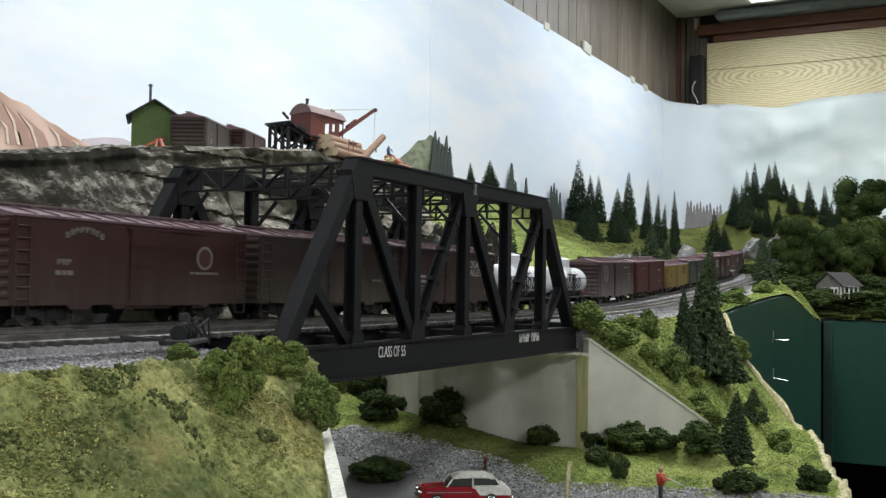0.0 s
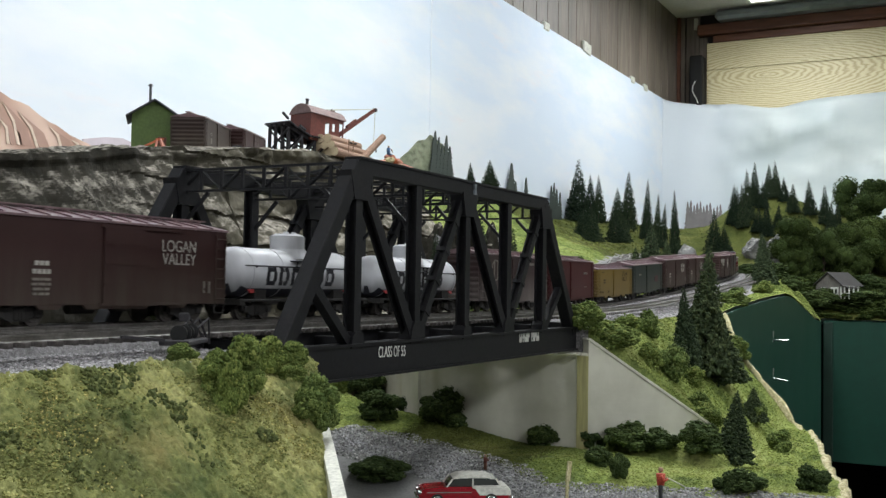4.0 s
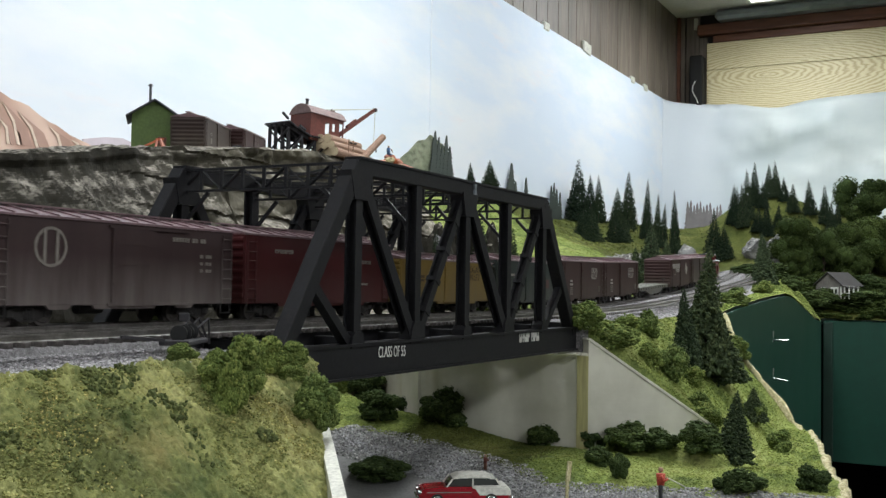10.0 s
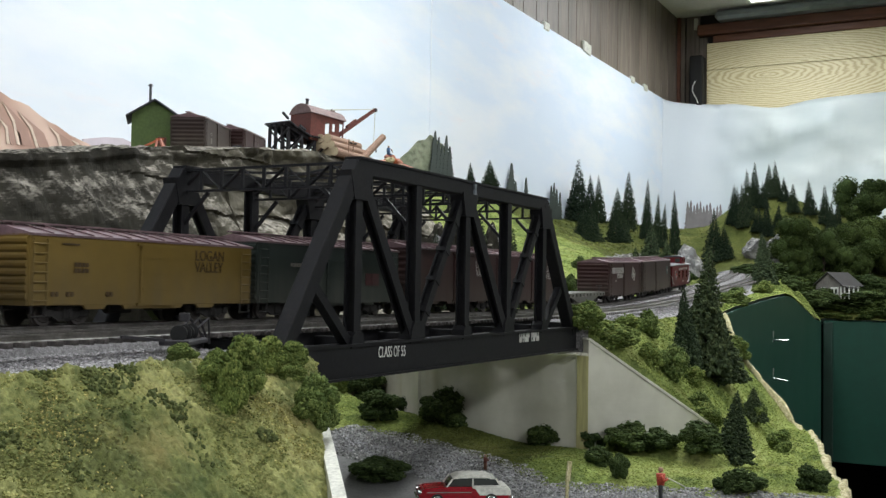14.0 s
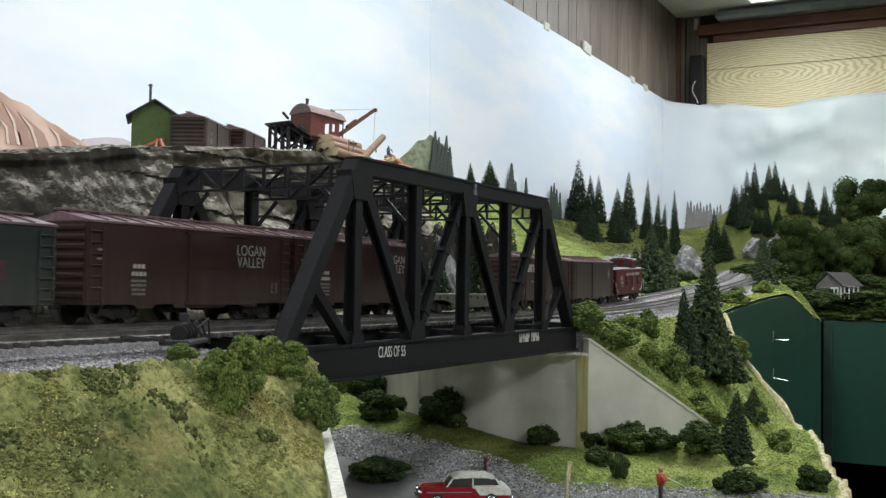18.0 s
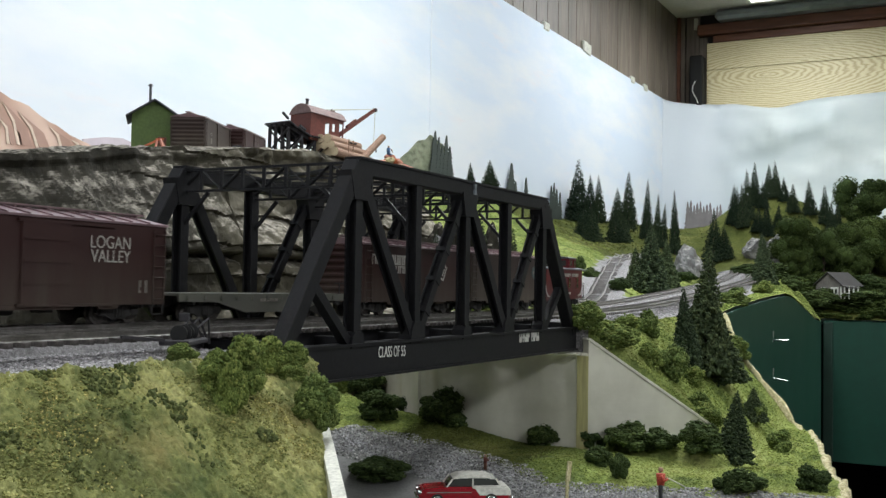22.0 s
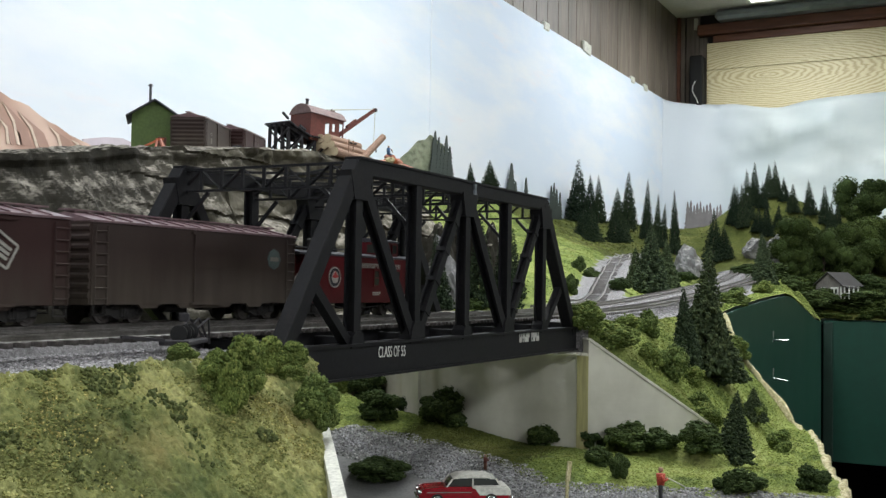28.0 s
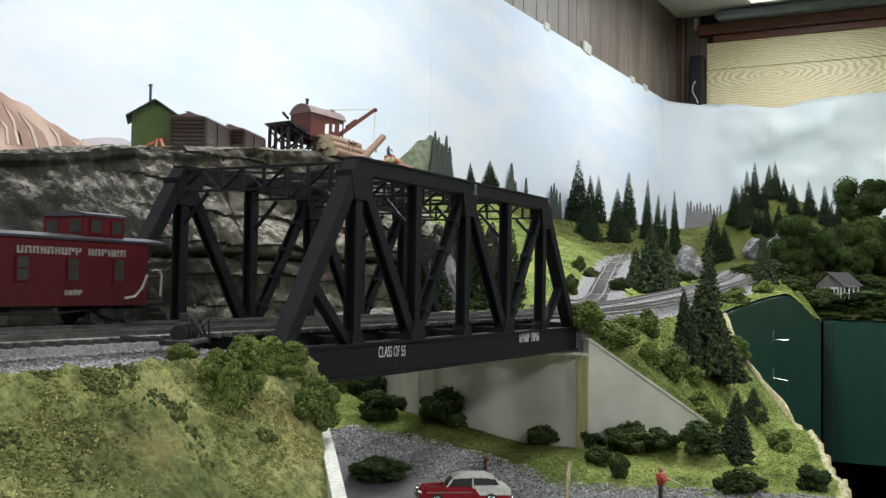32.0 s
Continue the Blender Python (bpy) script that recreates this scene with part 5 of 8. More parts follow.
    box(bm, -half + 0.001, half - 0.001, -0.003, 0.003, 0.0075, 0.0094)
    box(bm, -0.012, 0.010, -0.013, -0.004, 0.0048, 0.0094, 0.0006)
    for y in (-0.0125, 0.0125):
        rod(bm, (-half + 0.012, y, 0.0085), (-0.016, y, 0.0056), 0.0004, n=5)
        rod(bm, (-0.016, y, 0.0056), (0.016, y, 0.0056), 0.0004, n=5)
        rod(bm, (0.016, y, 0.0056), (half - 0.012, y, 0.0085), 0.0004, n=5)
    part("underframe", bm, M["underbody"], car)
    y = -hw - 0.0005
    disc(car, -0.0315, 0.0238, 0.0062, y, M["letter"])
    disc(car, -0.0315, 0.0238, 0.0054, y - 0.00012, M["letter_dark"])
    disc(car, -0.0315, 0.0238, 0.0036, y - 0.00024, M["letter"])
    bm = bmesh.new()
    prism(bm, [(-0.0347, 0.0240), (-0.0315, 0.0272), (-0.0283, 0.0240), (-0.0315, 0.0232)], y - 0.0006, y - 0.0003, "y")
    part("emblem", bm, M["letter_red"], car)
    bars(car, 0.0162, 0.0316, (2.0, 2.0, 1.9, 1.8, 1.9, 1.8, 1.8, 1.9, 1.9, -1.6, 1.8, 1.9, 1.9, 0.7, 1.6, 0.7, 1.9), 0.0030, y, M["letter"], 0.0010, 0.00145)
    bars(car, 0.0162, 0.0142, (1.5, 1.6, 1.6, 1.6), 0.0022, y, M["letter"], 0.0008, 0.00105)
    trucks(car, half - 0.013)
    couplers(car, half + 0.0115)
    return car


m, t, b = nodes_of("dark_window_glass")
b.inputs["Base Color"].default_value, b.inputs["Roughness"].default_value = (0.05, 0.055, 0.05, 1), 0.08
M["glass"] = m


def build_train():
    """The cars from the head of the visible train to its end, each with its place along the line at the start."""
    cars = []
    car, y = boxcar("boxcar", "oxide red steel boxcar with a faded round emblem", "boxcar", -0.0065, "oxide")
    disc(car, 0.0402, 0.0312, 0.0052, y, M["letter_dim"], ring=0.0014)
    disc(car, 0.0402, 0.0312, 0.0044, y, M["letter_red_dim"])
    bars(car, -0.036, 0.0410, (2, 2, 1.7, 2, 2, 1.8, 2, 2), 0.0026, y, M["letter_dim"], 0.0008, curve=0.003)
    bars(car, -0.047, 0.0270, (2, 2, 2), 0.0024, y, M["letter_dim"])
    bars(car, -0.047, 0.0225, (3, 2, 3), 0.0020, y, M["letter_dim"])
    bars(car, 0.040, 0.0238, (2, 1, 3, 2, 1, 3, 2, 2), 0.0012, y, M["letter_dim"])
    cars.append((car, -0.0065))
    car, y = boxcar("boxcar", "grey-brown weathered boxcar without clear lettering", "boxcar", 0.1512, "dusty", style="wood")
    bars(car, 0.045, 0.0225, (2, 2, 3, 2), 0.0012, y, M["letter_dim"])
    cars.append((car, 0.1512))

    def logan(c):
        car, y = boxcar("boxcar", "dark red-brown boxcar lettered LOGAN VALLEY in white", "boxcar", c, "brown")
        words(car, "LOGAN", 0.0380, 0.0360, 0.0078, y, M["letter"], 0.88)
        words(car, "VALLEY", 0.0382, 0.0299, 0.0078, y, M["letter"], 0.88)
        for z, ws in ((0.0262, (2.0, 2.0, 2.0)), (0.0228, (1.8, 1.8, 1.8, 1.8)), (0.0196, (3.5, 1.5, 3)), (0.0176, (3, 3.5, 2)), (0.0156, (3.5, 1, 2.5)), (0.0136, (2, 3, 2))):
            bars(car, -0.0425, z, ws, 0.0019 if z > 0.022 else 0.0011, y, M["letter"] if z > 0.022 else M["letter_dim"])
        bars(car, 0.0580, 0.0170, (1.5, -1, 1.5), 0.0058, y, M["letter_dim"])
        bars(car, -0.066, 0.0330, (3,), 0.0010, y, M["letter_dim"])
        bars(car, -0.066, 0.0290, (3,), 0.0010, y, M["letter_dim"])
        return car
    cars.append((logan(0.299), 0.299))
    w = 0.0112
    cars.append((tank_car("silver tank car with dome and large dark block marks", (w, w, w, w, w, w), 0.447), 0.447))
    cars.append((tank_car("silver tank car with a black ladder and dark block marks", (w, w * 0.9, w, w, w * 0.9, w), 0.587), 0.587))
    car, y = boxcar("boxcar", "dusty grey-brown boxcar with a faded cross emblem", "boxcar", 0.7394, "grey")
    disc(car, -0.0430, 0.0330, 0.0078, y, M["letter_dim"], ring=0.0012)
    bm = bmesh.new()
    for a, b in (((-0.0462, 0.0255), (-0.0462, 0.0405)), ((-0.0398, 0.0255), (-0.0398, 0.0405))):
        beam(bm, (a[0], y, a[1]), (b[0], y, b[1]), 0.0003, 0.0014, (1, 0, 0) if a[0] == b[0] else (0, 0, 1))
    part("emblem", bm, M["letter_dim"], car)
    bars(car, 0.040, 0.0395, (1.5, 1.5, 1.5, 1.2, 1.5, 1.2, -1, 1.5, 1.5, -1, 1.5, 1.5), 0.0020, y, M["letter_dim"])
    for z in (0.0320, 0.0285, 0.0250):
        bars(car, 0.052, z, (2, -0.8, 2, 1.4), 0.0016, y, M["letter_dim"])
    cars.append((car, 0.7394))
    car, y = boxcar("boxcar", "deep red steel boxcar with small faded white data", "boxcar", 0.8955, "red")
    bars(car, -0.040, 0.0370, (1.6, 1.6, 1.2, 1.6, 1.4, 1.6, 1.6, 1.4), 0.0022, y, M["letter_dim"])
    bars(car, 0.043, 0.0335, (2, 1.5, 2, 1.5, 2, 1.5), 0.0022, y, M["letter_dim"])
    bars(car, 0.043, 0.0200, (2, 2, 2), 0.0012, y, M["letter_dim"])
    cars.append((car, 0.8955))
    car, y = boxcar("refrigerator_car", "mustard yellow reefer lettered LOGAN VALLEY, brown roof", "reefer", 1.0552, "yellow", 0.1410, "wood", eave=0.0380)
    words(car, "LOGAN", 0.0375, 0.0322, 0.0072, y - 0.0002, M["letter_umber"], 0.86)
    words(car, "VALLEY", 0.0370, 0.0265, 0.0072, y - 0.0002, M["letter_umber"], 0.86)
    for z in (0.0260, 0.0235):
        bars(car, -0.044, z, (1.5, 1.5, 1.5, 1.5), 0.0018, y - 0.0002, M["letter_umber"])
    bars(car, -0.050, 0.0345, (9,), 0.0008, y - 0.0002, M["letter_umber"])
    for x in (-0.058, -0.050, -0.028):
        bars(car, x, 0.0135, (1.6, 1.6), 0.0020, y - 0.0002, M["letter_umber"])
    cars.append((car, 1.0552))
    car, y = boxcar("boxcar", "dull dark green boxcar with a small red panel", "boxcar", 1.205, "green", 0.1470, eave=0.0418)
    bars(car, 0.041, 0.0230, (7, 8), 0.0075, y, M["letter_red_dim"])
    bars(car, -0.040, 0.0300, (2, 2, 2, 2), 0.0020, y, M["letter_dim"])
    cars.append((car, 1.205))
    cars.append((logan(1.3682), 1.3682))
    cars.append((logan(1.5175), 1.5175))
    cars.append((flat_car(1.6746), 1.6746))
    car, y = boxcar("boxcar", "brown boxcar with white block marks and a tilted square emblem", "boxcar", 1.8330, "brown", 0.1366)
    bars(car, -0.0352, 0.0362, (6.0, 1.8, 4.2, 6.6, 5.4, 5.2, 5.0, 4.4, 4.4), 0.0066, y, M["letter_mid"], 0.0009)
    bars(car, -0.0252, 0.0300, (4.6, 4.8, 4.8, 4.6), 0.0050, y, M["letter_mid"], 0.0010)
    bars(car, -0.042, 0.0250, (1.4, 1.4, 1.4, 1.4), 0.0018, y, M["letter_dim"])
    sq = bmesh.new()
    pts = [(0.0255, 0.0295), (0.0365, 0.0235), (0.0415, 0.0325), (0.0305, 0.0395)]
    for (x0, z0), (x1, z1) in zip(pts, pts[1:] + pts[:1]):
        beam(sq, (x0, y, z0), (x1, y, z1), 0.0003, 0.0010, (z0 - z1, 0, x1 - x0))
    for f in (0.3, 0.5, 0.7):
        a = Vector((pts[0][0], y, pts[0][1])).lerp(Vector((pts[3][0], y, pts[3][1])), f)
        b = Vector((pts[1][0], y, pts[1][1])).lerp(Vector((pts[2][0], y, pts[2][1])), f)
        beam(sq, a.lerp(b, 0.15), a.lerp(b, 0.85), 0.0003, 0.0013, (-0.3, 0, 1))
    part("emblem", sq, M["letter"], car)
    cars.append((car, 1.8330))
    car, y = boxcar("boxcar", "weathered grey-brown boxcar with a small green emblem", "boxcar", 1.9868, "dusty", 0.1470, "wood")
    disc(car, 0.0540, 0.0325, 0.0056, y, M["letter_teal"], n=8)
    bars(car, 0.0540, 0.0325, (7,), 0.0022, y - 0.0003, M["letter_dim"])
    cars.append((car, 1.9868))
    cars.append((caboose(2.133), 2.133))
    return cars


M["letter_mid"] = stain("lettering_grey_white", shades((0.40, 0.38, 0.35), 0.8, 1.1), 150, 0.7, bump_amt=0)
M["letter_teal"] = stain("faded_teal_emblem", shades((0.075, 0.105, 0.10), 0.8, 1.1), 150, 0.7, bump_amt=0)
M["letter_umber"] = stain("lettering_umber", shades((0.075, 0.045, 0.015), 0.8, 1.1), 150, 0.7, bump_amt=0)
M["letter_red_dim"] = stain("faded_red_panel", shades((0.075, 0.026, 0.026)), 150, 0.7, bump_amt=0)
TRAIN = build_train()

# ---- plants: rows of (x, y, height, width) on the ground ----
CONIFERS_NEAR = (
    (0.56, -0.11, 0.1178, 0.0508), (0.517, -0.106, 0.0713, 0.0303), (0.598, -0.118, 0.0734, 0.0482), (0.412, -0.168, 0.0533, 0.0319), (0.583, -0.15, 0.0305, 0.0279),
)
CONIFERS_MID = (
    (1.17, 0.118, 0.11, 0.0607), (1.191, 0.145, 0.0689, 0.0424), (1.397, 0.155, 0.0878, 0.0493), (1.601, 0.027, 0.098, 0.0527),
)
# along the crest the third figure is the height of the tip
CONIFERS_CREST = (
    (2.55, 0.745, 0.412, 0.085), (2.55, 0.706, 0.366, 0.052), (2.55, 0.681, 0.361, 0.05), (2.55, 0.62, 0.321, 0.06), (2.57, 0.597, 0.372, 0.062), (2.55, 0.534, 0.343, 0.044), (2.55, 0.504, 0.304, 0.036), (2.55, 0.487, 0.272, 0.036), (2.55, 0.45, 0.31, 0.040),
)
CONIFERS_RIDGE = (
    (2.033, 0.544, 0.0728, 0.0476), (1.926, 0.48, 0.0865, 0.0532), (2.202, 0.512, 0.0767, 0.0649), (2.333, 0.534, 0.0648, 0.0525), (2.606, 0.352, 0.1548, 0.0684), (2.61, 0.319, 0.1006, 0.0552),
)
CONIFERS_KNOLL = (
    (2.791, 0.337, 0.1255, 0.0447), (2.79, 0.32, 0.12, 0.0411), (2.773, 0.303, 0.1361, 0.0442), (2.797, 0.296, 0.1609, 0.0513), (2.84, 0.283, 0.1401, 0.0484), (2.846, 0.259, 0.0863, 0.0414), (2.94, 0.259, 0.1099, 0.0426), (2.93, 0.234, 0.1198, 0.0423), (2.914, 0.207, 0.0769, 0.0419), (2.871, 0.174, 0.091, 0.0481), (2.896, 0.128, 0.1099, 0.0481), (2.874, 0.083, 0.1219, 0.044), (2.849, 0.062, 0.0955, 0.0369), (2.868, 0.05, 0.0824, 0.0336), (2.748, 0.254, 0.0787, 0.0469), (2.754, 0.229, 0.1053, 0.0468), (2.801, 0.208, 0.0778, 0.0372),
)
CONIFERS_LEFT = (
    (1.728, 0.703, 0.0569, 0.0259), (1.836, 0.704, 0.0647, 0.0458), (0.600, 0.182, 0.0866, 0.034), (0.655, 0.160, 0.1000, 0.042), (0.700, 0.150, 0.0900, 0.040), (0.745, 0.162, 0.0850, 0.036),
)
BUSHES_SLOPE = (
    (0.372, -0.066, 0.0240, 0.0300), (0.389, -0.046, 0.0133, 0.0177), (0.418, -0.079, 0.0232, 0.0358), (0.502, -0.075, 0.0255, 0.0235), (0.391, -0.085, 0.0208, 0.0355), (0.431, -0.099, 0.0188, 0.0233), (0.455, -0.111, 0.0329, 0.0329), (0.5, -0.116, 0.0191, 0.0238), (0.45, -0.133, 0.0179, 0.0206), (0.444, -0.143, 0.023, 0.0274), (0.757, -0.099, 0.0267, 0.0316), (0.587, -0.15, 0.0224, 0.0296), (0.526, -0.182, 0.0198, 0.0227), (0.97, -0.051, 0.0246, 0.0435), (1.306, -0.023, 0.0233, 0.0394),
)
BUSHES_FOOT = (
    (0.371, -0.154, 0.0226, 0.0355), (0.363, -0.035, 0.0181, 0.0301), (0.369, -0.072, 0.0153, 0.022), (0.369, -0.101, 0.0208, 0.0383), (0.37, -0.126, 0.0172, 0.0296), (0.31, -0.099, 0.0155, 0.0233), (0.287, -0.121, 0.0185, 0.0156), (0.32, -0.237, 0.0186, 0.0228), (0.296, -0.199, 0.0163, 0.0306), (0.292, -0.19, 0.0142, 0.0178),
)
# third and fourth are oversized, to darken the floor where shade falls
BUSHES_RIVER = (
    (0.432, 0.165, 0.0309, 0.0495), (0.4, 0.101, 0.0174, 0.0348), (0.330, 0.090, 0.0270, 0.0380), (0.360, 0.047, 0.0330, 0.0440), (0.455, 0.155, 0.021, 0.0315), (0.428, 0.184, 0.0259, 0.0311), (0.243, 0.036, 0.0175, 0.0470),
)
BUSHES_BANK = (
    (-0.07, -0.091, 0.0231, 0.0231), (-0.033, -0.076, 0.0137, 0.016), (-0.021, -0.078, 0.0121, 0.0163), (-0.031, -0.1, 0.0205, 0.0196), (-0.066, -0.06, 0.0078, 0.0125), (0.364, 0.151, 0.0192, 0.0192),
)
BUSHES_BACK = (
    (1.228, 0.255, 0.0261, 0.0242), (1.226, 0.234, 0.0203, 0.0277), (0.969, 0.17, 0.0313, 0.0219), (1.042, 0.126, 0.0209, 0.0355), (1.895, 0.072, 0.0411, 0.0967), (2.058, 0.152, 0.0262, 0.0655), (1.839, 0.016, 0.0303, 0.0584), (2.441, 0.041, 0.0587, 0.132), (2.458, -0.053, 0.0493, 0.1596), (2.484, -0.091, 0.0582, 0.0873), (0.629, 0.187, 0.0248, 0.0371), (0.64, 0.162, 0.0161, 0.0309), (1.527, 0.18, 0.0254, 0.0423), (1.644, 0.184, 0.0223, 0.0446),
)


def leaf_paint(name, dark, mid, lit, fine=500):
    m, t, b = nodes_of(name)
    geo = t.nodes.new("ShaderNodeNewGeometry").outputs["Random Per Island"]
    col = ramp(t, geo, ((0.0, dark), (0.55, mid), (1.0, lit)))
    info = t.nodes.new("ShaderNodeObjectInfo").outputs["Random"]
    col = mix(t, col, ramp(t, info, ((0.0, (0.75, 0.80, 0.8)), (1.0, (1.2, 1.15, 1.0)))), 1.0, "MULTIPLY")
    n = noise_tex(t, coords(t), fine, 2)
    col = mix(t, col, ramp(t, n, ((0.3, (0.6,) * 3), (0.7, (1.25,) * 3))), 1.0, "MULTIPLY")
    link(t, col, b.inputs["Base Color"])
    b.inputs["Roughness"].default_value = 0.9
    b.inputs["Specular IOR Level"].default_value = 0.12
    return m


M["needle"] = leaf_paint("conifer_needles", (0.030, 0.046, 0.026), (0.056, 0.080, 0.042), (0.100, 0.128, 0.066))
M["far_needle"] = leaf_paint("far_conifer_needles", (0.015, 0.025, 0.016), (0.026, 0.042, 0.025), (0.046, 0.066, 0.036))
M["bush"] = leaf_paint("bush_foam", (0.064, 0.098, 0.028), (0.125, 0.168, 0.050), (0.205, 0.245, 0.080))
M["bush_mid"] = leaf_paint("olive_foam", (0.150, 0.160, 0.050), (0.240, 0.245, 0.088), (0.330, 0.325, 0.130))
M["bush_mid_dark"] = leaf_paint("deep_olive_foam", (0.050, 0.066, 0.026), (0.085, 0.105, 0.042), (0.130, 0.150, 0.062))
M["bush_lit"] = leaf_paint("light_bush_foam", (0.060, 0.080, 0.014), (0.130, 0.160, 0.030), (0.22, 0.24, 0.055))
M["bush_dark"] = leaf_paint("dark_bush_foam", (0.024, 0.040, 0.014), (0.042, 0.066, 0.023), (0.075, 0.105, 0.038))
M["maple"] = leaf_paint("broadleaf_foam", (0.024, 0.040, 0.011), (0.046, 0.070, 0.019), (0.085, 0.112, 0.032))
M["bark"] = stain("bark", shades((0.060, 0.045, 0.033)), 200, 0.9, 5, 0.3)
M["straw"] = leaf_paint("straw_foam", (0.24, 0.225, 0.080), (0.38, 0.345, 0.135), (0.54, 0.48, 0.22))

OCTA_V = np.array(((1, 0, 0), (-1, 0, 0), (0, 1, 0), (0, -1, 0), (0, 0, 1), (0, 0, -1)), float)
OCTA_F = np.array(((0, 2, 4), (2, 1, 4), (1, 3, 4), (3, 0, 4), (2, 0, 5), (1, 2, 5), (3, 1, 5), (0, 3, 5)))


bm = bmesh.new()
bmesh.ops.create_icosphere(bm, subdivisions=1, radius=1)
LOBE_V = np.array([v.co[:] for v in bm.verts])
LOBE_F = np.array([[v.index for v in f.verts] for f in bm.faces])
bm.free()


def crumbs(name, centres, radii, rs, squash=1.0, lobes=0):
    """Many small irregular lumps as one mesh."""
    centres, radii = np.asarray(centres, float), np.asarray(radii, float)
    vs_, fs_, at = [], [], 0
    # the first ones are rounded lobes, the rest small grains
    for base, faces_, lo, hi, sl in ((LOBE_V, LOBE_F, 0.62, 1.35, slice(0, lobes)), (OCTA_V, OCTA_F, 0.6, 1.3, slice(lobes, None))):
        c, r = centres[sl], radii[sl]
        n, k = len(c), len(base)
        if n == 0:
            continue
        q, _ = np.linalg.qr(rs.normal(size=(n, 3, 3)))
        v = base[None] * rs.uniform(lo, hi, (n, k, 1)) if lo < 0.62 else base[None] * (1 + np.where(r > 0.45 * r.max(), 0.12, 0.36)[:, None, None] * rs.uniform(-1, 1, (n, k, 1)))
        v = np.einsum("nij,nkj->nki", q, v) * r[:, None, None]
        v[:, :, 2] *= squash
        vs_.append((v + c[:, None, :]).reshape(-1, 3))
        fs_.append((faces_[None] + at + k * np.arange(n)[:, None, None]).reshape(-1, 3))
        at += n * k
    v, f = np.concatenate(vs_), np.concatenate(fs_)
    me = bpy.data.meshes.new(name)
    me.from_pydata(v.reshape(-1, 3).tolist(), [], f.tolist())
    me.polygons.foreach_set("use_smooth", [True] * len(me.polygons))
    return me


def bush_mesh(seed, clumps=40, grains=1500):
    """A clump of foam about one unit wide and high: heaped lobes set all over with crumbly lumps and loose grains."""
    rs = np.random.RandomState(seed)
    cs, rr, gc, gr = [], [], [], []
    heaps = [(np.array((0.0, 0.0, 0.32)), 0.30)]
    for k in range(10):
        a, d = 2 * np.pi * (k * 0.382 + rs.uniform(-0.05, 0.05)), rs.uniform(0.20, 0.36)
        heaps.append((np.array((d * np.cos(a), d * np.sin(a), rs.uniform(0.10, 0.70) * (1.25 - d))), rs.uniform(0.11, 0.19)))
    heaps.append((np.array((rs.uniform(-0.12, 0.12), rs.uniform(-0.12, 0.12), 0.66)), 0.22))
    for c, r in heaps:
        cs.append(c[None])
        rr.append([r * 0.88])
        for count, spread, lo, hi, pts, sizes in ((clumps, 0.13, 0.022, 0.062, cs, rr), (grains // 12, 0.30, 0.010, 0.026, gc, gr)):
            u = rs.normal(size=(count, 3))
            u /= np.linalg.norm(u, axis=1)[:, None]
            p = c + u * r * rs.uniform(1 - spread, 1 + spread * 1.1, (count, 1))
            p = p[p[:, 2] > -0.05]
            pts.append(p)
            sizes.append(rs.uniform(lo, hi, len(p)))
    lobes = sum(len(c) for c in cs)
    me = crumbs("bush", np.concatenate(cs + gc), np.concatenate(rr + gr), rs, 1.0, lobes)
    me.polygons.foreach_set("use_smooth", [False] * len(me.polygons))
    return me


BUSH = {}


def plant_bush(x, y, h, w, kind, seed, label, sink=0.04, dense=1100):
    if "near bank" in label and "dense" in label:
        h *= 1.05
    key = (kind, seed % 5, dense)
    if key not in BUSH:
        BUSH[key] = bush_mesh(seed % 5 + 11, *{6000: (130, 7000), 1800: (75, 2600)}.get(dense, (24, 500)))
        BUSH[key].materials.append(M[kind])
    me = BUSH[key]
    r = random.Random(seed)
    if len(me.materials) == 0:
        me.materials.append(M[kind])
    ob = new("bush", me)
    ob.matrix_basis = Matrix.Translation((x, y, ground_z(x, y) - h * sink)) @ pose(0, 0, 0, 0, 0, r.uniform(0, 360)) @ Matrix.Diagonal((w, w, h * 1.02, 1))
    return tagged(ob, label, "bush", "bushes")


def conifer_mesh(seed, boughs, tufts):
    """Boughs in a spiral round a mast, each a row of small tufts; one unit high and wide."""
    rs = np.random.RandomState(seed)
    cs, rr = [], []
    for i in range(boughs):
        h = 0.02 + 0.95 * (1 - (1 - (i + rs.rand()) / boughs) ** 0.62)
        a = 2.39996 * i + rs.uniform(-0.4, 0.4)
        reach = 0.5 * ((1 - h) ** 0.92 * rs.uniform(0.84, 1.06)) + 0.010
        for k in range(tufts):
            f = 0.30 + 0.70 * (k + rs.rand()) / tufts
            side = rs.normal() * 0.05 * (1 - h)
            cs.append((reach * f * math.cos(a) - side * math.sin(a), reach * f * math.sin(a) + side * math.cos(a), h + 0.035 - 0.10 * f * reach + 0.008 * rs.normal()))
            rr.append((0.013 + 0.055 * (1 - h)) * (1.25 - 0.60 * f) * rs.uniform(0.7, 1.25) * (1.0 if tufts > 6 else 0.92))
    me = crumbs("crown", np.array(cs), np.array(rr), rs, 0.55)
    me.polygons.foreach_set("use_smooth", [False] * len(me.polygons))
    return me


CONIFER = {}


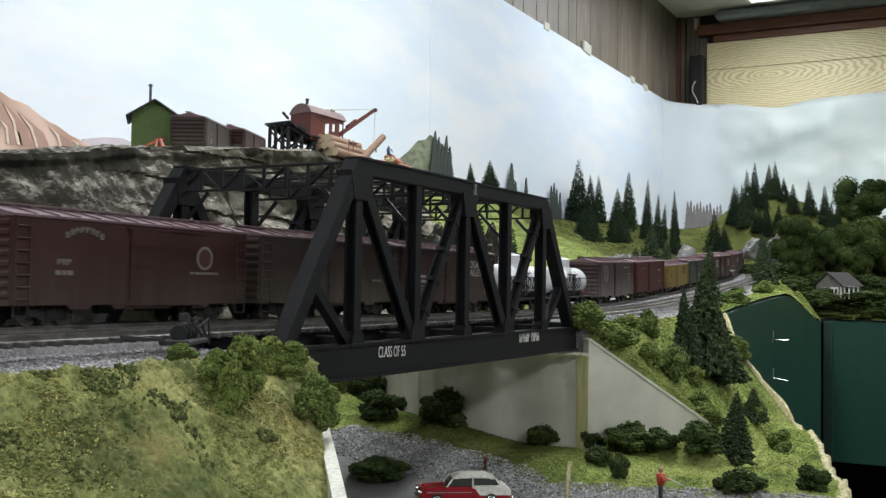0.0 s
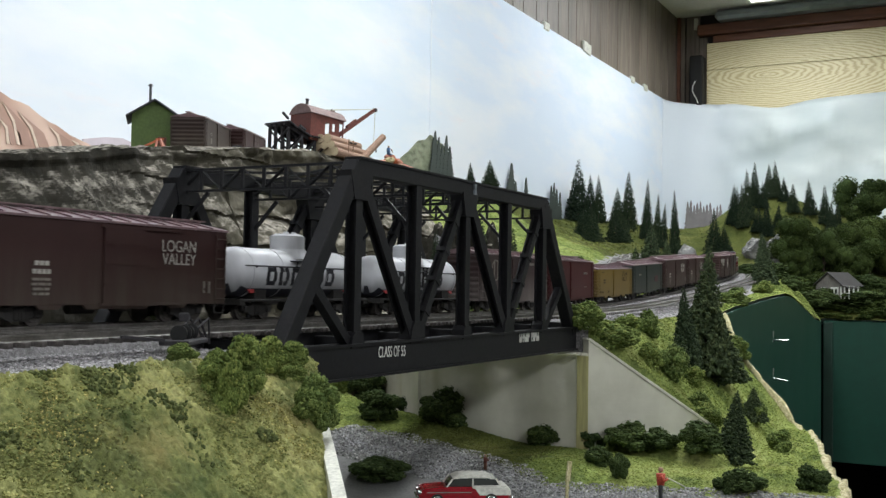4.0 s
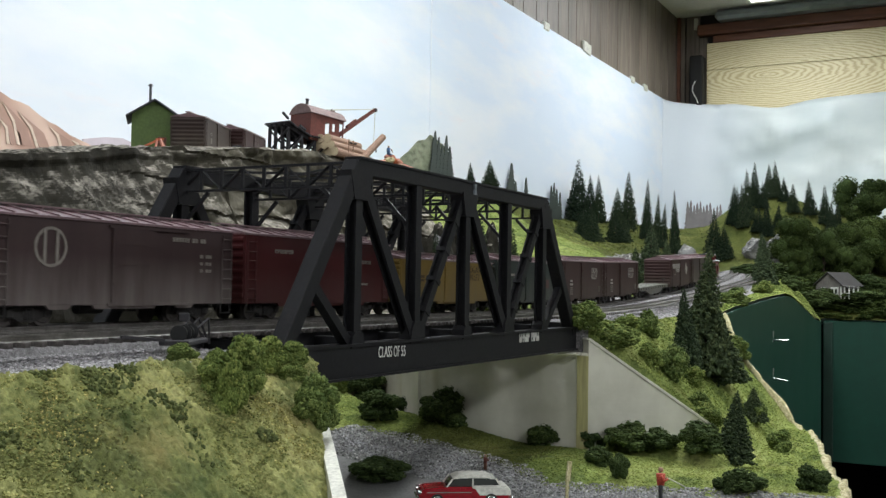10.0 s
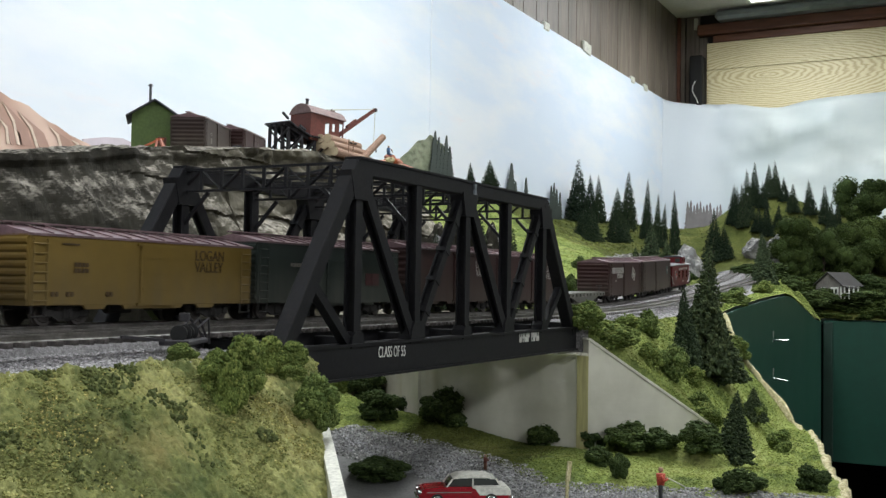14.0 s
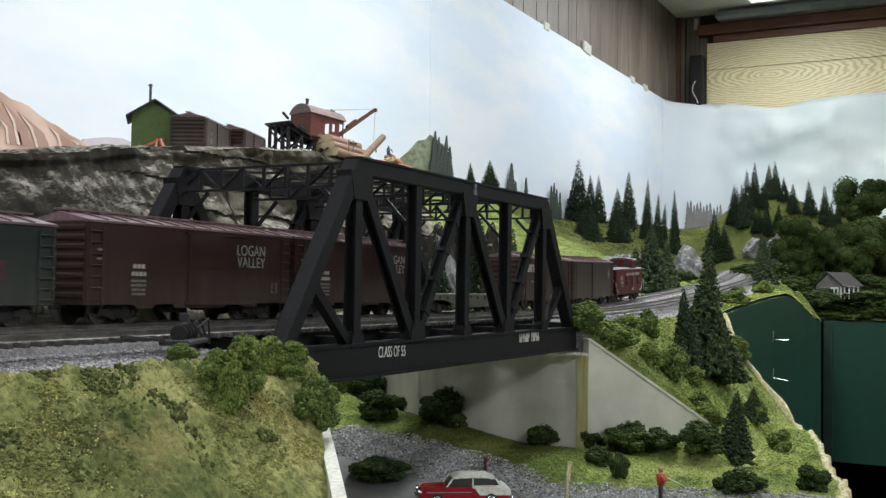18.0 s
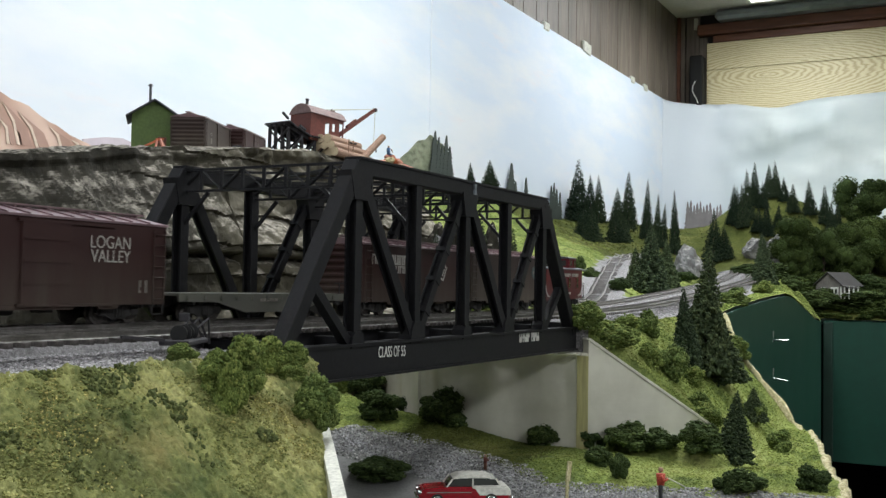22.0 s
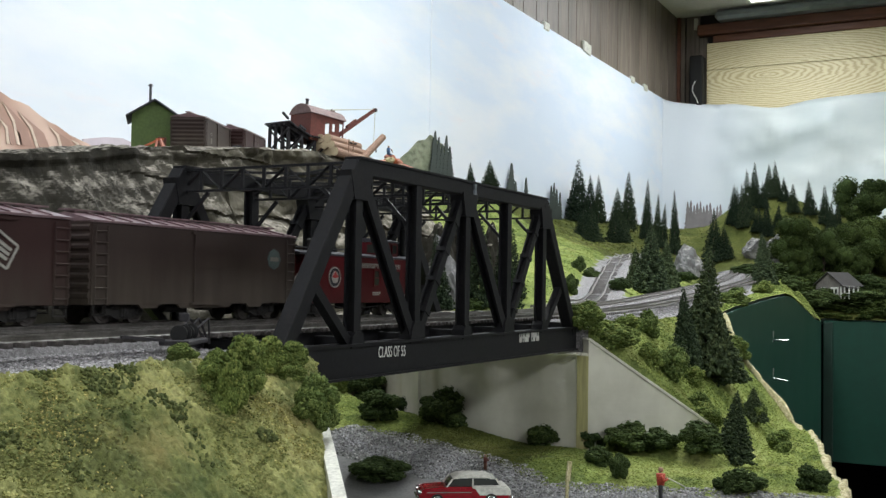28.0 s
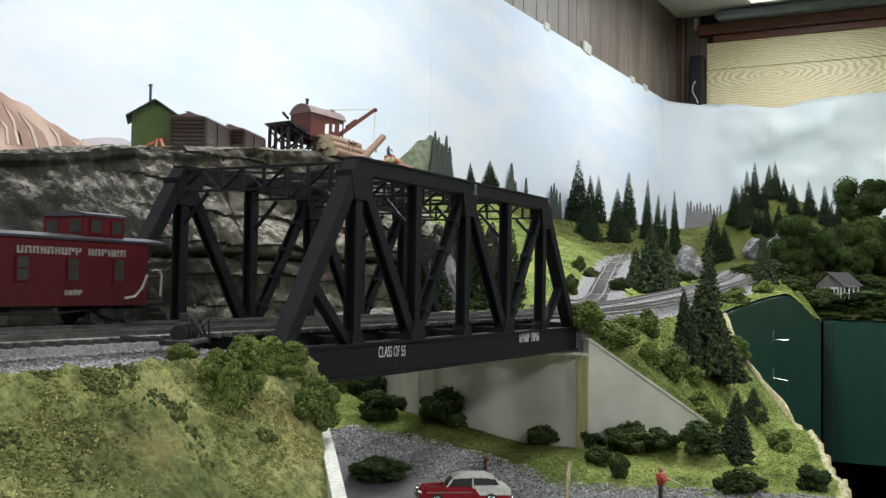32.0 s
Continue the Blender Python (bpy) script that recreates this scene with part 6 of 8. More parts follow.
def plant_conifer(x, y, h, w, near, seed, group, sink=0.0):
    """A tapered trunk and a ragged needle crown."""
    key = (near, seed % 4)
    if key not in CONIFER:
        crown = conifer_mesh(seed % 4 + 3, 260 if near else 230, 11 if near else 5)
        crown.materials.append(M["needle" if near else "far_needle"])
        bm = bmesh.new()
        rod(bm, (0, 0, -0.06), (0, 0, 0.96), 0.022, 0.003, 7)
        tm = bpy.data.meshes.new("trunk")
        bm.to_mesh(tm)
        bm.free()
        tm.materials.append(M["bark"])
        CONIFER[key] = (crown, tm)
    crown, tm = CONIFER[key]
    e = thing("conifer", "dark green bottle-brush conifer standing in the grass" if near else "small dark green conifer on the hillside", "tree", group)
    r = random.Random(seed * 7 + 1)
    e.matrix_basis = Matrix.Translation((x, y, ground_z(x, y) - h * sink)) @ pose(0, 0, 0, r.uniform(-3, 3), r.uniform(-3, 3), r.uniform(0, 360))
    s = Matrix.Diagonal((w, w, h, 1))
    for nm, me in (("crown", crown), ("trunk", tm)):
        o = new(nm, me)
        o.parent = e
        o.matrix_basis = s if nm == "crown" else Matrix.Diagonal((h * 0.5, h * 0.5, h, 1))
    return e


def broadleaf(x, y, h, w, seed, label="broad dark green foam tree with a lumpy crown"):
    e = thing("broadleaf_tree", label, "tree", "broadleaf trees", m=Matrix.Translation((x, y, ground_z(x, y) - 0.004)))
    rs = np.random.RandomState(seed)
    cs, rr, gc, gr, limbs = [], [], [], [], []
    for k in range(24):
        a, d, z = rs.uniform(0, 2 * np.pi), rs.uniform(0, 0.36) * w, rs.uniform(0.22, 0.80) * h
        d *= 1.1 - 0.6 * abs(z / h - 0.45)
        c = np.array((d * np.cos(a), d * np.sin(a), z))
        r = rs.uniform(0.11, 0.20) * w
        u = rs.normal(size=(420, 3))
        u /= np.linalg.norm(u, axis=1)[:, None]
        cs.append(c[None])
        rr.append([r * 0.92])
        gc.append(c + u * r * rs.uniform(0.86, 1.05, (420, 1)))
        gr.append(rs.uniform(0.007, 0.016, 420) * w)
        limbs.append(c)
    me = crumbs("crown", np.concatenate(cs + gc), np.concatenate(rr + gr), rs, 1.0, len(cs))
    me.materials.append(M["maple"])
    o = new("crown", me)
    o.parent = e
    bm = bmesh.new()
    rod(bm, (0, 0, -0.005), (0, 0, h * 0.45), 0.035 * w, 0.02 * w, 8)
    for c in limbs[:7]:
        rod(bm, (0, 0, h * 0.22), Vector(c), 0.014 * w, 0.006 * w, 5)
    part("trunk", bm, M["bark"], e)
    return e


seed = 0
CREST = tuple((x, y, tip - ground_z(x, y), w) for x, y, tip, w in CONIFERS_CREST)
for rows, near, group in ((CONIFERS_NEAR, True, "conifers by the wing wall"), (CONIFERS_MID, True, "conifers along the line"), (CREST, False, "conifers on the crest"), (CONIFERS_RIDGE, False, "conifers on the ridge"), (CONIFERS_KNOLL, False, "conifers on the knoll"), (CONIFERS_LEFT, False, "conifers behind the bridge")):
    for x, y, h, w in rows:
        plant_conifer(x, y, h, w * (1.05 if near else 1.15), near, seed, group)
        seed += 1
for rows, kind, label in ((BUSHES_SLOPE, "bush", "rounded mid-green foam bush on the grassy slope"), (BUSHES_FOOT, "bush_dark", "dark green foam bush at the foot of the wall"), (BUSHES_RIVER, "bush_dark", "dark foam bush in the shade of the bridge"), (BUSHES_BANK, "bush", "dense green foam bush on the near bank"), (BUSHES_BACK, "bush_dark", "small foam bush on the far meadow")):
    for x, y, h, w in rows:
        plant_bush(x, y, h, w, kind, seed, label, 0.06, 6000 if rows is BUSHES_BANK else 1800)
        seed += 1
rn = random.Random(8)
for x, y, h, w in BUSHES_BANK:
    # smaller clumps that fill the hedge by the abutment
    for k in range(2):
        plant_bush(x + rn.uniform(-0.45, 0.45) * w, y + rn.uniform(-0.35, 0.2) * w, h * rn.uniform(0.55, 0.85), w * rn.uniform(0.5, 0.75), "bush", seed, "dense green foam bush on the near bank", 0.06, 6000)
        seed += 1
for k, (x, y, h, w) in enumerate(((2.60, 0.115, 0.195, 0.175), (2.62, 0.055, 0.165, 0.15), (2.70, -0.055, 0.180, 0.20), (2.74, -0.15, 0.170, 0.19), (2.68, 0.010, 0.17, 0.13), (2.95, -0.02, 0.15, 0.2), (2.60, -0.02, 0.12, 0.12), (2.55, 0.125, 0.10, 0.10))):
    broadleaf(x, y, h, w, 40 + k)
rn = random.Random(31)
for k in range(90):
    # undergrowth round the cottage
    x, y = rn.uniform(2.405, 2.62), rn.uniform(-0.26, 0.13)
    if not (2.430 < x < 2.53 and -0.085 < y < 0.08):
        plant_bush(x, y, rn.uniform(0.020, 0.036) * (0.55 if x < 2.43 else 1), rn.uniform(0.04, 0.075), "maple", 200 + k, "dark undergrowth round the cottage")
for k, (x, y, w, h) in enumerate(((-0.16, 0.105, 0.030, 0.014), (-0.13, 0.108, 0.022, 0.012), (-0.105, 0.112, 0.026, 0.012))):
    ob = plant_bush(x, y, h, w, "bush_lit", 70 + k, "yellow-green bush between the track and the cliff")


# ground foam, gravel and stones: far too many to count
def scatter(name, label, n, x0, x1, y0, y1, r0, r1, mat, keep, seed, squash=0.7, lift=0.2, round_=False):
    rs = np.random.RandomState(seed)
    cs, rr = [], []
    tries = 0
    while len(cs) < n and tries < n * 6:
        tries += 1
        x, y = rs.uniform(x0, x1), rs.uniform(y0, y1)
        if y < front(x) + 0.003 or not keep(x, y):
            continue
        r = rs.uniform(r0, r1)
        cs.append((x, y, ground_z(x, y) + r * lift))
        rr.append(r)
    me = crumbs(name, np.array(cs), np.array(rr), rs, squash, len(cs) if round_ else 0)
    me.polygons.foreach_set("use_smooth", [False] * len(me.polygons))
    me.materials.append(M[mat])
    return tagged(new(name, me), label, "scenery", kind="stuff")


def off_bed(x, y):
    return bed_half(x, y) > 0.070 + 0.005 * wobble(x, y, 8, 30, 2)


def in_gorge(x, y):
    return gorge_west(y) < x < 0.369


def chance(x, y):
    """An even spread of values from 0 to 1 that thins a drift towards its edge."""
    return noise.cell(Vector((x * 9000.0, y * 9000.0, 0.5))) % 1.0


NEAR = (-0.34, 0.0, -0.17, -0.064)


def on_bank(x, y):
    return off_bed(x, y) and not in_gorge(x, y)


def turf_sheet(label, x0, x1, y0, y1, nx, ny, keep):
    """A felted mat of ground foam: one fine sheet with soft tufts."""
    vs_, fs_ = [], []
    inside = np.zeros((nx + 1, ny + 1), bool)
    for i in range(nx + 1):
        x = x0 + (x1 - x0) * i / nx
        for j in range(ny + 1):
            y = y0 + (y1 - y0) * j / ny
            inside[i, j] = keep(x, y)
            tuft = abs(wobble(x, y, 3.0, 120, 3))
            mound = max(0.0, wobble(x, y, 9.0, 30, 3)) * smooth01(0.070, 0.086, bed_half(x, y))
            z = -0.0002 + 0.0026 * tuft + 0.0040 * mound + 0.0034 * max(-0.4, wobble(x, y, 13.0, 16, 2)) * smooth01(0.072, 0.095, bed_half(x, y)) + 0.0020 * abs(wobble(x, y, 5.0, 300, 2)) + 0.0008 * wobble(x, y, 1.0, 700, 1)
            vs_.append((x + 0.0006 * wobble(x, y, 2.0, 260, 1), y, ground_z(x, y) + z))
    n = ny + 1
    for i in range(nx):
        for j in range(ny):
            if inside[i, j] and inside[i + 1, j] and inside[i, j + 1] and inside[i + 1, j + 1]:
                a = i * n + j
                fs_.append((a, a + n, a + n + 1, a + 1))
    me = bpy.data.meshes.new("turf")
    me.from_pydata(vs_, [], fs_)
    me.polygons.foreach_set("use_smooth", [True] * len(me.polygons))
    me.materials.append(M["turf"])
    return tagged(new("turf", me), label, "scenery", kind="stuff")


turf_sheet("olive ground foam on the near bank", -0.33, 0.0, -0.17, -0.066, 700, 220, on_bank)
scatter("turf", "fine olive crumbs on the near bank", 26000, *NEAR, 0.00025, 0.0007, "foam", on_bank, 2, 0.9, 1.6)
scatter("turf", "coarse green foam lumps in drifts on the near bank", 15000, *NEAR, 0.0003, 0.00085, "bush_mid", lambda x, y: on_bank(x, y) and wobble(x, y, 2.5, 26, 3) > -0.25 + 0.8 * chance(x, y), 21, 0.8, 0.9)
scatter("turf", "dark foam lumps in small hollows of the near bank", 6000, *NEAR, 0.0003, 0.0008, "bush_mid_dark", lambda x, y: on_bank(x, y) and wobble(x, y, 7.5, 30, 3) > 0.05 + 0.7 * chance(x, y), 22, 0.8, 0.9)


def in_patch(x, y):
    """Ragged patches of taller weeds on the near bank."""
    for cx, cy, r in PATCHES:
        if (x - cx) ** 2 + (1.4 * (y - cy)) ** 2 < (r * (0.45 + 0.9 * chance(x, y) + 0.8 * wobble(x, y, 4.0, 70, 3))) ** 2:
            return True
    return False


PATCHES = ((-0.109, -0.077, 0.006), (-0.119, -0.081, 0.005), (-0.126, -0.079, 0.005), (-0.109, -0.090, 0.005), (-0.104, -0.094, 0.004), (-0.114, -0.109, 0.007), (-0.106, -0.103, 0.004), (-0.142, -0.074, 0.004), (-0.170, -0.092, 0.005), (-0.158, -0.105, 0.004), (-0.074, -0.109, 0.004))
scatter("turf", "dull green weeds in ragged patches on the near bank", 9000, *NEAR, 0.0004, 0.0012, "bush_mid_dark", lambda x, y: on_bank(x, y) and in_patch(x, y), 25, 1.0, 1.6)
scatter("turf", "straw-coloured foam on the near bank", 12000, *NEAR, 0.0002, 0.0006, "straw", lambda x, y: on_bank(x, y) and wobble(x, y, 12.5, 22, 3) > -0.1 + 0.7 * chance(x, y), 23, 0.8, 1.0)
scatter("turf", "light green foam on the far slope", 20000, 0.37, 0.82, -0.26, -0.03, 0.0005, 0.0013, "foam_light", lambda x, y: off_bed(x, y), 4)
scatter("turf", "lit green foam behind the bridge", 9000, 0.20, 0.369, 0.055, 0.185, 0.0003, 0.0009, "foam_light", lambda x, y: in_gorge(x, y) and x - bank_mid(y) > bank_half(y) - 0.004, 15)
scatter("turf", "green foam on the gorge floor, darkened as bridge shade", 9000, 0.20, 0.369, -0.055, 0.06, 0.0003, 0.0008, "hill_and_shade_foam", lambda x, y: in_gorge(x, y) and x - bank_mid(y) > bank_half(y) - 0.004, 5)
scatter("turf", "light foam beside the river", 9000, 0.20, 0.369, -0.26, -0.05, 0.0003, 0.0009, "foam_light", lambda x, y: in_gorge(x, y) and x - bank_mid(y) > bank_half(y) - 0.004, 16)
scatter("turf", "bright foam on the meadows", 12000, 0.6, 2.0, 0.08, 0.6, 0.0008, 0.0019, "foam_light", lambda x, y: off_bed(x, y) and abs(y - branch_y(x)) > 0.045, 6)
scatter("turf", "foam on the far hills", 9000, 1.8, 3.4, -0.1, 0.78, 0.0014, 0.0032, "hill_and_shade_foam", lambda x, y: off_bed(x, y), 7)
scatter("turf", "bright grass verge along the layout edge", 6000, 0.8, 2.38, -0.08, 0.1, 0.0012, 0.0028, "foam_light", lambda x, y: off_bed(x, y) and y < line_y(x), 8)
scatter("gravel", "loose grey ballast stones beside the rails", 12000, -0.32, 0.0, -0.080, 0.075, 0.0005, 0.0010, "stone", lambda x, y: bed_half(x, y) < 0.072, 9)
scatter("gravel", "loose grey ballast stones past the bridge", 7000, 0.38, 1.3, -0.08, 0.12, 0.0006, 0.0012, "stone", lambda x, y: bed_half(x, y) < 0.068, 10)
scatter("river_stones", "broken pale grey stones on the river bank", 13000, 0.20, 0.38, -0.26, 0.17, 0.0003, 0.0011, "riverstone", lambda x, y: abs(x - bank_mid(y)) < bank_half(y) + 0.004 + 0.008 * wobble(x, y, 1, 40, 2) and ground_z(x, y) < -0.08, 11, 0.8, 0.35)

# ---- the loading yard on the rock shelf ----
M["shed_green"] = stain("shed_green_paint", shades((0.085, 0.135, 0.035), 0.85, 1.15), 60, 0.7, 6, 0.2)
M["shed_roof"] = stain("shed_roof_felt", shades((0.045, 0.050, 0.060)), 60, 0.6)
M["timber"] = stain("creosoted_timber", shades((0.022, 0.020, 0.024)), 150, 0.8)
M["crane_red"] = stain("crane_red_paint", shades((0.155, 0.042, 0.030), 0.85, 1.15), 60, 0.6)
M["crane_roof"] = stain("crane_roof_paint", shades((0.20, 0.13, 0.12)), 60, 0.6)
M["log"] = stain("log_bark", shades((0.34, 0.22, 0.155), 0.8, 1.2), 120, 0.8, 6, 0.3, stretch=(0.2, 1, 1))
M["log_end"] = stain("sawn_log_end", shades((0.66, 0.54, 0.36)), 200, 0.7)
M["orange"] = stain("orange_paint", shades((0.55, 0.13, 0.05)), 100, 0.5)
M["orange_pale"] = stain("salmon_paint", shades((0.62, 0.26, 0.19)), 100, 0.5)
M["blue"] = stain("blue_cloth", shades((0.05, 0.12, 0.26)), 200, 0.8)
M["skin"] = stain("figure_paint", shades((0.36, 0.22, 0.15)), 200, 0.7)
M["red_cloth"] = stain("red_cloth", shades((0.45, 0.06, 0.03)), 200, 0.7)
M["black_cloth"] = stain("black_cloth", shades((0.02, 0.02, 0.022)), 200, 0.7)


def shed():
    e = thing("shed", "small green gabled shed with a dark roof and stovepipe", "shed", m=Matrix.Translation((0.4568, 0.4561, 0.1634)) @ pose(0, 0, 0, 0, 0, -47))
    # local x runs across the gable, y to the back
    w, d, h, r = 0.0235, 0.052, 0.036, 0.0145
    bm = bmesh.new()
    prism(bm, [(-w, -0.004), (w, -0.004), (w, h), (0, h + r), (-w, h)], 0, d, "y")
    part("shell", bm, M["shed_green"], e)
    for sx in (-1, 1):
        bm = bmesh.new()
        a, b = Vector((0, d / 2, h + r + 0.0013)), Vector((sx * (w + 0.006), d / 2, h - r * 0.006 / w + 0.0013 - 0.001))
        beam(bm, a, b, d + 0.012, 0.0014, (0, 0, 1))
        part("roof_slope", bm, M["shed_roof"], e)
    bm = bmesh.new()
    rod(bm, (-0.005, 0.012, h), (-0.005, 0.012, h + 0.033), 0.0014, n=8)
    rod(bm, (-0.005, 0.012, h + 0.033), (-0.005, 0.012, h + 0.035), 0.0030, 0.0012, n=8)
    part("stovepipe", bm, M["shed_roof"], e)
    part("door", bm_box(0.004, 0.013, -0.0012, 0.0006, -0.002, 0.012, 0.0003), M["brown"], e, "low brown door")
    part("foundation", bm_box(-w - 0.002, w + 0.002, -0.002, d + 0.002, -0.010, -0.001), M["strip"], e)


def yard_cars():
    head = 29.0
    ux, uy = math.cos(radians(head)), math.sin(radians(head))
    c0 = Vector((0.4708, 0.3976, 0.1599))
    for k, (label, paint) in enumerate((("parked brown boxcar with a ribbed end on the shelf siding", "dusty"), ("parked brown boxcar with faded white block marks", "brown"))):
        car, y = boxcar("boxcar", label, "boxcar", 0, paint)
        along = 0.0728 + 0.1493 * k
        side = 0.0178 - 0.017 * k
        p = c0 + Vector((ux * along - uy * side, uy * along + ux * side, 0.0045 + 0.0105 * k))
        car.matrix_basis = Matrix.Translation((p.x, p.y, p.z - 0.0103)) @ pose(0, 0, 0, 0, 0, head - 1.5 * k) @ pose(0, 0, 0, 0, -3.6, 0)
        car["group"] = "boxcars parked on the shelf"
        if k:
            bars(car, 0.010, 0.0400, (3, 3, 3, 3, 3), 0.0050, y, M["letter_dim"])
            bars(car, 0.010, 0.0330, (3, 3, 3, 3, 3, 3), 0.0050, y, M["letter_dim"])
        else:
            bars(car, -0.040, 0.0300, (2, 2, 2), 0.0030, y, M["letter_dim"])
            bars(car, -0.040, 0.0225, (4, 3), 0.0060, y, M["letter_dim"])


def log_mesh(n=12):
    bm = bmesh.new()
    rod(bm, (0, 0, 0), (1, 0, 0), 1.0, 0.94, n)
    for f in bm.faces:
        if len(f.verts) > 4:
            f.material_index = 1
    return bm


def crane():
    p = Vector((0.5295, 0.3173, 0.1751))
    deck_z = p.z
    head = -10.0
    tr = thing("timber_trestle", "black timber loading trestle with crossed bracing", "trestle", m=Matrix.Translation((p.x, p.y, deck_z)) @ pose(0, 0, 0, 0, 0, head) @ Matrix.Translation((0, 0, 0.003 - deck_z)))
    x0, x1 = -0.034, 0.070

    def rise(x):
        # the ramp climbs away from the cab
        return deck_z + 0.34 * max(0.0, -x)

    for dy in (-0.012, -0.004, 0.004, 0.012):
        bm = bmesh.new()
        beam(bm, (x0, dy, rise(x0) - 0.003), (0, dy, deck_z - 0.003), 0.0028, 0.0030, (0, 0, 1))
        box(bm, 0, x1, dy - 0.0014, dy + 0.0014, deck_z - 0.0045, deck_z - 0.0015)
        part("stringer", bm, M["timber"], tr)
    rn = random.Random(3)
    first = None
    for i in range(24):
        x = x0 + (x1 - x0) * (i + 0.5) / 24
        m = pose(x, rn.uniform(-0.001, 0.001), rise(x) - 0.0008, 0, 18 if x < 0 else 0, rn.uniform(-2, 2))
        if first is None:
            first = part("plank", bm_box(-0.0019, 0.0019, -0.019, 0.019, -0.0008, 0.0008), M["timber"], tr, at=m)
        else:
            share("plank", first, tr, m)
    for i in range(6):
        x = x0 + 0.004 + (x1 - x0 - 0.008) * i / 5
        for dy in (-0.014, -0.005, 0.005, 0.014):
            part("post", bm_box(x - 0.0013, x + 0.0013, dy - 0.0013, dy + 0.0013, 0.140, rise(x) - 0.004), M["timber"], tr)
        bm = bmesh.new()
        beam(bm, (x + 0.0018, -0.016, 0.153), (x + 0.0018, 0.016, rise(x) - 0.006), 0.0012, 0.0016)
        beam(bm, (x - 0.0018, 0.016, 0.153), (x - 0.0018, -0.016, rise(x) - 0.006), 0.0012, 0.0016)
        part("cross_brace", bm, M["timber"], tr)
        if i < 5:
            bm = bmesh.new()
            beam(bm, (x, -0.0162, 0.154), (x + (x1 - x0 - 0.008) / 5, -0.0162, rise(x + (x1 - x0 - 0.008) / 5) - 0.006), 0.0010, 0.0016)
            part("long_brace", bm, M["timber"], tr)
    for dx, tz in ((-0.003, 8), (0.022, 6)):
        bm = bmesh.new()
        beam(bm, (x0 + dx + 0.004, -0.017, rise(x0 + dx) + 0.0005), (x0 + dx - 0.006, -0.019, rise(x0 + dx) + tz * 0.0007), 0.002, 0.002)
        part("loose_timber", bm, M["timber"], tr)

    c = thing("log_loader", "red-brown steam log loader with arched roof and boom", "crane", m=Matrix.Translation((p.x, p.y, deck_z + 0.0005)) @ pose(0, 0, 0, 0, 3, head))
    L_, w, h = 0.051, 0.0155, 0.0275
    bm = bmesh.new()
    t_ = 0.0010
    box(bm, 0, 0.0012, -w, w, 0, h)
    box(bm, 0, L_, w - t_, w, 0, h)
    # near side with its two window openings and an open cab front
    for a, b, z0, z1 in ((0.0012, 0.022, 0, h), (0.022, 0.029, 0, 0.0085), (0.022, 0.029, 0.0215, h), (0.029, 0.033, 0, h), (0.033, 0.038, 0, 0.013), (0.033, 0.038, 0.0215, h), (0.038, 0.044, 0, h), (0.044, L_ - 0.0012, 0, 0.0055), (0.044, L_ - 0.0012, 0.0235, h), (L_ - 0.0012, L_, 0, h)):
        box(bm, a, b, -w, -w + t_, z0, z1)
    box(bm, 0, L_, -w, w, -0.0012, 0.0004)
    box(bm, L_ - 0.001, L_, -w, w, 0, 0.006)
    part("cab", bm, M["crane_red"], c)
    bm = bmesh.new()
    pts = [(-w - 0.0015, h)] + [(-w - 0.0015 + 2 * (w + 0.0015) * k / 10, h + 0.0006 + 0.0105 * (1 - (k / 5 - 1) ** 2) ** 0.7) for k in range(11)] + [(w + 0.0015, h)]
    prism(bm, pts, -0.0015, L_ + 0.002)
    part("roof", bm, M["crane_roof"], c)
    bm = bmesh.new()
    rod(bm, (0.010, 0.002, h + 0.008), (0.010, 0.002, h + 0.0175), 0.0016, n=8)
    rod(bm, (0.010, 0.002, h + 0.0175), (0.010, 0.002, h + 0.0185), 0.0021, n=8)
    part("smokestack", bm, M["timber"], c)
    part("roof_box", bm_box(0.038, 0.044, -0.008, -0.003, h + 0.008, h + 0.012, 0.0004), M["crane_roof"], c)
    tip = Vector((0.094, -0.022, 0.049))
    bm = bmesh.new()
    root = Vector((0.046, -0.006, 0.008))
    for dy in (-0.0022, 0.0022):
        beam(bm, root + Vector((0, dy, 0)), tip + Vector((0, dy * 0.4, 0)), 0.0012, 0.0034)
    for k in range(9):
        a = root.lerp(tip, (k + 0.5) / 9)
        beam(bm, a + Vector((0, -0.002, 0)), a + Vector((0, 0.002, 0)), 0.0016, 0.0012)
    part("boom", bm, M["crane_red"], c)
    bm = bmesh.new()
    beam(bm, root.lerp(tip, 0.30) + Vector((0, 0, 0.003)), root.lerp(tip, 0.52) + Vector((0, 0, 0.0034)), 0.004, 0.003)
    part("boom_box", bm, M["crane_red"], c)
    bm = bmesh.new()
    rod(bm, (0.032, -0.006, h + 0.0095), tip, 0.00035, n=5)
    rod(bm, (0.030, -0.004, h + 0.0100), tip, 0.00035, n=5)
    part("boom_cable", bm, M["strip"], c)
    bm = bmesh.new()
    rod(bm, tip + Vector((0, 0.0015, -0.001)), tip + Vector((0, -0.0015, -0.001)), 0.0022, n=12)
    part("sheave", bm, M["timber"], c)
    bm = bmesh.new()
    rod(bm, tip, tip + Vector((0.0003, 0, -0.0440)), 0.00035, n=5)
    part("hoist_cable", bm, M["strip"], c)
    bm = bmesh.new()
    g = tip + Vector((0.0003, 0, -0.0470))
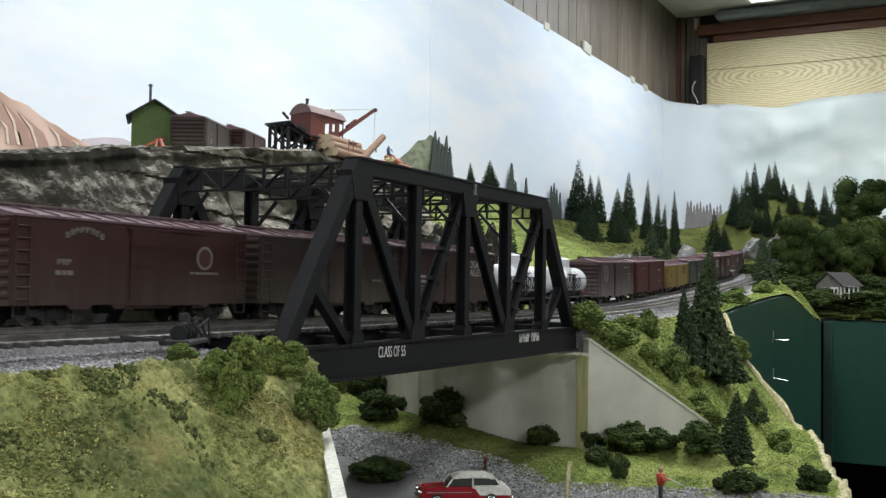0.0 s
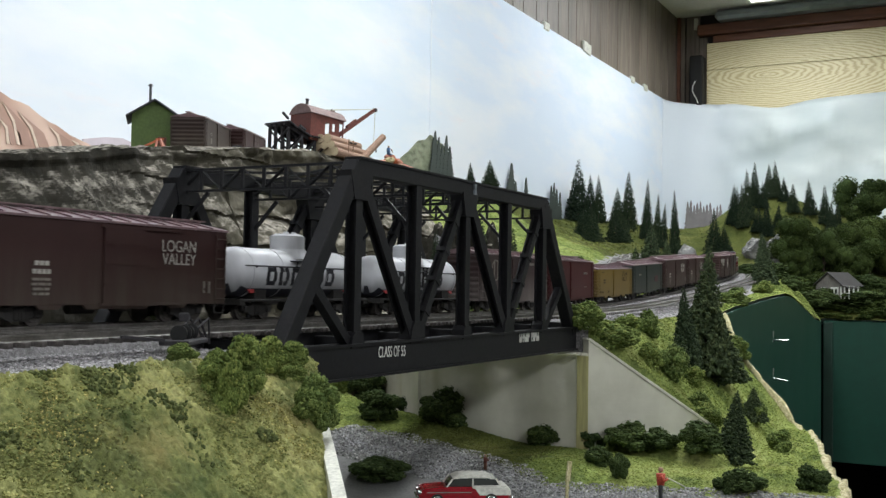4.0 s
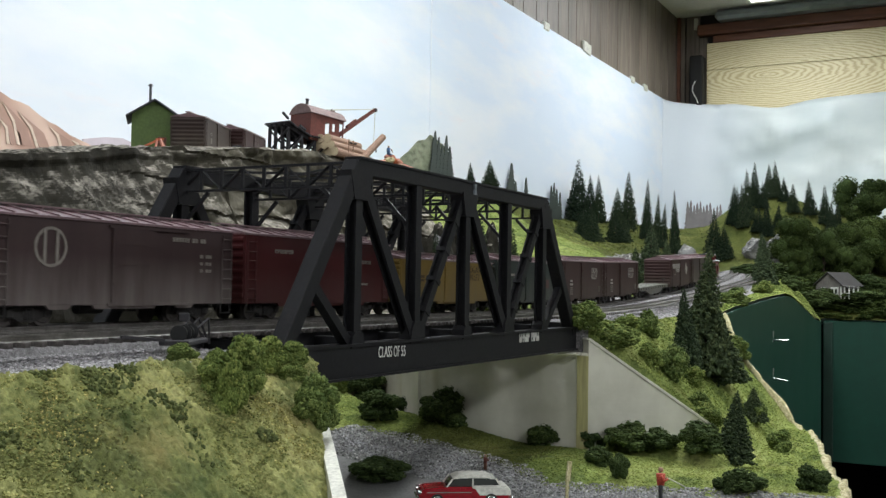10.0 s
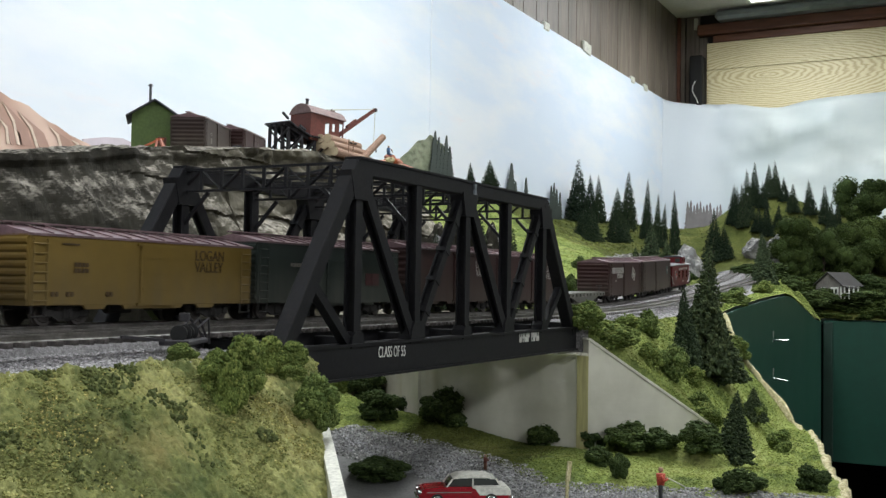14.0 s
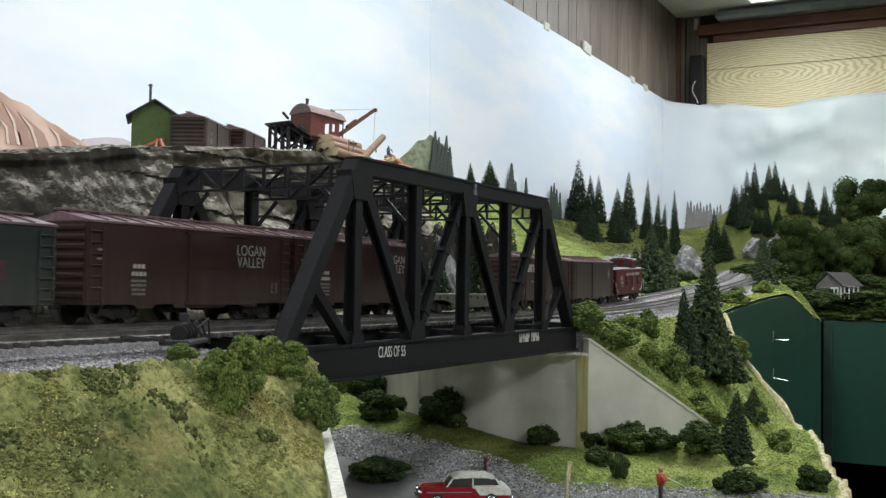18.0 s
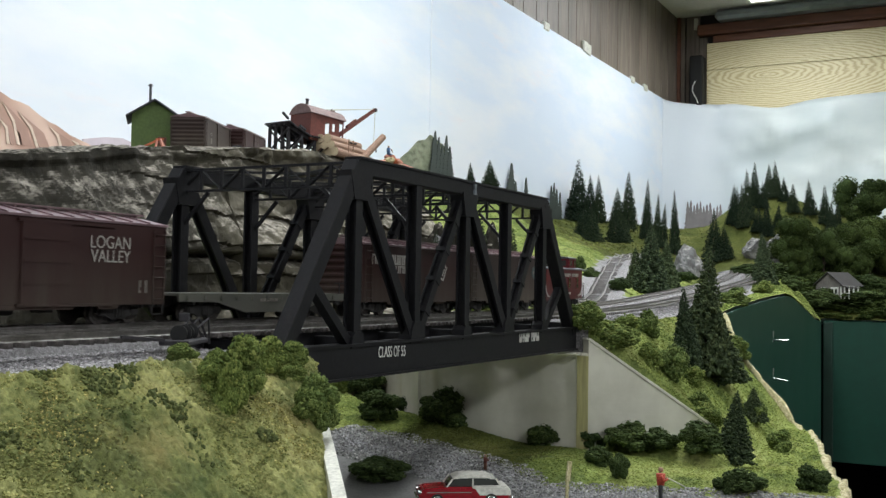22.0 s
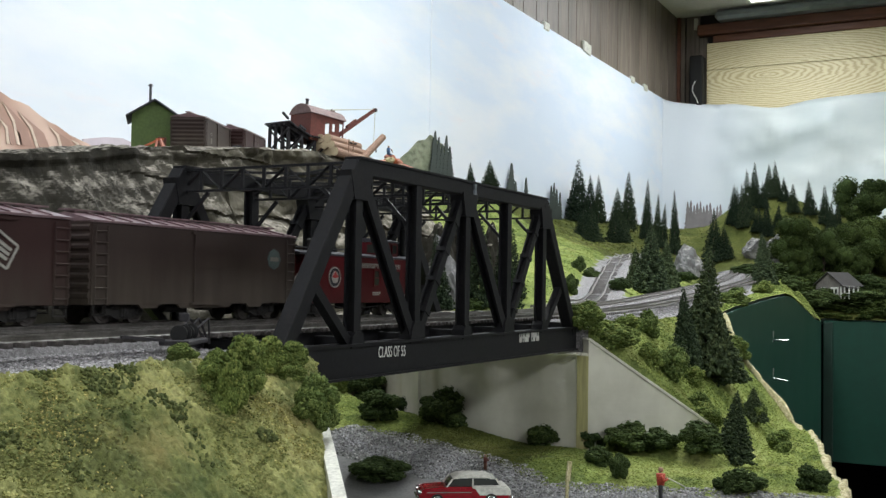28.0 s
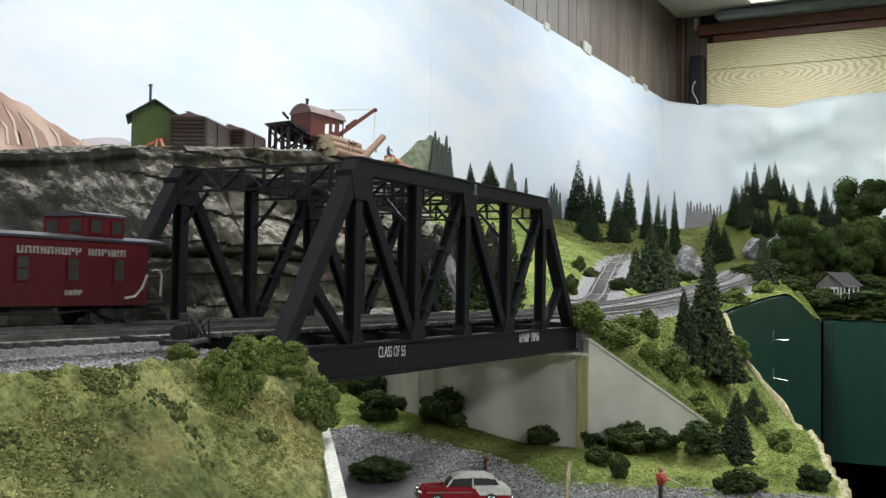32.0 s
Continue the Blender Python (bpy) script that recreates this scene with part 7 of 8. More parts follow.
    for i in range(9):
        a, b = radians(-20 + 220 * i / 9), radians(-20 + 220 * (i + 1) / 9)
        rod(bm, g + Vector((0.0052 * math.cos(a), 0, 0.0048 * math.sin(a))), g + Vector((0.0052 * math.cos(b), 0, 0.0048 * math.sin(b))), 0.0006, n=5)
    part("log_tongs", bm, M["timber"], c)
    hm = Matrix.Translation((p.x, p.y, deck_z)) @ pose(0, 0, 0, 0, 0, head)
    o = mesh_ob("log", log_mesh(), [M["log"], M["log_end"]])
    g2 = hm @ (g + Vector((0, 0, -0.001)))
    o.matrix_basis = Matrix.Translation(g2) @ pose(0, 0, 0, 0, -40, head) @ Matrix.Translation((-0.022, 0, 0)) @ Matrix.Diagonal((0.044, 0.0040, 0.0040, 1))
    tagged(o, "pale debarked log hanging from the loader tongs", "log", "logs")

    base = Vector((0.5429, 0.2932, 0.1579))
    ux = Vector((math.cos(radians(head + 14)), math.sin(radians(head + 14)), 0))
    side = Vector((-ux.y, ux.x, 0))
    rn = random.Random(8)
    n = 0
    for row, count in enumerate((4, 3, 2)):
        for k in range(count):
            q = base + side * ((k - (count - 1) / 2) * 0.0088) + Vector((0, 0, 0.0042 + row * 0.0072)) + ux * rn.uniform(-0.004, 0.004)
            o = mesh_ob("log", log_mesh(), [M["log"], M["log_end"]])
            o.matrix_basis = Matrix.Translation(q) @ pose(0, 0, 0, 0, rn.uniform(-1, 1), head + 14 + rn.uniform(-2, 2)) @ Matrix.Diagonal((0.075, 0.0047, 0.0047, 1))
            tagged(o, "pinkish sawn log with a pale end in the pile", "log", "logs")
            n += 1
    for k in range(2):
        q = base + ux * (0.020 + 0.010 * k) - side * 0.018
        o = mesh_ob("stake", bm_box(-0.0004, 0.0004, -0.0004, 0.0004, -0.012, 0.020), M["log"])
        o.matrix_basis = Matrix.Translation(q)
        tagged(o, "thin pale stake beside the log pile", "stake", "stakes")


def doll(name, label, m, h, shirt, legs, rod_=None, sit=False):
    """A plain figure: one mesh of simple rounded forms."""
    bm = bmesh.new()
    if sit:
        rod(bm, (0, 0, 0.10), (0, 0, 0.60), 0.13, 0.16, 8)
        rod(bm, (0, -0.05, 0.14), (0.34, -0.05, 0.10), 0.08, 0.06, 6)
        rod(bm, (0.10, -0.2, 0.50), (0.36, -0.1, 0.30), 0.05, 0.04, 6)
        top = 0.60
    else:
        for dx in (-0.08, 0.08):
            rod(bm, (dx, 0, 0), (dx * 0.8, 0, 0.48), 0.055, 0.075, 7)
        for f in bm.faces:
            f.material_index = 1
        rod(bm, (0, 0, 0.46), (0, 0, 0.82), 0.11, 0.145, 8)
        for s in (-1, 1):
            rod(bm, (s * 0.14, 0, 0.80), (s * 0.23, -0.06, 0.62), 0.05, 0.045, 6)
            rod(bm, (s * 0.23, -0.06, 0.62), (s * 0.12, -0.20, 0.68), 0.045, 0.035, 6)
        top = 0.84
    n = len(bm.faces)
    bmesh.ops.create_icosphere(bm, subdivisions=2, radius=0.085, matrix=Matrix.Translation((0, 0, top + 0.10)))
    bm.faces.ensure_lookup_table()
    for f in bm.faces[n:]:
        f.material_index = 2
    o = mesh_ob(name, bm, [shirt, legs, M["skin"]], smooth=True)
    o.matrix_basis = m @ Matrix.Scale(h, 4)
    return tagged(o, label, "figurine", "miniature figures")


def rubble():
    """A heap of orange and tan stone with a figure sitting on it."""
    p = Vector((0.5782, 0.2270, 0.1470))
    e = thing("rubble_heap", "heap of orange and tan broken stone on the shelf", "rubble", m=Matrix.Translation(p) @ pose(0, 0, 0, 0, 0, -18))
    r = random.Random(6)
    for k in range(34):
        u = r.uniform(-1, 1)
        s = r.uniform(0.0022, 0.0048)
        bm = bmesh.new()
        bmesh.ops.create_icosphere(bm, subdivisions=2, radius=1)
        for v in bm.verts:
            v.co *= 1 + 0.35 * wobble(v.co.x, v.co.y, v.co.z + k, 1.8, 3)
            v.co = Vector((v.co.x * s * 1.6, v.co.y * s, v.co.z * s * 0.8))
        top = 0.0125 * (1 - abs(u) ** 1.6) * (0.55 if u > 0.2 else 1)
        part("stone", bm, M[r.choice(("orange", "orange_pale", "orange_pale", "log", "plaster"))], e, at=pose(0.020 * u, r.uniform(-0.006, 0.006), r.uniform(-0.002, top), 0, r.uniform(-20, 20), r.uniform(0, 180)))
    doll("figurine", "tiny seated figure in blue on the rubble heap", Matrix.Translation(p + Vector((-0.008, 0.003, 0.0115))) @ pose(0, 0, 0, 0, 0, -18), 0.0135, M["blue"], M["blue"], sit=True)


def sawhorse():
    p = Vector((0.4045, 0.4060, 0.1536))
    e = thing("conveyor_frame", "salmon-coloured small trestle frame beside the shed", "frame", m=Matrix.Translation(p) @ pose(0, 0, 0, 0, 0, -42))
    for a, b in (((-0.016, 0, -0.002), (0.006, 0, 0.010)), ((0.006, 0, 0.010), (0.010, -0.003, -0.003)), ((0.006, 0, 0.010), (0.014, 0.003, -0.003)), ((0.003, 0, 0.0085), (0.001, -0.004, -0.003)), ((0.002, 0.004, 0.010), (0.010, 0.004, 0.0105))):
        bm = bmesh.new()
        beam(bm, a, b, 0.0016, 0.0020)
        part("strut", bm, M["orange"] if b[2] > 0.009 else M["orange_pale"], e)


def scrap():
    p = Vector((0.4412, 0.3151, 0.1511))
    rn = random.Random(5)
    for k in range(5):
        bm = bmesh.new()
        box(bm, -0.008, 0.008, -0.005, 0.005, -0.004, 0.001, 0.001)
        rod(bm, (-0.005, -0.0055, -0.001), (-0.005, 0.0055, -0.001), 0.0026, n=10)
        rod(bm, (0.005, -0.0055, -0.001), (0.005, 0.0055, -0.001), 0.0026, n=10)
        prism(bm, [(-0.005, 0.001), (0.004, 0.001), (0.002, 0.0035), (-0.003, 0.0035)], -0.004, 0.004, "y")
        o = mesh_ob("scrap_truck", bm, M["timber"])
        o.matrix_basis = Matrix.Translation(p + Vector((0.013 * k - 0.01, -0.004 * k + 0.006, 0.001))) @ pose(0, 0, 0, 0, 0, rn.uniform(-40, 10))
        tagged(o, "dark scrapped vehicle on the rock shelf", "vehicle", "scrapped vehicles")


shed()
yard_cars()
crane()
rubble()
sawhorse()
scrap()

# ---- the valley road, the cottage and the small things ----
M["car_red"] = stain("car_red_paint", shades((0.36, 0.012, 0.022), 0.9, 1.1), 60, 0.22, bump_amt=0, gloss_var=0.04)
M["car_white"] = stain("car_cream_paint", shades((0.84, 0.83, 0.76), 0.97, 1.03), 60, 0.25, bump_amt=0, gloss_var=0.04)
M["chrome"] = stain("chrome", shades((0.62, 0.62, 0.63), 0.95, 1.05), 60, 0.24, bump_amt=0, metal=1.0, gloss_var=0.03)
M["tyre"] = stain("tyre_rubber", shades((0.02, 0.02, 0.02)), 90, 0.8)
M["cottage"] = stain("cottage_siding", shades((0.20, 0.185, 0.17)), 40, 0.8)
M["cottage_roof"] = stain("cottage_shingles", shades((0.055, 0.052, 0.050)), 60, 0.8)


def saloon(m):
    """A two-tone fifties saloon: x forward, 57 mm long."""
    e = thing("car", "two-tone red and white fifties model saloon on the road", "car", m=m)
    bm = bmesh.new()
    side = [(-0.0285, 0.0045), (-0.0290, 0.0085), (-0.0275, 0.0110), (-0.0150, 0.0122), (0.0110, 0.0122), (0.0255, 0.0112), (0.0285, 0.0090), (0.0282, 0.0045)]
    prism(bm, side, -0.0098, 0.0098, "y")
    bmesh.ops.bevel(bm, geom=[ed for ed in bm.edges], offset=0.0010, segments=2, affect="EDGES")
    part("body", bm, M["car_red"], e, smooth=False)
    bm = bmesh.new()
    prism(bm, [(-0.0292, 0.0062), (-0.0295, 0.0090), (-0.0276, 0.0124), (-0.0150, 0.0130), (-0.0040, 0.0128), (-0.0090, 0.0062)], -0.0102, 0.0102, "y")
    bmesh.ops.bevel(bm, geom=[ed for ed in bm.edges], offset=0.0009, segments=2, affect="EDGES")
    part("rear_quarter", bm, M["car_white"], e, "cream rear quarter")
    bm = bmesh.new()
    prism(bm, [(-0.0225, 0.0120), (-0.0188, 0.0172), (-0.0150, 0.0186), (0.0035, 0.0186), (0.0075, 0.0172), (0.0115, 0.0120)], -0.0085, 0.0085, "y")
    bmesh.ops.bevel(bm, geom=[ed for ed in bm.edges], offset=0.0012, segments=2, affect="EDGES")
    part("greenhouse", bm, M["glass"], e, "dark windows")
    bm = bmesh.new()
    prism(bm, [(-0.0198, 0.0168), (-0.0150, 0.0190), (-0.0060, 0.0194), (0.0035, 0.0190), (0.0080, 0.0170)], -0.0090, 0.0090, "y")
    bmesh.ops.bevel(bm, geom=[ed for ed in bm.edges], offset=0.0006, segments=2, affect="EDGES")
    part("roof", bm, M["car_white"], e, "cream roof")
    for x in (-0.0196, -0.0050, 0.0078):
        for sy in (-1, 1):
            bm = bmesh.new()
            dx = {-0.0196: -0.0035, -0.0050: 0, 0.0078: 0.0035}[x]
            beam(bm, (x, sy * 0.0088, 0.0172), (x + dx, sy * 0.0090, 0.0122), 0.0008, 0.0010, (1, 0, 0))
            part("pillar", bm, M["car_white"], e)
    for x in (-0.0165, 0.0175):
        for sy in (-1, 1):
            bm = bmesh.new()
            rod(bm, (x, sy * 0.0080, 0.0041), (x, sy * 0.0104, 0.0041), 0.0041, n=18)
            wh = part("wheel", bm, M["tyre"], e)
            bm = bmesh.new()
            rod(bm, (x, sy * 0.0103, 0.0041), (x, sy * 0.0107, 0.0041), 0.0030, 0.0024, n=16)
            part("hubcap", bm, M["chrome"], wh)
    for x in (-0.0295, 0.0290):
        bm = bm_box(x - 0.0010, x + 0.0010, -0.0100, 0.0100, 0.0042, 0.0062, 0.0006)
        part("bumper", bm, M["chrome"], e, "chrome bumper")
    for sy in (-1, 1):
        bm = bmesh.new()
        rod(bm, (0.0270, sy * 0.0075, 0.0090), (0.0292, sy * 0.0075, 0.0090), 0.0017, n=12)
        part("headlight", bm, M["chrome"], e)
        part("side_strip", bm_box(-0.0040, 0.0240, sy * 0.0100 - 0.0002, sy * 0.0100 + 0.0002, 0.0088, 0.0093), M["chrome"], e)
    return e


CAR = (0.217, -0.041)
saloon(Matrix.Translation((CAR[0], CAR[1], ground_z(CAR[0], CAR[1]) + 0.0005)) @ pose(0, 0, 0, 0, 0, 117 + 8))


def at_ground(x, y, turn=0, lift=0.0):
    return Matrix.Translation((x, y, ground_z(x, y) + lift)) @ pose(0, 0, 0, 0, 0, turn)


FISH = (0.267, -0.154)
doll("figurine", "miniature angler in a red shirt and black trousers", at_ground(FISH[0], FISH[1], 20), 0.0200, M["red_cloth"], M["black_cloth"])
bm = bmesh.new()
rod(bm, (0.003, -0.004, 0.0135), (0.020, -0.010, 0.006), 0.0003, n=5)
o = mesh_ob("fishing_rod", bm, M["strip"], at=at_ground(FISH[0], FISH[1], 0))
tagged(o, "thin pale fishing rod held over the river", "fishing rod")
FIG = (0.271, -0.031)
doll("figurine", "small dark red figure among the river stones", at_ground(FIG[0], FIG[1], 60), 0.0105, M["crane_red"], M["brown"])
POST = (0.248, -0.099)
bm = bmesh.new()
beam(bm, (0, 0, -0.002), (0.0005, 0, 0.018), 0.0018, 0.0012, (0, 1, 0))
beam(bm, (0.0008, 0, 0.012), (0.0022, 0, 0.0245), 0.0035, 0.0008, (0, 1, 0))
o = mesh_ob("sign_post", bm, M["plaster"], at=at_ground(POST[0], POST[1], -30))
tagged(o, "cream wooden post with a leaning pointed board", "post")


def switch_stand():
    x, y = -0.049, -0.047
    e = thing("switch_machine", "small black switch machine beside the near track", "switch machine", m=Matrix.Translation((x, y, -0.0055)) @ pose(0, 0, 0, 0, 0, 25))
    part("base", bm_box(-0.014, 0.014, -0.006, 0.006, 0, 0.0020, 0.0004), M["timber"], e)
    for dx in (-0.0045, 0.005):
        bm = bmesh.new()
        rod(bm, (dx - 0.003, 0, 0.0045), (dx + 0.003, 0.001, 0.0045), 0.0028, n=14)
        rod(bm, (dx - 0.0036, 0, 0.0045), (dx - 0.0030, 0, 0.0045), 0.0034, n=14)
        rod(bm, (dx + 0.0030, 0, 0.0045), (dx + 0.0036, 0, 0.0045), 0.0034, n=14)
        part("coil", bm, M["black"], e)
    part("lever", bm_box(-0.002, 0.0, -0.002, 0.002, 0.009, 0.0125, 0.0004), M["timber"], e)
    for k in range(3):
        bm = bmesh.new()
        pts = [Vector((0.008, -0.003 + 0.003 * k, 0.006)), Vector((0.013, -0.006 + 0.004 * k, 0.010)), Vector((0.018, -0.005 + 0.002 * k, 0.004)), Vector((0.022, -0.004, -0.001))]
        for a, b in zip(pts, pts[1:]):
            rod(bm, a, b, 0.0005, n=5)
        part("wire", bm, M["timber"], e)
    bm = bmesh.new()
    beam(bm, (-0.013, 0.004, 0.002), (-0.022, 0.018, 0.0035), 0.0022, 0.0012)
    part("throw_rod", bm, M["timber"], e)


switch_stand()


def cottage():
    x, y = 2.47, 0.0
    e = thing("cottage", "small grey gabled cottage with a white porch among bushes", "house", m=Matrix.Translation((x, y, ground_z(x, y) - 0.002)) @ pose(0, 0, 0, 0, 0, -38))
    bm = bmesh.new()
    prism(bm, [(-0.045, 0), (0.045, 0), (0.045, 0.036), (0.0, 0.066), (-0.045, 0.036)], -0.03, 0.03, "x")
    part("shell", bm, M["cottage"], e)
    for s in (-1, 1):
        bm = bmesh.new()
        beam(bm, (0, 0, 0.0675), (0, s * 0.053, 0.0322), 0.072, 0.0022, (0, 0, 1))
        part("roof_slope", bm, M["cottage_roof"], e)
    for yy in (-0.026, -0.014, 0.018):
        w = part("window", bm_box(-0.0318, -0.0298, yy - 0.0070, yy + 0.0070, 0.008, 0.029, 0.0005), M["white"], e)
        part("pane", bm_box(-0.0325, -0.0316, yy - 0.0035, yy + 0.0035, 0.0125, 0.0245), M["glass"], w)
    bm = bm_box(-0.040, -0.004, -0.078, -0.046, 0.033, 0.0355)
    bmesh.ops.rotate(bm, cent=(0, -0.046, 0.034), matrix=Matrix.Rotation(radians(12), 3, "X"), verts=bm.verts[:])
    part("porch_roof", bm, M["cottage_roof"], e)
    for px_, py in ((-0.037, -0.075), (-0.037, -0.060), (-0.007, -0.075), (-0.037, -0.048), (-0.022, -0.075)):
        part("porch_post", bm_box(px_ - 0.0014, px_ + 0.0014, py - 0.0014, py + 0.0014, 0, 0.030), M["white"], e)
    for z in (0.006, 0.013):
        part("porch_rail", bm_box(-0.0385, -0.0365, -0.075, -0.047, z, z + 0.0015), M["white"], e)
    bm = bmesh.new()
    prism(bm, [(0.045, 0), (0.095, 0), (0.095, 0.022), (0.045, 0.026)], -0.02, 0.02, "x")
    part("side_wing", bm, M["cottage"], e)
    part("window", bm_box(-0.0215, -0.0198, 0.064, 0.074, 0.006, 0.019, 0.0005), M["white"], e)
    bm = bmesh.new()
    beam(bm, (0, 0.042, 0.0285), (0, 0.100, 0.0235), 0.046, 0.002)
    part("wing_roof", bm, M["cottage_roof"], e)
    for k in range(3):
        bm = bmesh.new()
        beam(bm, (-0.050, 0.030 - 0.006 * k, 0.002), (-0.050, 0.020 - 0.006 * k, 0.016 - 0.002 * k), 0.002, 0.003)
        part("garden_rail", bm, M["white"], e)


cottage()

for x, y, sx, sy, sz, mat, sd in ((1.87, 0.235, 0.034, 0.034, 0.050, "grey_rock", 3), (1.80, 0.225, 0.022, 0.02, 0.03, "grey_rock", 5), (2.66, 0.237, 0.05, 0.035, 0.04, "grey_rock", 9), (2.70, 0.20, 0.03, 0.03, 0.06, "grey_rock", 12), (0.632, 0.190, 0.022, 0.026, 0.050, "grey_rock", 14), (0.66, 0.215, 0.03, 0.03, 0.055, "grey_rock", 17), (0.645, 0.222, 0.026, 0.020, 0.060, "rock", 21), (0.70, 0.235, 0.030, 0.024, 0.066, "rock", 22), (0.75, 0.240, 0.026, 0.022, 0.072, "rock", 23), (0.80, 0.250, 0.030, 0.022, 0.062, "rock", 24), (0.862, 0.246, 0.026, 0.022, 0.050, "rock", 25), (0.90, 0.262, 0.024, 0.02, 0.040, "grey_rock", 26)):
    boulder("rock", "craggy pale grey rock outcrop in the grass", x, y, ground_z(x, y) + sz * 0.35, sx, sy, sz, M[mat], sd)

# uncoupling pulls on the green fascia
for px_, z, tilt in ((1.197, -0.051, 0), (1.199, -0.106, 12)):
    e = thing("pull_rod", "bright metal pull rod sticking out of the green fascia", "rod", "fascia pull rods", m=Matrix.Translation((px_, front(px_) - 0.002, z)))
    bm = bmesh.new()
    rod(bm, (0, 0.004, 0), (0.0, -0.022, -0.022 * math.tan(radians(tilt))), 0.0011, n=10)
    part("shaft", bm, M["chrome"], e)
    bm = bmesh.new()
    rod(bm, (0, -0.0005, 0), (0, 0.0015, 0), 0.0035, n=14)
    part("collar", bm, M["chrome"], e)
    bm = bmesh.new()
    rod(bm, (0, 0.0, 0.004), (0, -0.0005, 0.013), 0.0010, n=8)
    part("catch", bm, M["chrome"], e)

# painted mountains and far woods on the backdrop
def mural(name, label, outline, mat, x_plane=None, lift=0.0, thick=0.002):
    bm = bmesh.new()
    if x_plane is None:
        prism(bm, outline, YWALL - 0.0165 - lift - thick, YWALL - 0.0165 - lift, "y")
    else:
        prism(bm, outline, x_plane - lift - thick, x_plane - lift, "x")
    return tagged(mesh_ob(name, bm, mat), label, "painting", kind="structure")


def mountain_paint():
    m, t, b = nodes_of("painted_desert_range")
    c = coords(t)
    w = t.nodes.new("ShaderNodeTexWave")
    mp = t.nodes.new("ShaderNodeMapping")
    mp.inputs["Rotation"].default_value = (0, radians(38), 0)
    link(t, c, mp.inputs[0])
    link(t, mp.outputs[0], w.inputs[0])
    for k, v in (("Scale", 5.0), ("Distortion", 3.2), ("Detail", 3), ("Detail Scale", 1.6)):
        w.inputs[k].default_value = v
    col = ramp(t, w.outputs[1], ((0.0, (0.44, 0.28, 0.22)), (0.35, (0.52, 0.34, 0.27)), (0.75, (0.60, 0.42, 0.34)), (1.0, (0.68, 0.50, 0.41))))
    link(t, col, b.inputs["Base Color"])
    b.inputs["Roughness"].default_value = 0.6
    return m


def wash(name, a, c2):
    return stain(name, ((0.3, a), (0.7, c2)), 9, 0.6, 5, 0.08, 0.0)


rn = random.Random(12)
top = [(0.40, 0.290), (0.47, 0.272), (0.50, 0.262), (0.521, 0.260), (0.538, 0.253), (0.550, 0.252), (0.565, 0.249), (0.584, 0.239), (0.602, 0.232), (0.612, 0.230), (0.622, 0.226), (0.635, 0.220), (0.647, 0.217), (0.665, 0.213), (0.687, 0.206), (0.73, 0.195)]
mural("painted_mountains", "reddish-brown desert mountains painted on the backdrop", [(0.30, 0.05), (0.74, 0.05)] + top[::-1] + [(0.30, 0.300)], mountain_paint())
STREAKS = ((0.5219, 0.2487, 0.550, 0.1956), (0.5466, 0.2396, 0.5808, 0.1951), (0.5963, 0.2277, 0.6203, 0.1987), (0.5167, 0.2283, 0.5343, 0.1943), (0.636, 0.214, 0.652, 0.197))
pale = wash("painted_cream_streak", (0.66, 0.52, 0.42), (0.74, 0.61, 0.50))
gully = wash("painted_umber_gully", (0.36, 0.22, 0.175), (0.45, 0.29, 0.235))
for k, (x0, z0, x1, z1) in enumerate(STREAKS):
    # each streak bows outwards and widens downhill; its shaded side lies behind it
    bow, w = 0.005, 0.0026
    mid_x, mid_z = (x0 + x1) / 2 + bow, (z0 + z1) / 2 + bow
    mural("painted_streak", "cream light streak on the painted desert mountains", [(x0, z0), (mid_x + w * 0.7, mid_z), (x1 + w, z1), (x1 - w, z1), (mid_x - w * 0.5, mid_z - 0.003)], pale, lift=0.0027, thick=0.0005)
    mural("painted_gully", "umber shaded gully on the painted desert mountains", [(x0 + 0.003, z0 - 0.001), (mid_x + 0.022, mid_z - 0.006), (x1 + 0.022, z1), (x1 + 0.004, z1), (mid_x + 0.003, mid_z - 0.004)], gully, lift=0.0021, thick=0.0005)
mural("painted_hills", "pale mauve distant hills painted on the backdrop", [(0.62, 0.05), (0.86, 0.05), (0.80, 0.205), (0.765, 0.222), (0.735, 0.229), (0.70, 0.226), (0.66, 0.218)], wash("painted_mauve_hills", (0.52, 0.46, 0.52), (0.62, 0.55, 0.60)), lift=-0.0006)
mural("painted_crag", "green-grey rocky crag painted on the backdrop", [(1.44, 0.15), (1.80, 0.15), (1.79, 0.30), (1.757, 0.345), (1.70, 0.360), (1.675, 0.366), (1.655, 0.352), (1.62, 0.345), (1.58, 0.317), (1.54, 0.295), (1.50, 0.272)], rock_paint("painted_crag_wash", (0.13, 0.15, 0.10), (0.27, 0.29, 0.21), (0.22, 0.22, 0.11)))
wood = wash("painted_far_woods", (0.022, 0.032, 0.028), (0.055, 0.07, 0.06))


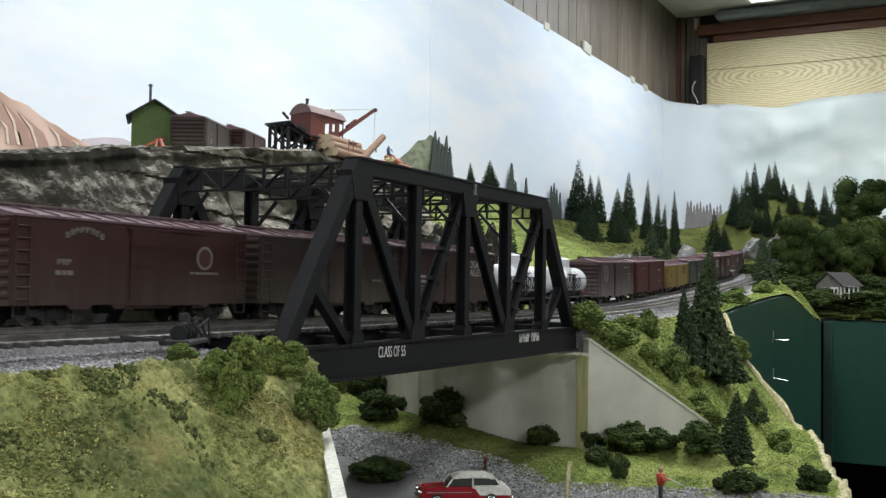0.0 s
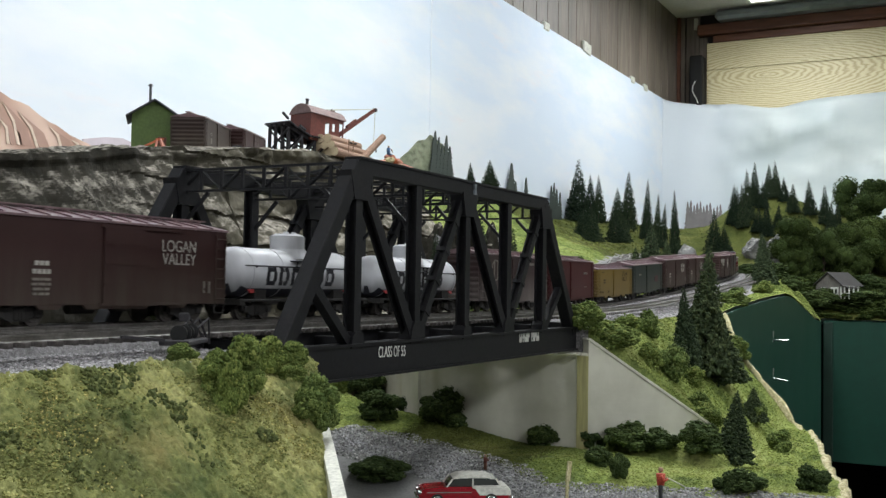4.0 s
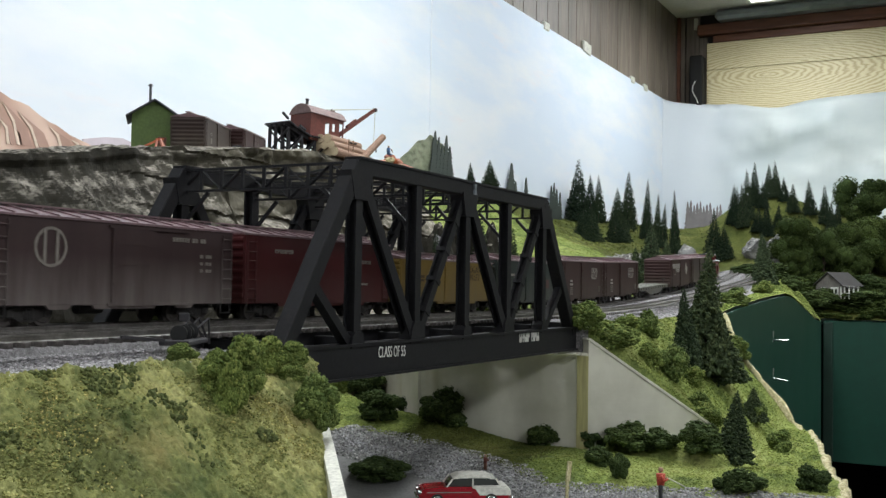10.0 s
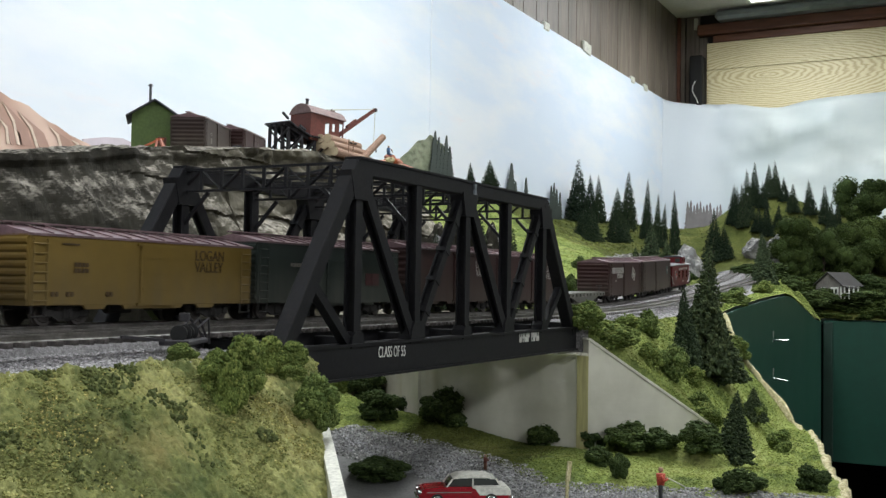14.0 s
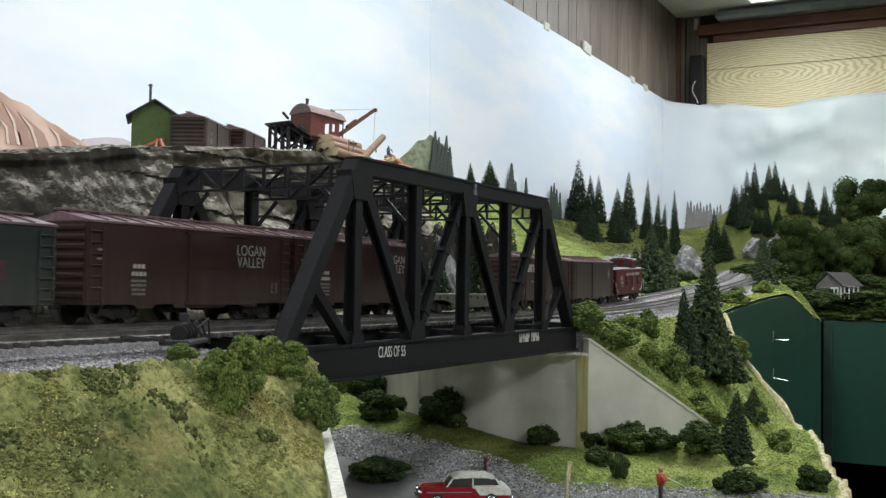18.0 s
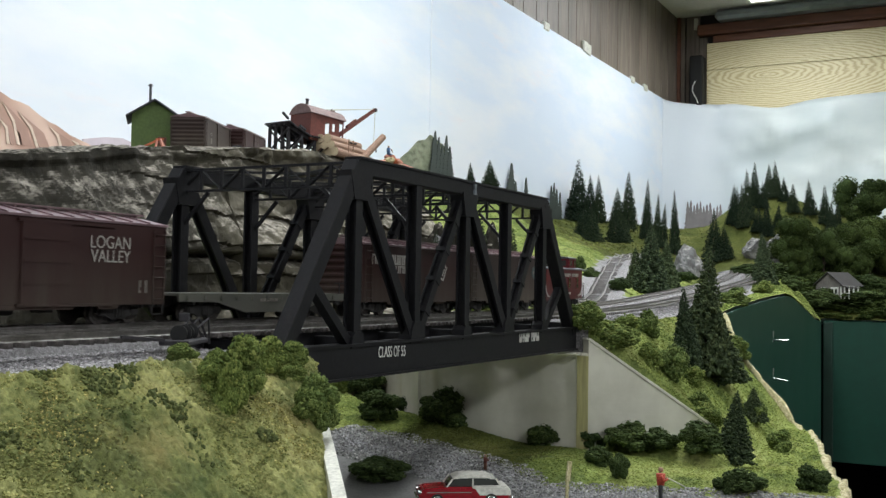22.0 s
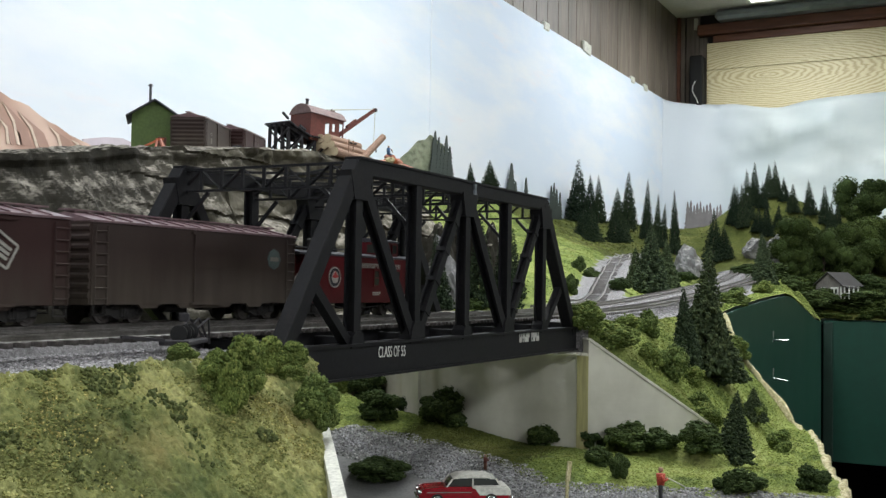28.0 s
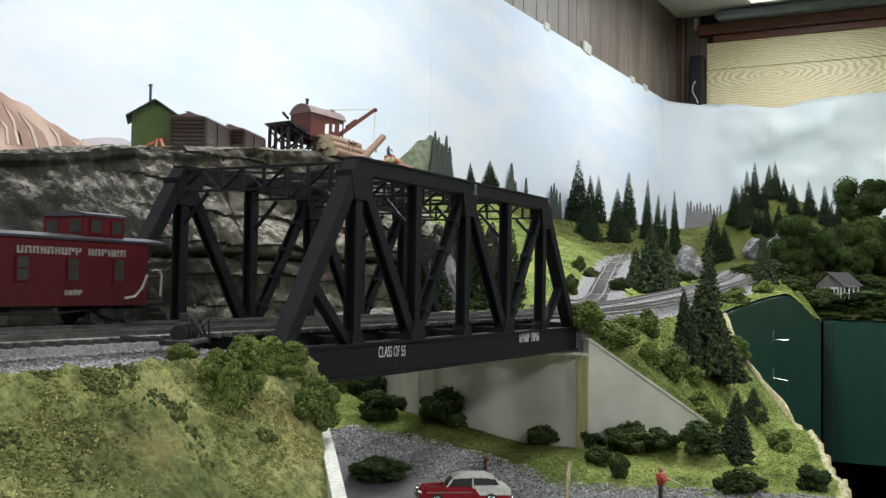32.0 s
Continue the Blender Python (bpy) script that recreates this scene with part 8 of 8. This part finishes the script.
def painted_fir(x, z_top, z_foot, w, seed, mat=wood, plane=None):
    """One painted fir with ragged tiers."""
    r = random.Random(seed)
    n = 11
    right, left = [], []
    for i in range(n):
        z = z_foot + (z_top - z_foot) * i / n
        k = w / 2 * (1 - i / n) ** 0.8 * r.uniform(0.75, 1.15)
        right += [(x + k, z), (x + k * 0.5, z + (z_top - z_foot) * 0.07)]
        k = w / 2 * (1 - i / n) ** 0.8 * r.uniform(0.75, 1.15)
        left += [(x - k, z), (x - k * 0.5, z + (z_top - z_foot) * 0.07)]
    return mural("painted_fir", "dark ragged fir painted on the sky backdrop", right + [(x, z_top)] + left[::-1], mat, plane, 0.003 + 0.0006 * (seed % 17))


for k, (x, zt, zf, w) in enumerate(((1.695, 0.378, 0.25, 0.030), (1.712, 0.366, 0.25, 0.030), (1.728, 0.352, 0.25, 0.034), (1.747, 0.374, 0.25, 0.034), (1.764, 0.350, 0.25, 0.034), (1.68, 0.360, 0.27, 0.02), (2.12, 0.352, 0.22, 0.055), (2.105, 0.310, 0.22, 0.04), (2.145, 0.305, 0.22, 0.04), (2.215, 0.322, 0.22, 0.035), (2.40, 0.318, 0.2, 0.035), (2.42, 0.328, 0.2, 0.035), (2.44, 0.312, 0.2, 0.035), (2.465, 0.305, 0.2, 0.03), (2.55, 0.318, 0.2, 0.05), (2.58, 0.305, 0.2, 0.05))):
    painted_fir(x, zt, zf, w * 1.9, k)
mauve = wash("painted_mauve_woods", (0.17, 0.155, 0.155), (0.27, 0.25, 0.25))
for k in range(11):
    painted_fir(0.715 - 0.013 * k, 0.378 + 0.010 * math.sin(k * 2.1) - 0.002 * k, 0.18, 0.060, 60 + k, mauve, XWALL - 0.112)

# undergrowth below the cottage
for k, (x, y) in enumerate(((2.463, 0.084), (2.454, 0.051), (2.442, 0.024), (2.438, -0.006), (2.436, -0.042), (2.432, -0.082), (2.09, 0.066), (2.486, 0.076), (2.455, -0.1), (2.603, 0.145))):
    plant_bush(x + 0.035 if x < 2.4 else x, y, 0.024 + 0.006 * (k % 3), 0.055 + 0.01 * (k % 2), "maple", 400 + k, "dark undergrowth round the cottage")

# ---- what moves: the train runs from the far curve across the bridge ----
# distance run by the train, every half second
RUN = (0.0090, 0.0488, 0.0885, 0.1283, 0.1710, 0.2119, 0.2524, 0.2917, 0.3305, 0.3688, 0.4068, 0.4443, 0.4814, 0.5179, 0.5546, 0.5922, 0.6295, 0.6638, 0.6968, 0.7307, 0.7660, 0.8039, 0.8410, 0.8777, 0.9147, 0.9529, 0.9905, 1.0271, 1.0644, 1.1016, 1.1366, 1.1713, 1.2058, 1.2400, 1.2759, 1.3118, 1.3453, 1.3757, 1.4034, 1.4318, 1.4621, 1.4957, 1.5311, 1.5636, 1.5924, 1.6224, 1.6531, 1.6841, 1.7138, 1.7445, 1.7756, 1.8077, 1.8371, 1.8668, 1.8967, 1.9269, 1.9604, 1.9919, 2.0232, 2.0545, 2.0861, 2.1166, 2.1455, 2.1755, 2.2055)


def motions():
    for car, s0 in TRAIN:
        rows = []
        for k, run in enumerate(RUN):
            p, a, g = on_line(s0 - run)
            rows.append((k * 0.5, Matrix.Translation(p) @ pose(0, 0, 0, 0, -math.degrees(g), math.degrees(a))))
        walk(car, rows)


motions()
